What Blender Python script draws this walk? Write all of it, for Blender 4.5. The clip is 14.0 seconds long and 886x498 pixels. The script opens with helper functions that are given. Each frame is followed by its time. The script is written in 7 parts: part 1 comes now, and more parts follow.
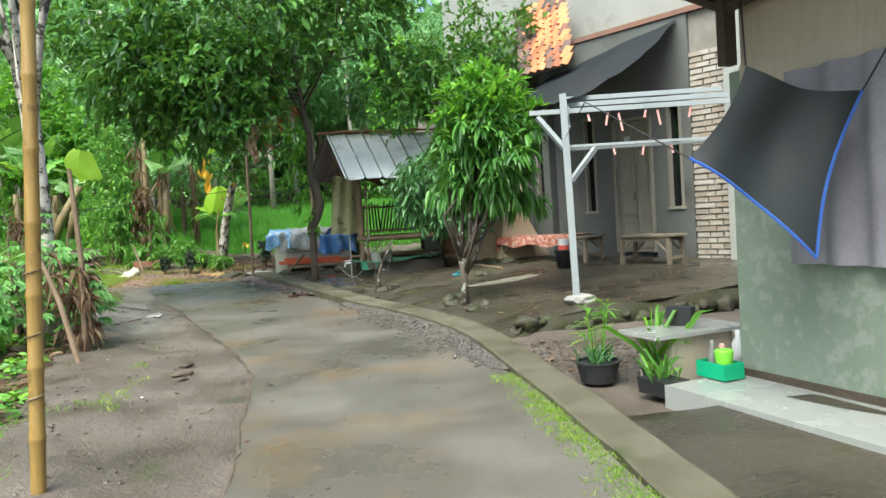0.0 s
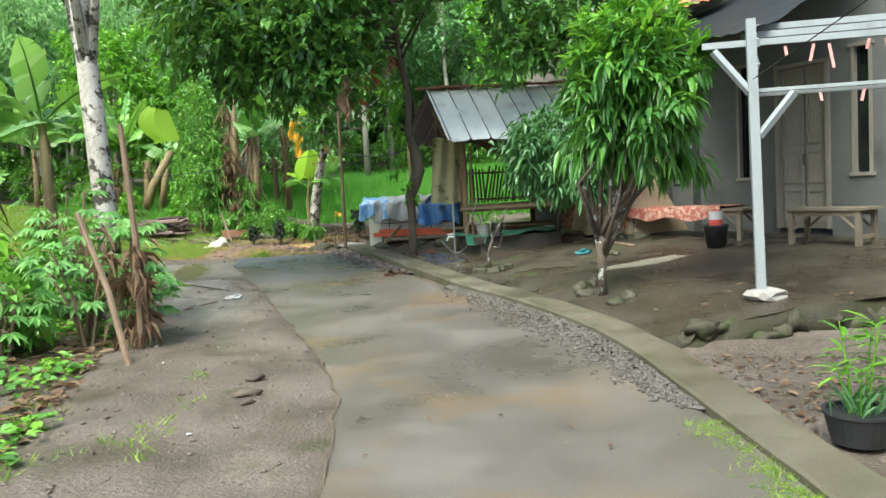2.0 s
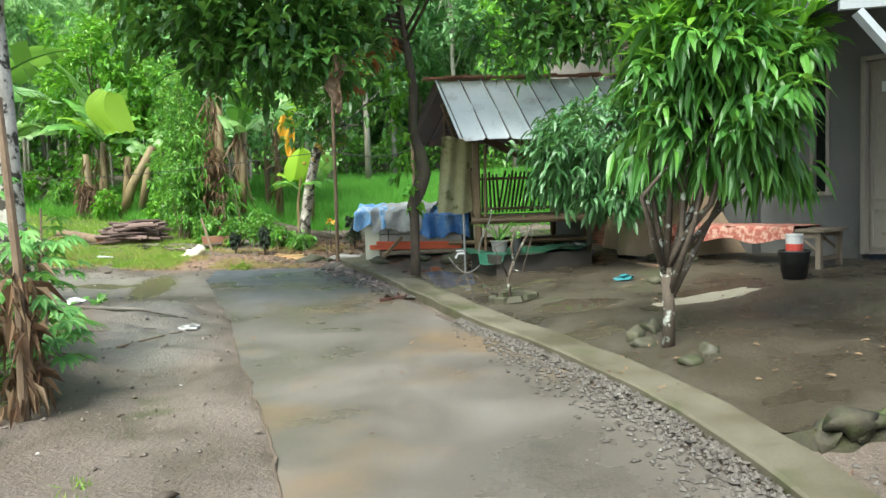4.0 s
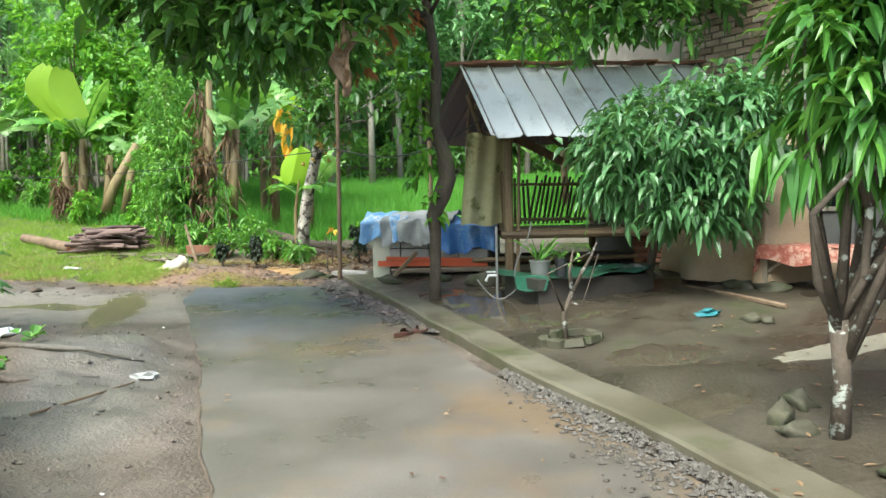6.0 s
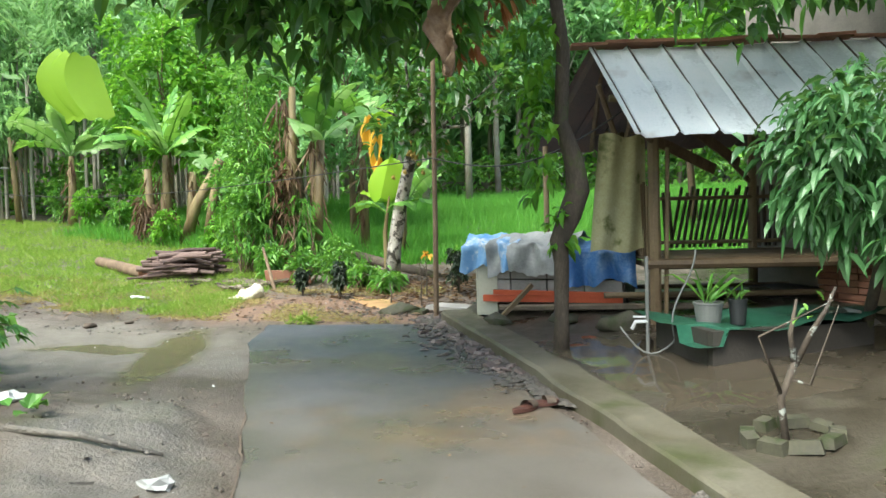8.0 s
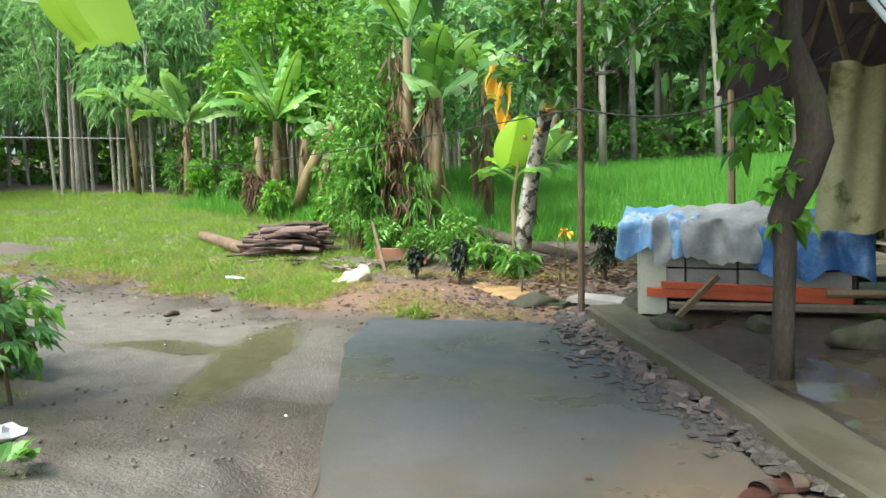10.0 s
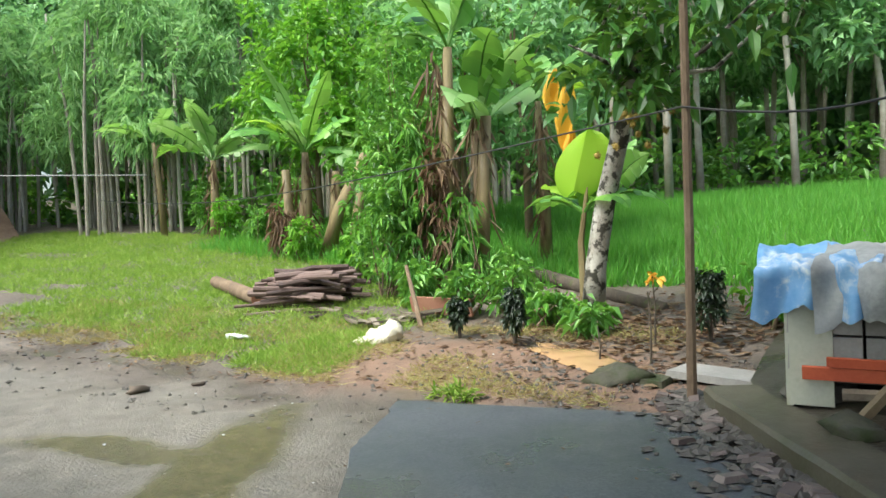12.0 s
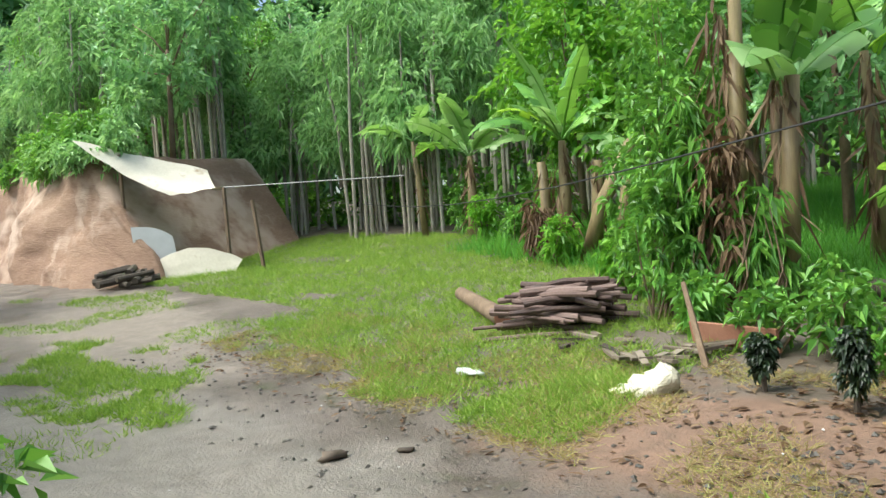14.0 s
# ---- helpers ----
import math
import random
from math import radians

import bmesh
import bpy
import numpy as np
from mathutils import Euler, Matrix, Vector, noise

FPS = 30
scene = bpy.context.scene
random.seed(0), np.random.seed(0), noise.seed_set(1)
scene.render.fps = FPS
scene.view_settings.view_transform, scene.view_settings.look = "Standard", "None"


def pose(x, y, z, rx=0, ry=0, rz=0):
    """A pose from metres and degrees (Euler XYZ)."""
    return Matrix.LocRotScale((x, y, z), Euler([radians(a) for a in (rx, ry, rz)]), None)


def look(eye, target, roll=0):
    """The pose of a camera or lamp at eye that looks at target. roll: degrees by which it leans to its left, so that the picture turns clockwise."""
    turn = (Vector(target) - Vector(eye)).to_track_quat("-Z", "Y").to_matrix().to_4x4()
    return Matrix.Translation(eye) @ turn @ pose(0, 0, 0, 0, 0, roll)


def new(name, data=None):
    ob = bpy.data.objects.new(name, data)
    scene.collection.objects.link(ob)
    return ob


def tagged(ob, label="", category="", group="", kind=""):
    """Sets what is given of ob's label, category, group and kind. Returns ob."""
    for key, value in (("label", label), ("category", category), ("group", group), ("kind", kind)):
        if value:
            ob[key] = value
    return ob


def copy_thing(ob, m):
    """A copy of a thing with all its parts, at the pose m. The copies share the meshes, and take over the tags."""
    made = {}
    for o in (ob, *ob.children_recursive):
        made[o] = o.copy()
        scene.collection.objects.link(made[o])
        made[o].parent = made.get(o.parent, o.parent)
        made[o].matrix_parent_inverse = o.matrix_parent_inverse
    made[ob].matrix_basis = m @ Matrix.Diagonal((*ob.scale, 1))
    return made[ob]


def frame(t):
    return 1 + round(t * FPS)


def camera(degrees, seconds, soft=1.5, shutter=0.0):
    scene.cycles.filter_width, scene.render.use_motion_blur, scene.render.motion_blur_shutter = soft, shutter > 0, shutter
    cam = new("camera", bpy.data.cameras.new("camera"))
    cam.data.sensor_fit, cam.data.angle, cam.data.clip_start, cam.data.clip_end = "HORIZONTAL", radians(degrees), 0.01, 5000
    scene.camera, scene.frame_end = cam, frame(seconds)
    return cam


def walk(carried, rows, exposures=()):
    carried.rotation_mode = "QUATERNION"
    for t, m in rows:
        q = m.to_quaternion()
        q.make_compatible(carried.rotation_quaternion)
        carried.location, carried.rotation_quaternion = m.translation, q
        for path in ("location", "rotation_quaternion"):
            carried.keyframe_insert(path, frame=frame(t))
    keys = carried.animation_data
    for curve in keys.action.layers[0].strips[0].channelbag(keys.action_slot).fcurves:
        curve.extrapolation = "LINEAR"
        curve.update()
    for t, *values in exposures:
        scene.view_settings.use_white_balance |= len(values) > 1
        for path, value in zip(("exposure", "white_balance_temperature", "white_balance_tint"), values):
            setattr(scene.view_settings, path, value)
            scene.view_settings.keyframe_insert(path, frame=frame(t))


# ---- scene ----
PATH = [
    (0, (0.635, 2.47, 1.19), (0.541, 4.466, 1.107), -3.5),
    (0.5, (0.494, 2.863, 1.211), (0.112, 4.823, 1.094), -4.0),
    (1, (0.385, 3.255, 1.182), (-0.024, 5.209, 1.053), -3.7),
    (1.5, (0.261, 3.681, 1.205), (-0.099, 5.645, 1.091), -3.3),
    (2, (0.165, 4.218, 1.223), (-0.173, 6.183, 1.067), -3.3),
    (2.5, (0.079, 4.75, 1.23), (-0.244, 6.72, 1.116), -2.7),
    (3, (-0.022, 5.196, 1.239), (-0.344, 7.167, 1.137), -2.3),
    (3.2, (-0.044, 5.385, 1.252), (-0.374, 7.355, 1.142), -2.3),
    (5.3, (-0.681, 7.224, 1.296), (-1.025, 9.187, 1.133), -1.4),
    (5.5, (-0.736, 7.429, 1.311), (-1.077, 9.394, 1.155), -1.2),
    (6, (-0.843, 7.848, 1.301), (-1.183, 9.814, 1.172), -1.2),
    (6.5, (-0.989, 8.355, 1.28), (-1.352, 10.32, 1.186), -1.0),
    (7, (-1.167, 8.815, 1.326), (-1.575, 10.771, 1.241), -1.2),
    (7.5, (-1.292, 9.303, 1.342), (-1.783, 11.24, 1.259), -1.3),
    (8, (-1.462, 9.727, 1.353), (-2.041, 11.64, 1.27), -1.6),
    (8.5, (-1.663, 10.129, 1.394), (-2.328, 12.013, 1.303), -2.3),
    (9, (-1.812, 10.544, 1.427), (-2.569, 12.39, 1.293), -2.6),
    (9.2, (-1.874, 10.705, 1.411), (-2.659, 12.538, 1.262), -2.5),
    (11.3, (-2.836, 12.734, 1.279), (-3.826, 14.47, 1.182), -2.1),
    (11.5, (-2.905, 12.908, 1.282), (-3.901, 14.641, 1.212), -2.3),
    (12, (-3.087, 13.211, 1.318), (-4.077, 14.949, 1.272), -2.5),
    (12.5, (-3.292, 13.488, 1.373), (-4.291, 15.22, 1.353), -2.8),
    (13, (-3.579, 13.994, 1.384), (-4.724, 15.633, 1.418), -2.4),
    (13.5, (-3.835, 14.504, 1.401), (-5.176, 15.987, 1.427), -2.6),
    (14, (-4.017, 14.756, 1.508), (-5.555, 16.034, 1.472), -4.3),
]
cam = camera(60.6, 14.0)
walk(cam, [(r[0], look(*r[1:])) for r in PATH], ((0.0, 1.3, 6300, 0), (3.0, 1.4, 6300, 0), (6.0, 1.56, 6300, 1), (9.0, 1.5, 6300, 2), (11.5, 1.4, 6300, 3), (14.0, 1.2, 6300, 3)))

# ---- world, sun, exposure ----
world = bpy.data.worlds.new("world")
scene.world = world
world.use_nodes = True
wn = world.node_tree.nodes
sky = wn.new("ShaderNodeTexSky")
sky.sky_type, sky.sun_disc = "NISHITA", False
sky.sun_elevation, sky.sun_rotation = radians(58), radians(200)
sky.air_density, sky.dust_density, sky.ozone_density = 1.0, 4.0, 0.6
world.node_tree.links.new(sky.outputs[0], wn["Background"].inputs[0])
wn["Background"].inputs[1].default_value = 0.12
sun_data = bpy.data.lights.new("sun", "SUN")
sun_data.energy, sun_data.angle, sun_data.color = 2.7, radians(42), (1.0, 0.98, 0.93)
sun = new("sun", sun_data)
sun.matrix_world = look((0, 0, 30), (0 + 30 * math.cos(radians(58)) * math.sin(radians(20)), 30 * math.cos(radians(58)) * math.cos(radians(20)), 30 - 30 * math.sin(radians(58))))

# ---- materials ----
MATS = {}


def nodes_of(name):
    m = bpy.data.materials.new(name)
    m.use_nodes = True
    MATS[name] = m
    return m, m.node_tree.nodes, m.node_tree.links, m.node_tree.nodes["Principled BSDF"]


def ramp(nodes, stops):
    r = nodes.new("ShaderNodeValToRGB")
    while len(r.color_ramp.elements) < len(stops):
        r.color_ramp.elements.new(0.5)
    for e, (p, c) in zip(r.color_ramp.elements, stops):
        e.position, e.color = p, (*c, 1)
    return r


def noise_tex(nodes, links, co, scale, detail=4.0, rough=0.6, stretch=None):
    n = nodes.new("ShaderNodeTexNoise")
    n.inputs["Scale"].default_value, n.inputs["Detail"].default_value, n.inputs["Roughness"].default_value = scale, detail, rough
    if stretch:
        mp = nodes.new("ShaderNodeMapping")
        mp.inputs["Scale"].default_value = stretch
        links.new(co, mp.inputs[0])
        co = mp.outputs[0]
    links.new(co, n.inputs["Vector"])
    return n.outputs["Fac"]


def surf(name, stops, scale=3.0, fine=40.0, rough=(0.6, 0.9), bump=0.3, metal=0.0, stretch=None, vary=0.0, spec=0.5, fine_mix=0.35, bump_dist=0.01, stain=None):
    """A worn surface: a broad and a fine noise drive colour, gloss and relief. stain: (colour, scale, from, to)."""
    m, nodes, links, b = nodes_of(name)
    co = nodes.new("ShaderNodeNewGeometry").outputs["Position"]
    big = noise_tex(nodes, links, co, scale, 5, 0.62, stretch)
    small = noise_tex(nodes, links, co, fine, 3, 0.7, stretch)
    mix = nodes.new("ShaderNodeMix")
    mix.inputs[0].default_value = fine_mix
    links.new(big, mix.inputs[2]), links.new(small, mix.inputs[3])
    fac = mix.outputs[0]
    if vary:
        info = nodes.new("ShaderNodeObjectInfo")
        mm = nodes.new("ShaderNodeMath")
        mm.operation = "MULTIPLY_ADD"
        links.new(info.outputs["Random"], mm.inputs[0])
        mm.inputs[1].default_value, mm.inputs[2].default_value = vary, -vary / 2
        add = nodes.new("ShaderNodeMath")
        links.new(fac, add.inputs[0]), links.new(mm.outputs[0], add.inputs[1])
        fac = add.outputs[0]
    r = ramp(nodes, stops)
    links.new(fac, r.inputs[0])
    col = r.outputs[0]
    if stain:
        c, s, lo, hi = stain
        st = noise_tex(nodes, links, co, s, 4, 0.65)
        mr = nodes.new("ShaderNodeMapRange")
        mr.inputs[1].default_value, mr.inputs[2].default_value = lo, hi
        links.new(st, mr.inputs[0])
        mx = nodes.new("ShaderNodeMix")
        mx.data_type = "RGBA"
        links.new(mr.outputs[0], mx.inputs[0]), links.new(col, mx.inputs[6])
        mx.inputs[7].default_value = (*c, 1)
        col = mx.outputs[2]
    links.new(col, b.inputs["Base Color"])
    rr = nodes.new("ShaderNodeMapRange")
    rr.inputs[1].default_value, rr.inputs[2].default_value = 0.35, 0.65
    rr.inputs[3].default_value, rr.inputs[4].default_value = rough
    links.new(big, rr.inputs[0]), links.new(rr.outputs[0], b.inputs["Roughness"])
    b.inputs["Metallic"].default_value = metal
    b.inputs["Specular IOR Level"].default_value = spec
    if bump:
        bp = nodes.new("ShaderNodeBump")
        bp.inputs["Strength"].default_value, bp.inputs["Distance"].default_value = bump, bump_dist
        links.new(mix.outputs[0], bp.inputs["Height"]), links.new(bp.outputs[0], b.inputs["Normal"])
    return m


def leafy(name, stops, rough=0.42, through_light=0.35, spec=0.45, tint=(0.35, 0.6, 0.05)):
    """A leaf: colour by leaf, waxy gloss, light passing through."""
    m, nodes, links, b = nodes_of(name)
    geo = nodes.new("ShaderNodeNewGeometry")
    r = ramp(nodes, stops)
    n = noise_tex(nodes, links, geo.outputs["Position"], 1.3, 2, 0.5)
    mix = nodes.new("ShaderNodeMix")
    mix.inputs[0].default_value = 0.3
    links.new(geo.outputs["Random Per Island"], mix.inputs[2]), links.new(n, mix.inputs[3])
    links.new(mix.outputs[0], r.inputs[0]), links.new(r.outputs[0], b.inputs["Base Color"])
    b.inputs["Roughness"].default_value = rough
    b.inputs["Specular IOR Level"].default_value = spec
    t = nodes.new("ShaderNodeBsdfTranslucent")
    hue = nodes.new("ShaderNodeMix")
    hue.data_type, hue.blend_type = "RGBA", "MIX"
    hue.inputs[0].default_value = 0.35
    links.new(r.outputs[0], hue.inputs[6])
    hue.inputs[7].default_value = (*tint, 1)
    links.new(hue.outputs[2], t.inputs[0])
    ms = nodes.new("ShaderNodeMixShader")
    ms.inputs[0].default_value = through_light
    links.new(b.outputs[0], ms.inputs[1]), links.new(t.outputs[0], ms.inputs[2])
    links.new(ms.outputs[0], nodes["Material Output"].inputs[0])
    return m


surf("mud", [(0.3, (0.040, 0.029, 0.021)), (0.44, (0.089, 0.070, 0.054)), (0.54, (0.125, 0.101, 0.081)), (0.68, (0.192, 0.164, 0.137))], 1.1, 42, (0.28, 0.8), 1.0, fine_mix=0.5, bump_dist=0.035, stain=((0.054, 0.059, 0.021), 1.3, 0.6, 0.72))
surf("road_concrete", [(0.3, (0.056, 0.049, 0.040)), (0.46, (0.103, 0.091, 0.076)), (0.56, (0.129, 0.116, 0.099)), (0.7, (0.178, 0.165, 0.145))], 0.9, 90, (0.2, 0.6), 0.6, fine_mix=0.45, bump_dist=0.006, stain=((0.149, 0.109, 0.070), 0.55, 0.5, 0.64))
surf("kerb_concrete", [(0.25, (0.059, 0.053, 0.031)), (0.5, (0.104, 0.093, 0.063)), (0.75, (0.143, 0.134, 0.099))], 1.6, 45, (0.35, 0.8), 0.5, stain=((0.049, 0.059, 0.017), 0.9, 0.56, 0.7))
surf("yard_mud", [(0.32, (0.017, 0.014, 0.010)), (0.45, (0.043, 0.036, 0.025)), (0.56, (0.065, 0.055, 0.039)), (0.7, (0.108, 0.095, 0.070))], 0.9, 34, (0.1, 0.7), 0.8, fine_mix=0.4, bump_dist=0.02, stain=((0.032, 0.040, 0.010), 0.9, 0.57, 0.68))
surf("moss_bank", [(0.25, (0.017, 0.014, 0.010)), (0.5, (0.030, 0.028, 0.012)), (0.75, (0.040, 0.047, 0.010))], 3, 30, (0.7, 0.95), 1.0, bump_dist=0.04)
surf("earth_bank", [(0.25, (0.132, 0.066, 0.039)), (0.5, (0.231, 0.143, 0.094)), (0.75, (0.36, 0.26, 0.19))], 0.7, 14, (0.8, 0.95), 1.0, stretch=(0.55, 0.55, 2.6), bump_dist=0.09, stain=((0.4, 0.3, 0.23), 0.5, 0.5, 0.62))
surf("plaster", [(0.25, (0.081, 0.087, 0.081)), (0.5, (0.122, 0.125, 0.120)), (0.75, (0.154, 0.158, 0.149))], 1.5, 50, (0.75, 0.95), 0.3, stain=((0.060, 0.060, 0.052), 0.9, 0.58, 0.75))
surf("white_plaster", [(0.3, (0.252, 0.263, 0.243)), (0.7, (0.344, 0.349, 0.329))], 1.3, 50, (0.75, 0.95), 0.25, stain=((0.177, 0.177, 0.151), 0.8, 0.58, 0.75))
surf("brick", [(0.2, (0.24, 0.17, 0.12)), (0.5, (0.4, 0.31, 0.24)), (0.8, (0.52, 0.45, 0.38))], 4, 60, (0.8, 0.95), 0.5, vary=0.5)
surf("limed_brick", [(0.2, (0.268, 0.210, 0.166)), (0.5, (0.383, 0.338, 0.287)), (0.8, (0.459, 0.433, 0.395))], 4, 60, (0.8, 0.95), 0.5, vary=0.4)
surf("mortar", [(0.3, (0.176, 0.160, 0.136)), (0.7, (0.288, 0.264, 0.232))], 6, 60, (0.85, 0.95), 0.5)
surf("roof_tile", [(0.2, (0.1, 0.07, 0.06)), (0.42, (0.42, 0.13, 0.05)), (0.8, (0.66, 0.25, 0.11))], 2.5, 50, (0.7, 0.9), 0.3, vary=0.7)
surf("roof_tile_old", [(0.2, (0.05, 0.045, 0.045)), (0.5, (0.12, 0.09, 0.085)), (0.8, (0.25, 0.13, 0.09))], 2.5, 50, (0.7, 0.9), 0.3, vary=0.5)
surf("green_wall", [(0.3, (0.162, 0.207, 0.157)), (0.7, (0.216, 0.256, 0.207))], 7, 26, (0.6, 0.8), 0.15, stain=((0.246, 0.276, 0.231), 9, 0.52, 0.6))
surf("brown_panel", [(0.3, (0.34, 0.29, 0.22)), (0.7, (0.48, 0.42, 0.33))], 2, 30, (0.6, 0.8), 0.2, stretch=(1, 1, 0.15))
surf("white_tile", [(0.3, (0.290, 0.298, 0.281)), (0.7, (0.333, 0.337, 0.320))], 2, 40, (0.15, 0.35), 0.05)
surf("white_paint_wood", [(0.25, (0.180, 0.198, 0.198)), (0.5, (0.278, 0.307, 0.317)), (0.8, (0.337, 0.368, 0.380))], 4, 50, (0.5, 0.8), 0.3, stretch=(0.800, 0.840, 0.264))
surf("old_wood", [(0.25, (0.088, 0.068, 0.048)), (0.5, (0.176, 0.144, 0.104)), (0.75, (0.264, 0.224, 0.176))], 5, 60, (0.65, 0.9), 0.5, vary=0.3)
surf("grey_door", [(0.25, (0.165, 0.150, 0.124)), (0.5, (0.247, 0.225, 0.188)), (0.75, (0.315, 0.289, 0.247))], 3, 50, (0.6, 0.85), 0.3, stretch=(0.750, 0.750, 0.188))
surf("dark_wood", [(0.25, (0.03, 0.022, 0.016)), (0.5, (0.065, 0.048, 0.034)), (0.75, (0.12, 0.09, 0.065))], 5, 50, (0.6, 0.9), 0.5, vary=0.3)
surf("bamboo_yellow", [(0.25, (0.156, 0.084, 0.021)), (0.5, (0.276, 0.174, 0.048)), (0.8, (0.360, 0.252, 0.090))], 4, 60, (0.35, 0.6), 0.2, stretch=(3, 3, 0.25), stain=((0.060, 0.036, 0.018), 3, 0.6, 0.7))
surf("bamboo_old", [(0.25, (0.090, 0.060, 0.033)), (0.5, (0.168, 0.120, 0.066)), (0.8, (0.252, 0.192, 0.114))], 4, 50, (0.5, 0.8), 0.3, vary=0.4)
surf("bark_dark", [(0.25, (0.025, 0.02, 0.015)), (0.5, (0.07, 0.055, 0.04)), (0.75, (0.14, 0.115, 0.085))], 5, 40, (0.8, 0.95), 1.0, stretch=(1.5, 1.5, 0.5), bump_dist=0.02, stain=((0.07, 0.09, 0.025), 4, 0.58, 0.7))
surf("bark_white", [(0.3, (0.2, 0.17, 0.14)), (0.5, (0.42, 0.39, 0.34)), (0.72, (0.66, 0.64, 0.59))], 6, 40, (0.8, 0.95), 0.7, stretch=(1, 1, 0.7), bump_dist=0.01, stain=((0.05, 0.045, 0.035), 7, 0.5, 0.56))
surf("bark_lichen", [(0.25, (0.03, 0.024, 0.018)), (0.5, (0.075, 0.058, 0.042)), (0.75, (0.13, 0.105, 0.08))], 5, 40, (0.7, 0.95), 0.9, bump_dist=0.012, stain=((0.42, 0.45, 0.4), 9, 0.58, 0.63))
surf("bark_rubber", [(0.25, (0.180, 0.153, 0.117)), (0.5, (0.324, 0.297, 0.243)), (0.75, (0.468, 0.441, 0.378))], 3, 30, (0.8, 0.95), 0.5, vary=0.3)
surf("bark_brown", [(0.25, (0.07, 0.045, 0.028)), (0.5, (0.16, 0.11, 0.07)), (0.75, (0.27, 0.2, 0.135))], 6, 40, (0.8, 0.95), 0.8, stretch=(1, 1, 0.4))
surf("log_bark", [(0.25, (0.045, 0.026, 0.022)), (0.5, (0.112, 0.071, 0.060)), (0.75, (0.195, 0.135, 0.116))], 6, 40, (0.6, 0.9), 0.8, vary=0.4)
surf("log_end", [(0.3, (0.3, 0.12, 0.07)), (0.7, (0.5, 0.27, 0.17))], 8, 50, (0.7, 0.9), 0.3)
surf("banana_stem", [(0.25, (0.09, 0.06, 0.03)), (0.5, (0.2, 0.15, 0.07)), (0.75, (0.3, 0.26, 0.12))], 3, 30, (0.5, 0.8), 0.5, stretch=(3, 3, 0.3))
surf("dry_leaf", [(0.25, (0.104, 0.058, 0.033)), (0.5, (0.215, 0.143, 0.085)), (0.75, (0.325, 0.247, 0.169))], 5, 40, (0.7, 0.9), 0.4)
# near-white, non-metal base holds the sky's reflection on the roof as colour
surf("tin", [(0.25, (0.516, 0.566, 0.578)), (0.5, (0.737, 0.788, 0.799)), (0.8, (0.847, 0.847, 0.847))], 1.5, 40, (0.2, 0.4), 0.15, metal=0.0, stain=((0.429, 0.393, 0.369), 1.2, 0.62, 0.75))
surf("black_tarp", [(0.3, (0.010, 0.013, 0.014)), (0.7, (0.024, 0.029, 0.032))], 2, 60, (0.5, 0.7), 0.2, spec=0.2)
surf("blue_edge", [(0.3, (0.02, 0.07, 0.3)), (0.7, (0.04, 0.12, 0.42))], 4, 60, (0.5, 0.7), 0.2)
surf("blue_tarp", [(0.3, (0.03, 0.1, 0.3)), (0.5, (0.06, 0.17, 0.42)), (0.75, (0.3, 0.42, 0.6))], 3, 30, (0.3, 0.55), 0.3)
surf("light_blue_tarp", [(0.3, (0.1, 0.3, 0.6)), (0.5, (0.25, 0.45, 0.72)), (0.6, (0.75, 0.78, 0.8))], 2.5, 12, (0.3, 0.55), 0.3)
surf("grey_sack", [(0.25, (0.180, 0.187, 0.187)), (0.5, (0.360, 0.367, 0.360)), (0.75, (0.518, 0.518, 0.504))], 3, 30, (0.5, 0.75), 0.4)
surf("brown_tarp", [(0.25, (0.204, 0.140, 0.085)), (0.5, (0.323, 0.242, 0.157)), (0.75, (0.425, 0.340, 0.238))], 1.5, 40, (0.4, 0.65), 0.25)
surf("old_curtain", [(0.25, (0.202, 0.184, 0.074)), (0.5, (0.368, 0.350, 0.184)), (0.75, (0.497, 0.488, 0.313))], 2.2, 40, (0.7, 0.9), 0.3, stain=((0.120, 0.138, 0.041), 3, 0.58, 0.68))
surf("red_cloth", [(0.3, (0.2, 0.055, 0.04)), (0.48, (0.32, 0.1, 0.07)), (0.58, (0.5, 0.33, 0.26)), (0.75, (0.22, 0.07, 0.05))], 14, 30, (0.75, 0.95), 0.3)
surf("red_board", [(0.3, (0.45, 0.07, 0.03)), (0.7, (0.62, 0.14, 0.06))], 3, 40, (0.5, 0.8), 0.2)
surf("white_box", [(0.3, (0.375, 0.375, 0.285)), (0.7, (0.525, 0.525, 0.435))], 2, 40, (0.5, 0.8), 0.2, stain=((0.225, 0.225, 0.105), 2, 0.56, 0.7))
surf("cement_block", [(0.3, (0.2, 0.19, 0.175)), (0.7, (0.36, 0.345, 0.32))], 3, 40, (0.8, 0.95), 0.4, vary=0.2)
surf("basin", [(0.3, (0.024, 0.022, 0.018)), (0.7, (0.058, 0.050, 0.041))], 2.5, 40, (0.5, 0.8), 0.5)
surf("green_sheet", [(0.3, (0.013, 0.067, 0.038)), (0.6, (0.034, 0.126, 0.080)), (0.8, (0.168, 0.231, 0.193))], 2, 30, (0.25, 0.5), 0.3)
surf("black_plastic", [(0.3, (0.012, 0.013, 0.014)), (0.7, (0.03, 0.032, 0.034))], 4, 50, (0.35, 0.6), 0.1)
surf("green_plastic", [(0.3, (0.01, 0.3, 0.14)), (0.7, (0.02, 0.4, 0.2))], 4, 50, (0.3, 0.5), 0.05)
surf("lime_plastic", [(0.3, (0.2, 0.65, 0.04)), (0.7, (0.26, 0.75, 0.06))], 4, 50, (0.3, 0.5), 0.05)
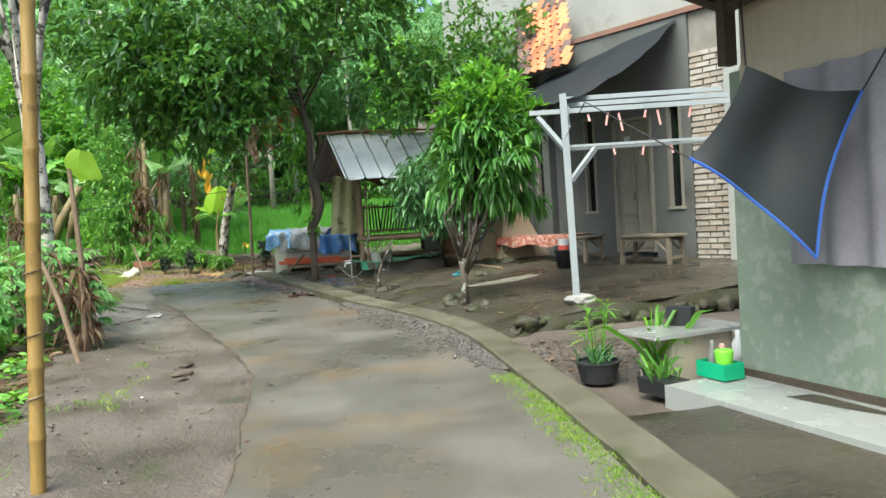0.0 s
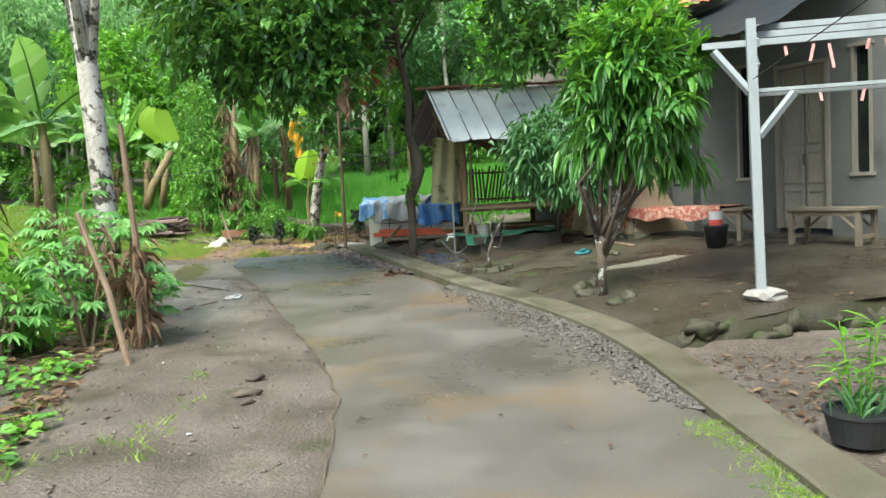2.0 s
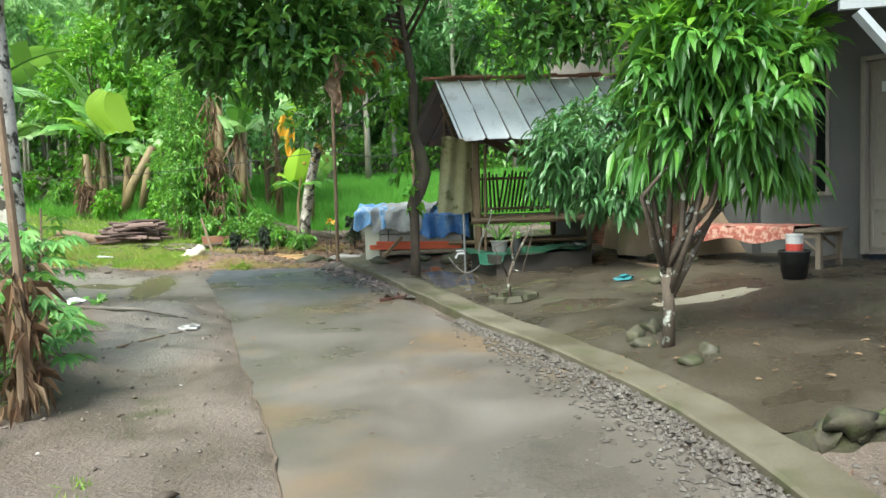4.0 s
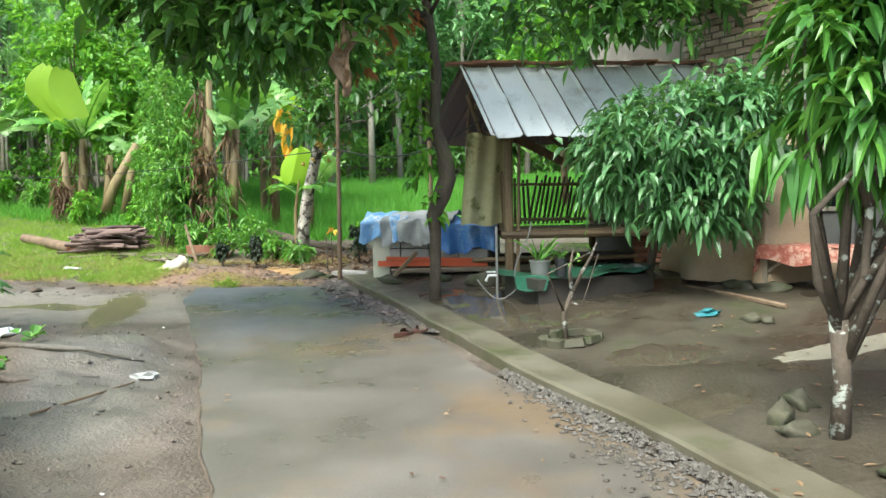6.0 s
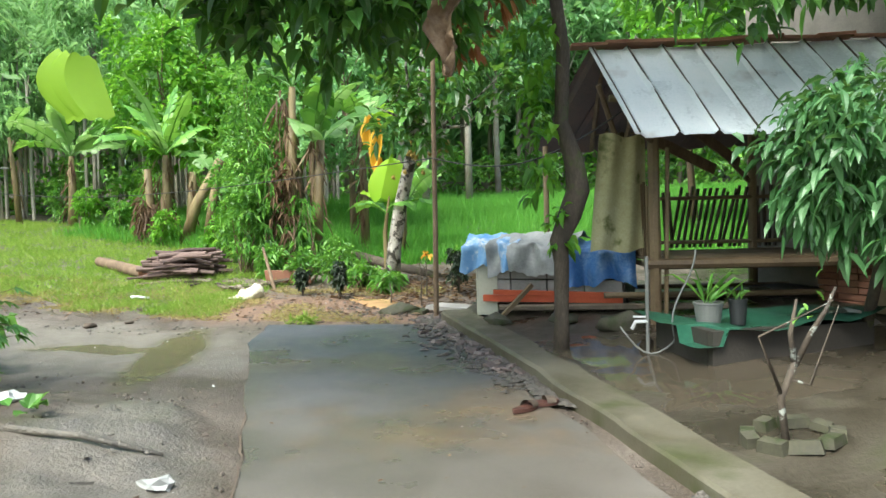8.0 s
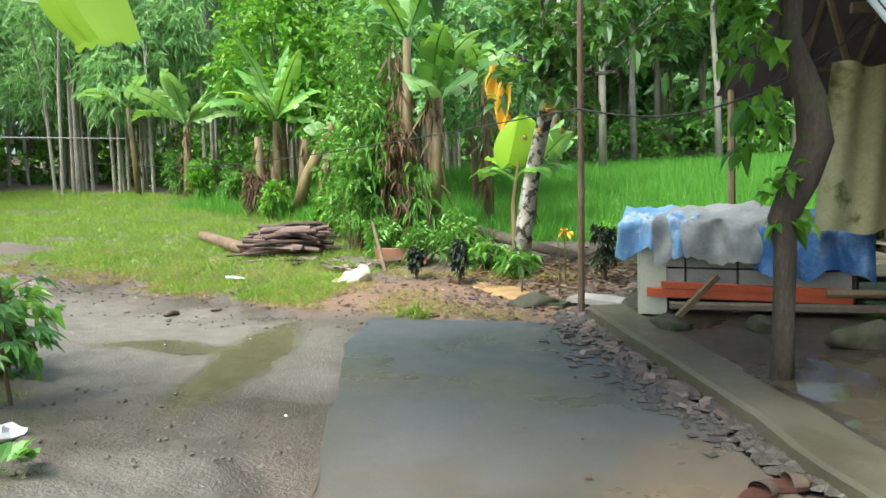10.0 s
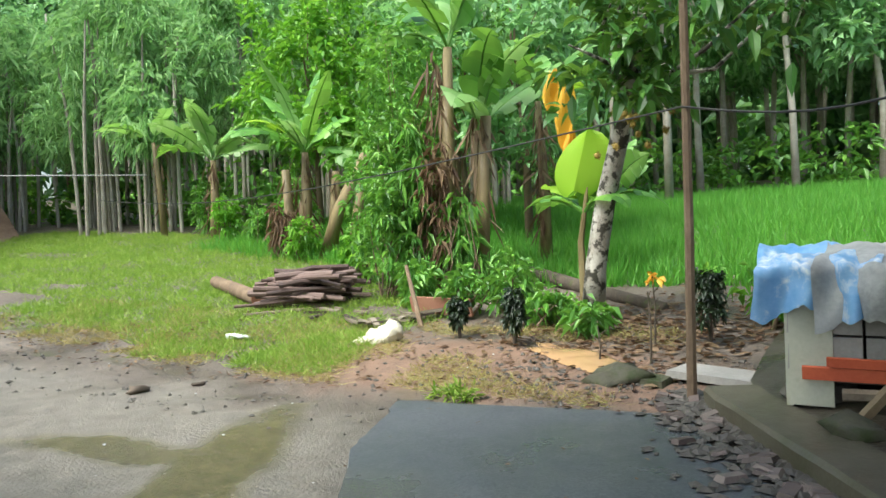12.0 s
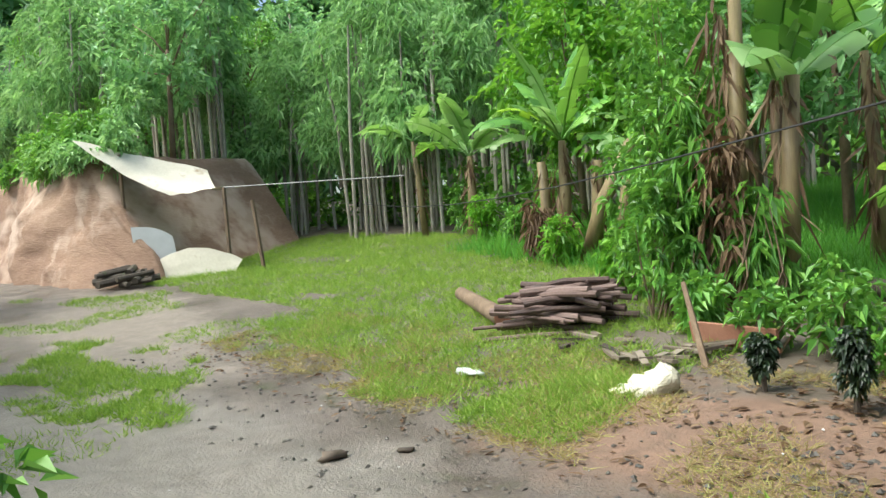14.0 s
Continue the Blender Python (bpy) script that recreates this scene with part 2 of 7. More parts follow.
surf("white_plastic", [(0.3, (0.528, 0.544, 0.544)), (0.7, (0.624, 0.640, 0.640))], 4, 50, (0.35, 0.6), 0.1)
surf("red_plastic", [(0.3, (0.5, 0.05, 0.04)), (0.7, (0.65, 0.1, 0.07))], 4, 50, (0.4, 0.6), 0.05)
surf("pink_ribbon", [(0.3, (0.5, 0.16, 0.14)), (0.7, (0.72, 0.5, 0.46))], 9, 50, (0.6, 0.8), 0.05)
surf("grey_pvc", [(0.3, (0.143, 0.147, 0.139)), (0.7, (0.193, 0.197, 0.189))], 4, 50, (0.4, 0.6), 0.05)
surf("cable", [(0.3, (0.015, 0.015, 0.015)), (0.7, (0.03, 0.03, 0.03))], 4, 50, (0.5, 0.7), 0.0)
surf("sandal_brown", [(0.3, (0.050, 0.019, 0.014)), (0.7, (0.099, 0.041, 0.028))], 8, 50, (0.45, 0.7), 0.2)
surf("stone", [(0.25, (0.066, 0.060, 0.051)), (0.5, (0.132, 0.120, 0.102)), (0.8, (0.240, 0.222, 0.192))], 6, 50, (0.5, 0.85), 0.5, stain=((0.054, 0.066, 0.018), 4, 0.6, 0.72))
surf("rust_sheet", [(0.3, (0.2, 0.08, 0.05)), (0.7, (0.34, 0.17, 0.11))], 3, 40, (0.7, 0.9), 0.3)
surf("puddle", [(0.3, (0.05, 0.042, 0.03)), (0.7, (0.085, 0.07, 0.05))], 0.8, 8, (0.03, 0.08), 0.02)
surf("orange_puddle", [(0.3, (0.360, 0.216, 0.108)), (0.7, (0.418, 0.266, 0.144))], 0.8, 8, (0.05, 0.12), 0.02)
def soil_zone(material, centre, size, turn, colour, gloss, seed):
    """Blends another soil into a ground material over a ragged ellipse of the plan."""
    nd, lk = MATS[material].node_tree.nodes, MATS[material].node_tree.links
    pos = nd.new("ShaderNodeNewGeometry").outputs["Position"]
    mp = nd.new("ShaderNodeMapping")
    mp.vector_type = "TEXTURE"
    mp.inputs["Location"].default_value, mp.inputs["Rotation"].default_value, mp.inputs["Scale"].default_value = (*centre, 0), (0, 0, radians(turn)), (*size, 1000)
    lk.new(pos, mp.inputs[0])
    ln = nd.new("ShaderNodeVectorMath")
    ln.operation = "LENGTH"
    lk.new(mp.outputs[0], ln.inputs[0])
    wob = nd.new("ShaderNodeMath")
    wob.operation = "MULTIPLY_ADD"
    lk.new(noise_tex(nd, lk, pos, 1.1 + 0.1 * seed, 6, 0.65), wob.inputs[0])
    wob.inputs[1].default_value = 1.5
    lk.new(ln.outputs["Value"], wob.inputs[2])
    mask = nd.new("ShaderNodeMapRange")
    mask.inputs[1].default_value, mask.inputs[2].default_value = 1.95, 1.5
    lk.new(wob.outputs[0], mask.inputs[0])
    tone = ramp(nd, [(0.35, tuple(c * 0.72 for c in colour)), (0.65, tuple(c * 1.2 for c in colour))])
    lk.new(noise_tex(nd, lk, pos, 6, 6, 0.75), tone.inputs[0])
    b = nd["Principled BSDF"]
    for socket, new_value, data in (("Base Color", tone.outputs[0], "RGBA"), ("Roughness", gloss, "FLOAT")):
        mx = nd.new("ShaderNodeMix")
        mx.data_type = data
        a, c = (6, 7) if data == "RGBA" else (2, 3)
        lk.new(mask.outputs[0], mx.inputs[0]), lk.new(b.inputs[socket].links[0].from_socket, mx.inputs[a])
        if data == "RGBA":
            lk.new(new_value, mx.inputs[c])
        else:
            mx.inputs[c].default_value = new_value
        lk.new(mx.outputs[2 if data == "RGBA" else 0], b.inputs[socket])


soil_zone("mud", (-8.6, 16.1), (3.8, 1.35), 3, (0.19, 0.168, 0.142), 0.42, 1)
soil_zone("mud", (-15.8, 18.2), (5.4, 1.15), -12, (0.21, 0.175, 0.14), 0.5, 2)
soil_zone("mud", (-4.25, 12.7), (1.9, 0.5), 119, (0.15, 0.135, 0.115), 0.35, 3)
soil_zone("mud", (-6.0, 18.75), (2.8, 0.9), -6, (0.2, 0.125, 0.085), 0.6, 4)
soil_zone("mud", (-6.2, 16.0), (1.3, 0.3), 114, (0.115, 0.1, 0.045), 0.2, 5)
soil_zone("mud", (-7.2, 16.17), (0.8, 0.2), 8, (0.115, 0.1, 0.05), 0.2, 6)
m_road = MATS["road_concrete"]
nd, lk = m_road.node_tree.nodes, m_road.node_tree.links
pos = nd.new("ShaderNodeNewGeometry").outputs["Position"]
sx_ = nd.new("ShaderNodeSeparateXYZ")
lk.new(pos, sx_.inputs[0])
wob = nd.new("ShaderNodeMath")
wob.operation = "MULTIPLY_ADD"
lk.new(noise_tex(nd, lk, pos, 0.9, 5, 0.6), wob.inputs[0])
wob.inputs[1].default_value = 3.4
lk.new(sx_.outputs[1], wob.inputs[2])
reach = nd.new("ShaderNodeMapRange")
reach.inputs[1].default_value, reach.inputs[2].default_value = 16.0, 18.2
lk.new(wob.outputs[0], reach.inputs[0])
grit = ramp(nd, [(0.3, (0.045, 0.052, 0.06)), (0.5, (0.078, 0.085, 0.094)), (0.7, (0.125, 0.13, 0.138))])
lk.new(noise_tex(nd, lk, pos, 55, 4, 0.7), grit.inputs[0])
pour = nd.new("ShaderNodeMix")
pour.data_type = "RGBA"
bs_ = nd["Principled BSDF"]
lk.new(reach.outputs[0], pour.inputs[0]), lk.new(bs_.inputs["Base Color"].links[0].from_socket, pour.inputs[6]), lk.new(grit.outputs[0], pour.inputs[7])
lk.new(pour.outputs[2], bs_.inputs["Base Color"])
leafy("leaf_dark", [(0.1, (0.023, 0.065, 0.019)), (0.5, (0.055, 0.159, 0.033)), (0.9, (0.140, 0.317, 0.055))], 0.35, 0.3)
leafy("leaf_mango", [(0.1, (0.03, 0.1, 0.022)), (0.5, (0.062, 0.19, 0.034)), (0.9, (0.14, 0.34, 0.05))], 0.35, 0.3)
leafy("leaf_mid", [(0.1, (0.049, 0.141, 0.030)), (0.5, (0.117, 0.301, 0.052)), (0.9, (0.254, 0.510, 0.082))], 0.4, 0.35)
leafy("leaf_bright", [(0.1, (0.066, 0.198, 0.022)), (0.5, (0.132, 0.352, 0.033)), (0.9, (0.264, 0.517, 0.055))], 0.4, 0.4)
leafy("leaf_banana", [(0.1, (0.106, 0.269, 0.057)), (0.5, (0.220, 0.407, 0.122)), (0.9, (0.366, 0.538, 0.244))], 0.32, 0.42)
leafy("leaf_cassava", [(0.1, (0.07, 0.19, 0.05)), (0.5, (0.14, 0.34, 0.085)), (0.9, (0.27, 0.5, 0.16))], 0.4, 0.38)
leafy("leaf_yellow", [(0.1, (0.5, 0.24, 0.02)), (0.5, (0.68, 0.36, 0.03)), (0.9, (0.75, 0.5, 0.07))], 0.5, 0.35, tint=(0.8, 0.4, 0.02))
leafy("leaf_lime", [(0.1, (0.255, 0.468, 0.025)), (0.9, (0.357, 0.578, 0.051))], 0.4, 0.45)
leafy("leaf_pale", [(0.1, (0.041, 0.115, 0.041)), (0.5, (0.082, 0.212, 0.073)), (0.9, (0.179, 0.343, 0.163))], 0.3, 0.3)
# these two carry distance haze in their colour: paler and bluer than near leaves
leafy("leaf_far_haze", [(0.1, (0.106, 0.238, 0.100)), (0.5, (0.224, 0.436, 0.198)), (0.9, (0.409, 0.660, 0.330))], 0.5, 0.4)
leafy("leaf_bamboo_haze", [(0.1, (0.120, 0.252, 0.090)), (0.5, (0.264, 0.468, 0.192)), (0.9, (0.480, 0.696, 0.336))], 0.5, 0.4)
leafy("leaf_dry", [(0.1, (0.076, 0.040, 0.022)), (0.5, (0.151, 0.092, 0.049)), (0.9, (0.259, 0.184, 0.108))], 0.7, 0.25, tint=(0.270, 0.135, 0.054))
leafy("leaf_rust", [(0.1, (0.25, 0.08, 0.03)), (0.9, (0.5, 0.2, 0.08))], 0.6, 0.25, tint=(0.5, 0.2, 0.05))
leafy("leaf_black", [(0.1, (0.006, 0.012, 0.007)), (0.5, (0.014, 0.028, 0.013)), (0.9, (0.03, 0.055, 0.022))], 0.4, 0.1)
leafy("grass", [(0.1, (0.099, 0.196, 0.025)), (0.5, (0.211, 0.357, 0.044)), (0.9, (0.420, 0.494, 0.112))], 0.6, 0.4)
leafy("grass_straw", [(0.1, (0.26, 0.2, 0.07)), (0.5, (0.4, 0.32, 0.14)), (0.9, (0.36, 0.42, 0.12))], 0.7, 0.3, tint=(0.5, 0.4, 0.1))
leafy("rice", [(0.1, (0.053, 0.214, 0.023)), (0.5, (0.105, 0.339, 0.041)), (0.9, (0.189, 0.446, 0.069))], 0.55, 0.45)
leafy("fruit_skin", [(0.1, (0.2, 0.16, 0.03)), (0.9, (0.42, 0.28, 0.07))], 0.6, 0.1)

m, nodes, links, b = nodes_of("window_glass")
b.inputs["Base Color"].default_value = (0.01, 0.012, 0.014, 1)
b.inputs["Roughness"].default_value = 0.08

# ---- mesh helpers ----


class Mesh:
    """Collects vertices and faces for one mesh."""

    def __init__(self):
        self.v, self.f, self.n = [], [], 0

    def add(self, verts, faces):
        verts = np.asarray(verts, float).reshape(-1, 3)
        self.v.append(verts)
        self.f.extend([tuple(int(i) + self.n for i in f) for f in faces])
        self.n += len(verts)

    def box(self, c, s, turn=0.0, tilt=None, taper=1.0):
        x, y, z = (a / 2 for a in s)
        p = np.array([(-x, -y, -z), (x, -y, -z), (x, y, -z), (-x, y, -z), (-x * taper, -y * taper, z), (x * taper, -y * taper, z), (x * taper, y * taper, z), (-x * taper, y * taper, z)])
        e = Euler((radians(tilt[0]), radians(tilt[1]), radians(turn)) if tilt else (0, 0, radians(turn))).to_matrix()
        p = p @ np.array(e).T + np.array(c)
        self.add(p, [(0, 3, 2, 1), (4, 5, 6, 7), (0, 1, 5, 4), (1, 2, 6, 5), (2, 3, 7, 6), (3, 0, 4, 7)])

    def tube(self, pts, radii, n=8, cap=True, flat=1.0):
        pts = np.asarray(pts, float)
        if np.isscalar(radii):
            radii = [radii] * len(pts)
        rings, ref = [], np.array((0.31, 0.95, 0.05))
        for i, p in enumerate(pts):
            d = pts[min(i + 1, len(pts) - 1)] - pts[max(i - 1, 0)]
            d = d / (np.linalg.norm(d) + 1e-9)
            a = np.cross(d, ref)
            if np.linalg.norm(a) < 1e-3:
                a = np.cross(d, (1, 0, 0))
            a /= np.linalg.norm(a)
            b = np.cross(d, a)
            th = np.arange(n) * 2 * math.pi / n
            rings.append(p + radii[i] * (np.cos(th)[:, None] * a + flat * np.sin(th)[:, None] * b))
        v = np.concatenate(rings)
        f = []
        for i in range(len(pts) - 1):
            for k in range(n):
                f.append((i * n + k, i * n + (k + 1) % n, (i + 1) * n + (k + 1) % n, (i + 1) * n + k))
        if cap:
            f.append(tuple(range(n))[::-1])
            f.append(tuple((len(pts) - 1) * n + k for k in range(n)))
        self.add(v, f)

    def grid(self, fn, nu, nv, closed=False):
        """fn(u, v) -> point for u, v in 0..1."""
        v = [fn(i / nu, j / nv) for j in range(nv + 1) for i in range(nu + 1)]
        f = [(j * (nu + 1) + i, j * (nu + 1) + i + 1, (j + 1) * (nu + 1) + i + 1, (j + 1) * (nu + 1) + i) for j in range(nv) for i in range(nu)]
        self.add(v, f)

    def lathe(self, c, prof, n=20):
        """prof: (radius, z) pairs, about the vertical through c."""
        v = [(c[0] + r * math.cos(2 * math.pi * k / n), c[1] + r * math.sin(2 * math.pi * k / n), c[2] + z) for r, z in prof for k in range(n)]
        f = [(i * n + k, i * n + (k + 1) % n, (i + 1) * n + (k + 1) % n, (i + 1) * n + k) for i in range(len(prof) - 1) for k in range(n)]
        self.add(v, f)

    def lump(self, c, s, rng, rough=0.25, turn=0.0):
        bm = bmesh.new()
        bmesh.ops.create_icosphere(bm, subdivisions=2, radius=1.0)
        off = Vector((rng.random() * 50, rng.random() * 50, 0))
        pts = []
        for v in bm.verts:
            k = 1 + rough * noise.noise(v.co * 1.6 + off) * 1.6
            pts.append((v.co.x * s[0] * k, v.co.y * s[1] * k, v.co.z * s[2] * k))
        ca, sa = math.cos(radians(turn)), math.sin(radians(turn))
        pts = [(c[0] + x * ca - y * sa, c[1] + x * sa + y * ca, c[2] + z) for x, y, z in pts]
        self.add(pts, [[v.index for v in f.verts] for f in bm.faces])
        bm.free()

    def leaves(self, P, D, N, L, W, kind="diamond", droop=0.2):
        P, D, N = (np.asarray(a, float) for a in (P, D, N))
        n = len(P)
        L, W = np.broadcast_to(L, n)[:, None], np.broadcast_to(W, n)[:, None]
        D = D / (np.linalg.norm(D, axis=1, keepdims=True) + 1e-9)
        S = np.cross(D, N)
        S /= np.linalg.norm(S, axis=1, keepdims=True) + 1e-9
        U = np.cross(S, D)
        dn = np.array((0, 0, -1.0))
        if kind == "diamond":
            q = [P, P + D * L * 0.45 + S * W * 0.5 + U * W * 0.18, P + D * L + dn * L * droop, P + D * L * 0.45 - S * W * 0.5 + U * W * 0.18]
            faces = [(0, 2, 1), (0, 3, 2)]
        elif kind == "blade":
            q = [P + S * W * 0.5, P - S * W * 0.5, P + D * L + dn * L * droop]
            faces = [(0, 1, 2)]
        else:
            m1, m2, tip = P + D * L * 0.33, P + D * L * 0.7 + dn * L * droop * 0.35, P + D * L * 0.97 + dn * L * droop
            q = [P, m1, m2, tip, m1 + S * W * 0.5 + U * W * 0.16, m2 + S * W * 0.38 + U * W * 0.14, m1 - S * W * 0.5 + U * W * 0.16, m2 - S * W * 0.38 + U * W * 0.14]
            faces = [(0, 1, 4), (1, 2, 5, 4), (2, 3, 5), (0, 6, 1), (1, 6, 7, 2), (2, 7, 3)]
        k = len(q)
        v = np.stack(q, 1).reshape(-1, 3)
        base = np.arange(n) * k
        fl = []
        for f in faces:
            fl.append((base[:, None] + np.array(f)[None, :] + self.n).tolist())
        for arr in fl:
            self.f.extend(arr)
        self.v.append(v)
        self.n += len(v)

    def data(self, name, smooth=False):
        me = bpy.data.meshes.new(name)
        me.from_pydata(np.concatenate(self.v).tolist() if self.v else [], [], self.f)
        if smooth:
            me.polygons.foreach_set("use_smooth", [True] * len(me.polygons))
        me.update()
        return me


def thing(name, label, category, at=(0, 0, 0), turn=0.0, group="", kind=""):
    e = new(name)
    e.matrix_world = pose(*at, 0, 0, turn)
    e.empty_display_size = 0.2
    return tagged(e, label, category, group, kind)


def part(name, mesh, material, parent, label="", smooth=False):
    """Links a mesh as one object under a thing or part; its coordinates are the thing's own."""
    ob = new(name, mesh.data(name, smooth) if isinstance(mesh, Mesh) else mesh)
    if not ob.data.materials:
        ob.data.materials.append(MATS[material])
    ob.parent = parent
    if label:
        ob["label"] = label
    return ob


def whole(name, mesh, material, label, category, kind="", smooth=False, group=""):
    ob = new(name, mesh.data(name, smooth))
    ob.data.materials.append(MATS[material])
    return tagged(ob, label, category, group, kind)


# ---- the lie of the land ----
GROUND_Y = (-60, 0, 4, 10, 14.5, 18, 20, 23, 28, 35, 60, 120)
GROUND_Z = (-0.3, -0.12, -0.08, 0, 0.03, 0.14, 0.28, 0.55, 1.1, 1.8, 3.4, 6)


def ground_z(x, y):
    return float(np.interp(y, GROUND_Y, GROUND_Z)) + 0.05 * max(0.0, min(-x, 60) - 8)


KERB = ((2.15, 2.0), (1.82, 3.6), (1.53, 5.4), (1.36, 6.4), (1.17, 7.4), (0.98, 8.25), (0.87, 8.8), (0.7, 9.57), (0.46, 10.36), (0.11, 11.18), (-0.41, 12.18), (-0.95, 13.03), (-1.36, 13.78), (-1.7, 14.49), (-2.09, 15.1), (-2.33, 15.6), (-2.9, 16.54), (-3.82, 18.05), (-4.0, 18.45))


def kerb_x(y):
    ys = [p[1] for p in KERB]
    return float(np.interp(y, ys, [p[0] for p in KERB]))


def kerb_h(y):
    """Height of the kerb's top over the lane."""
    return float(np.interp(y, (6, 9, 12, 14.5, 17), (0.035, 0.05, 0.065, 0.095, 0.125)))


def left_edge_x(y):
    return float(np.interp(y, (0, 6.2, 7.1, 8.5, 9.5, 10.5, 12, 13.3, 14.0, 14.6, 15.5, 16.7, 17.6), (0.3, -0.66, -0.9, -1.25, -1.68, -2.22, -3.06, -3.72, -4.13, -4.5, -5.0, -5.72, -6.0)))

# ---- setting ----


def axis_steps(parts):
    out = []
    for a, b, s in parts:
        out += list(np.arange(a, b, s))
    return out + [parts[-1][1]]


def off_road(x, y):
    """How far outside the paved strip, 0 on it."""
    if y < 17.8:
        return max(0.0, left_edge_x(y) - x, x - kerb_x(y))
    return y - 17.7


def land_z(x, y):
    z = ground_z(x, y)
    d = off_road(x, y)
    if d < 0.05:
        return z - 0.015
    k = min(1, d / 0.8)
    z += k * (0.05 * noise.noise(Vector((x * 0.7, y * 0.7, 0))) + 0.03 * noise.noise(Vector((x * 2.1, y * 2.1, 3))) + 0.012 * noise.noise(Vector((x * 7, y * 7, 9))))
    if x < left_edge_x(y) and y < 15:
        z += 0.05 * min(1, d / 1.5)
        if x > -7 and y > 10.3:
            ridge = 1 - abs(noise.noise(Vector((x * 0.9 + 0.4 * y, y * 2.6, 2)))) * 3
            z += 0.06 * max(0, ridge) * min(1, d / 0.4) * min(1, (y - 10.3) / 1.5) * min(1, max(0, 14.6 - y))
    if x > kerb_x(y) + 0.1 and y < 9.9:
        z -= 0.05
    if -7.2 < x < -3.6 and 12.3 < y < 15:
        front = 13.0 + 0.3 * (x + 4.2) * 0.5 + 0.22 * noise.noise(Vector((x * 2.2, 0, 6))) + 0.08 * noise.noise(Vector((x * 7, 0, 6)))
        side = min(1, max(0, left_edge_x(y) - 0.35 - x + 0.15 * noise.noise(Vector((y * 3, 1, 6)))) / 0.15)
        z += 0.085 * side * min(1, max(0, (y - front) / 0.12)) * min(1, max(0, (14.5 - y) / 0.5))
    return z


gm = Mesh()
gx = axis_steps([(-900, -120, 130), (-120, -45, 15), (-45, -16, 2.5), (-16, -9, 0.5), (-9, 3, 0.11), (3, 12, 0.8), (12, 60, 8), (60, 900, 140)])
gy = axis_steps([(-500, -20, 80), (-20, 2, 2), (2, 5, 0.3), (5, 22, 0.11), (22, 30, 0.5), (30, 60, 3), (60, 120, 10), (120, 900, 130)])
gv = [(x, y, land_z(x, y)) for y in gy for x in gx]
nx = len(gx)
gm.add(gv, [(j * nx + i, j * nx + i + 1, (j + 1) * nx + i + 1, (j + 1) * nx + i) for j in range(len(gy) - 1) for i in range(nx - 1)])
whole("ground", gm, "mud", "trodden wet brown earth with stains and clods", "ground", "structure", True)

# the lane: old concrete, then a darker fresh pour at its end
SPLIT = 15.2


def lane(y0, y1, ny, name, mat, label, lift):
    mesh = Mesh()

    def top(u, v):
        y = y0 + (y1 - y0) * v
        a, b = left_edge_x(y), kerb_x(y) - 0.16
        if y > 8:
            b -= 0.2 * min(1, (y - 8) / 1.5) + 0.06 * noise.noise(Vector((0, y * 1.3, 4)))
        if y > 15:
            b -= 0.12 * (y - 15) / 2.7
        a += 0.05 * noise.noise(Vector((1, y * 2.5, 7))) + 0.02 * noise.noise(Vector((1, y * 9, 7)))
        x = a + (b - a) * u
        yy = y
        if y > 17.2:
            yy = y + (0.25 * u - 0.1) * (y - 17.2) / 0.5 + 0.03 * noise.noise(Vector((x * 3, 0, 2)))
        return (x, yy, ground_z(x, y) + lift + 0.006 * noise.noise(Vector((x * 1.5, y * 1.5, 1))))

    mesh.grid(top, 26, ny)
    rim = [top(0, j / ny) for j in range(ny + 1)]
    mesh.grid(lambda u, v: (rim[int(round(v * ny))][0] - 0.025 * u, rim[int(round(v * ny))][1], rim[int(round(v * ny))][2] - 0.08 * u), 1, ny)
    far = [top(i / 26, 1) for i in range(27)]
    mesh.grid(lambda u, v: (far[int(round(u * 26))][0], far[int(round(u * 26))][1] + 0.02 * v, far[int(round(u * 26))][2] - 0.08 * v), 26, 1)
    return whole(name, mesh, mat, label, "road", "structure", True)


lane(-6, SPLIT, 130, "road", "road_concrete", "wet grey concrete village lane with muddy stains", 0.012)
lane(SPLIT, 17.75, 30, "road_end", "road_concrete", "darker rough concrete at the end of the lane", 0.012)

# kerb strip
km = Mesh()
kp = [(kerb_x(y), y) for y in np.arange(-4, 18.4, 0.2)]
n_k = len(kp) - 1


def kerb_pt(i, side, z):
    x, y = kp[i]
    a, b = kp[max(i - 1, 0)], kp[min(i + 1, n_k)]
    d = Vector((b[0] - a[0], b[1] - a[1])).normalized()
    w = float(np.interp(y, (6, 15), (0.14, 0.175))) + 0.012 * noise.noise(Vector((side * 5, y * 2, 0)))
    return (x + d.y * side * w, y - d.x * side * w, ground_z(x, y) + (z if z < 0 else z * kerb_h(y) / 0.125) + 0.008 * noise.noise(Vector((side, y * 3, 5))))


prof = [(-1, -0.05), (-1, 0.1), (-0.88, 0.125), (0.9, 0.125), (1, 0.1), (1, -0.1)]
km.add([kerb_pt(i, s, z) for i in range(n_k + 1) for s, z in prof], [(i * 6 + k, i * 6 + k + 1, (i + 1) * 6 + k + 1, (i + 1) * 6 + k) for i in range(n_k) for k in range(5)] + [(n_k * 6 + 5, n_k * 6 + 4, n_k * 6 + 3, n_k * 6 + 2, n_k * 6 + 1, n_k * 6)])
whole("kerb", km, "kerb_concrete", "long low concrete kerb stained ochre and mossy", "kerb", "structure")


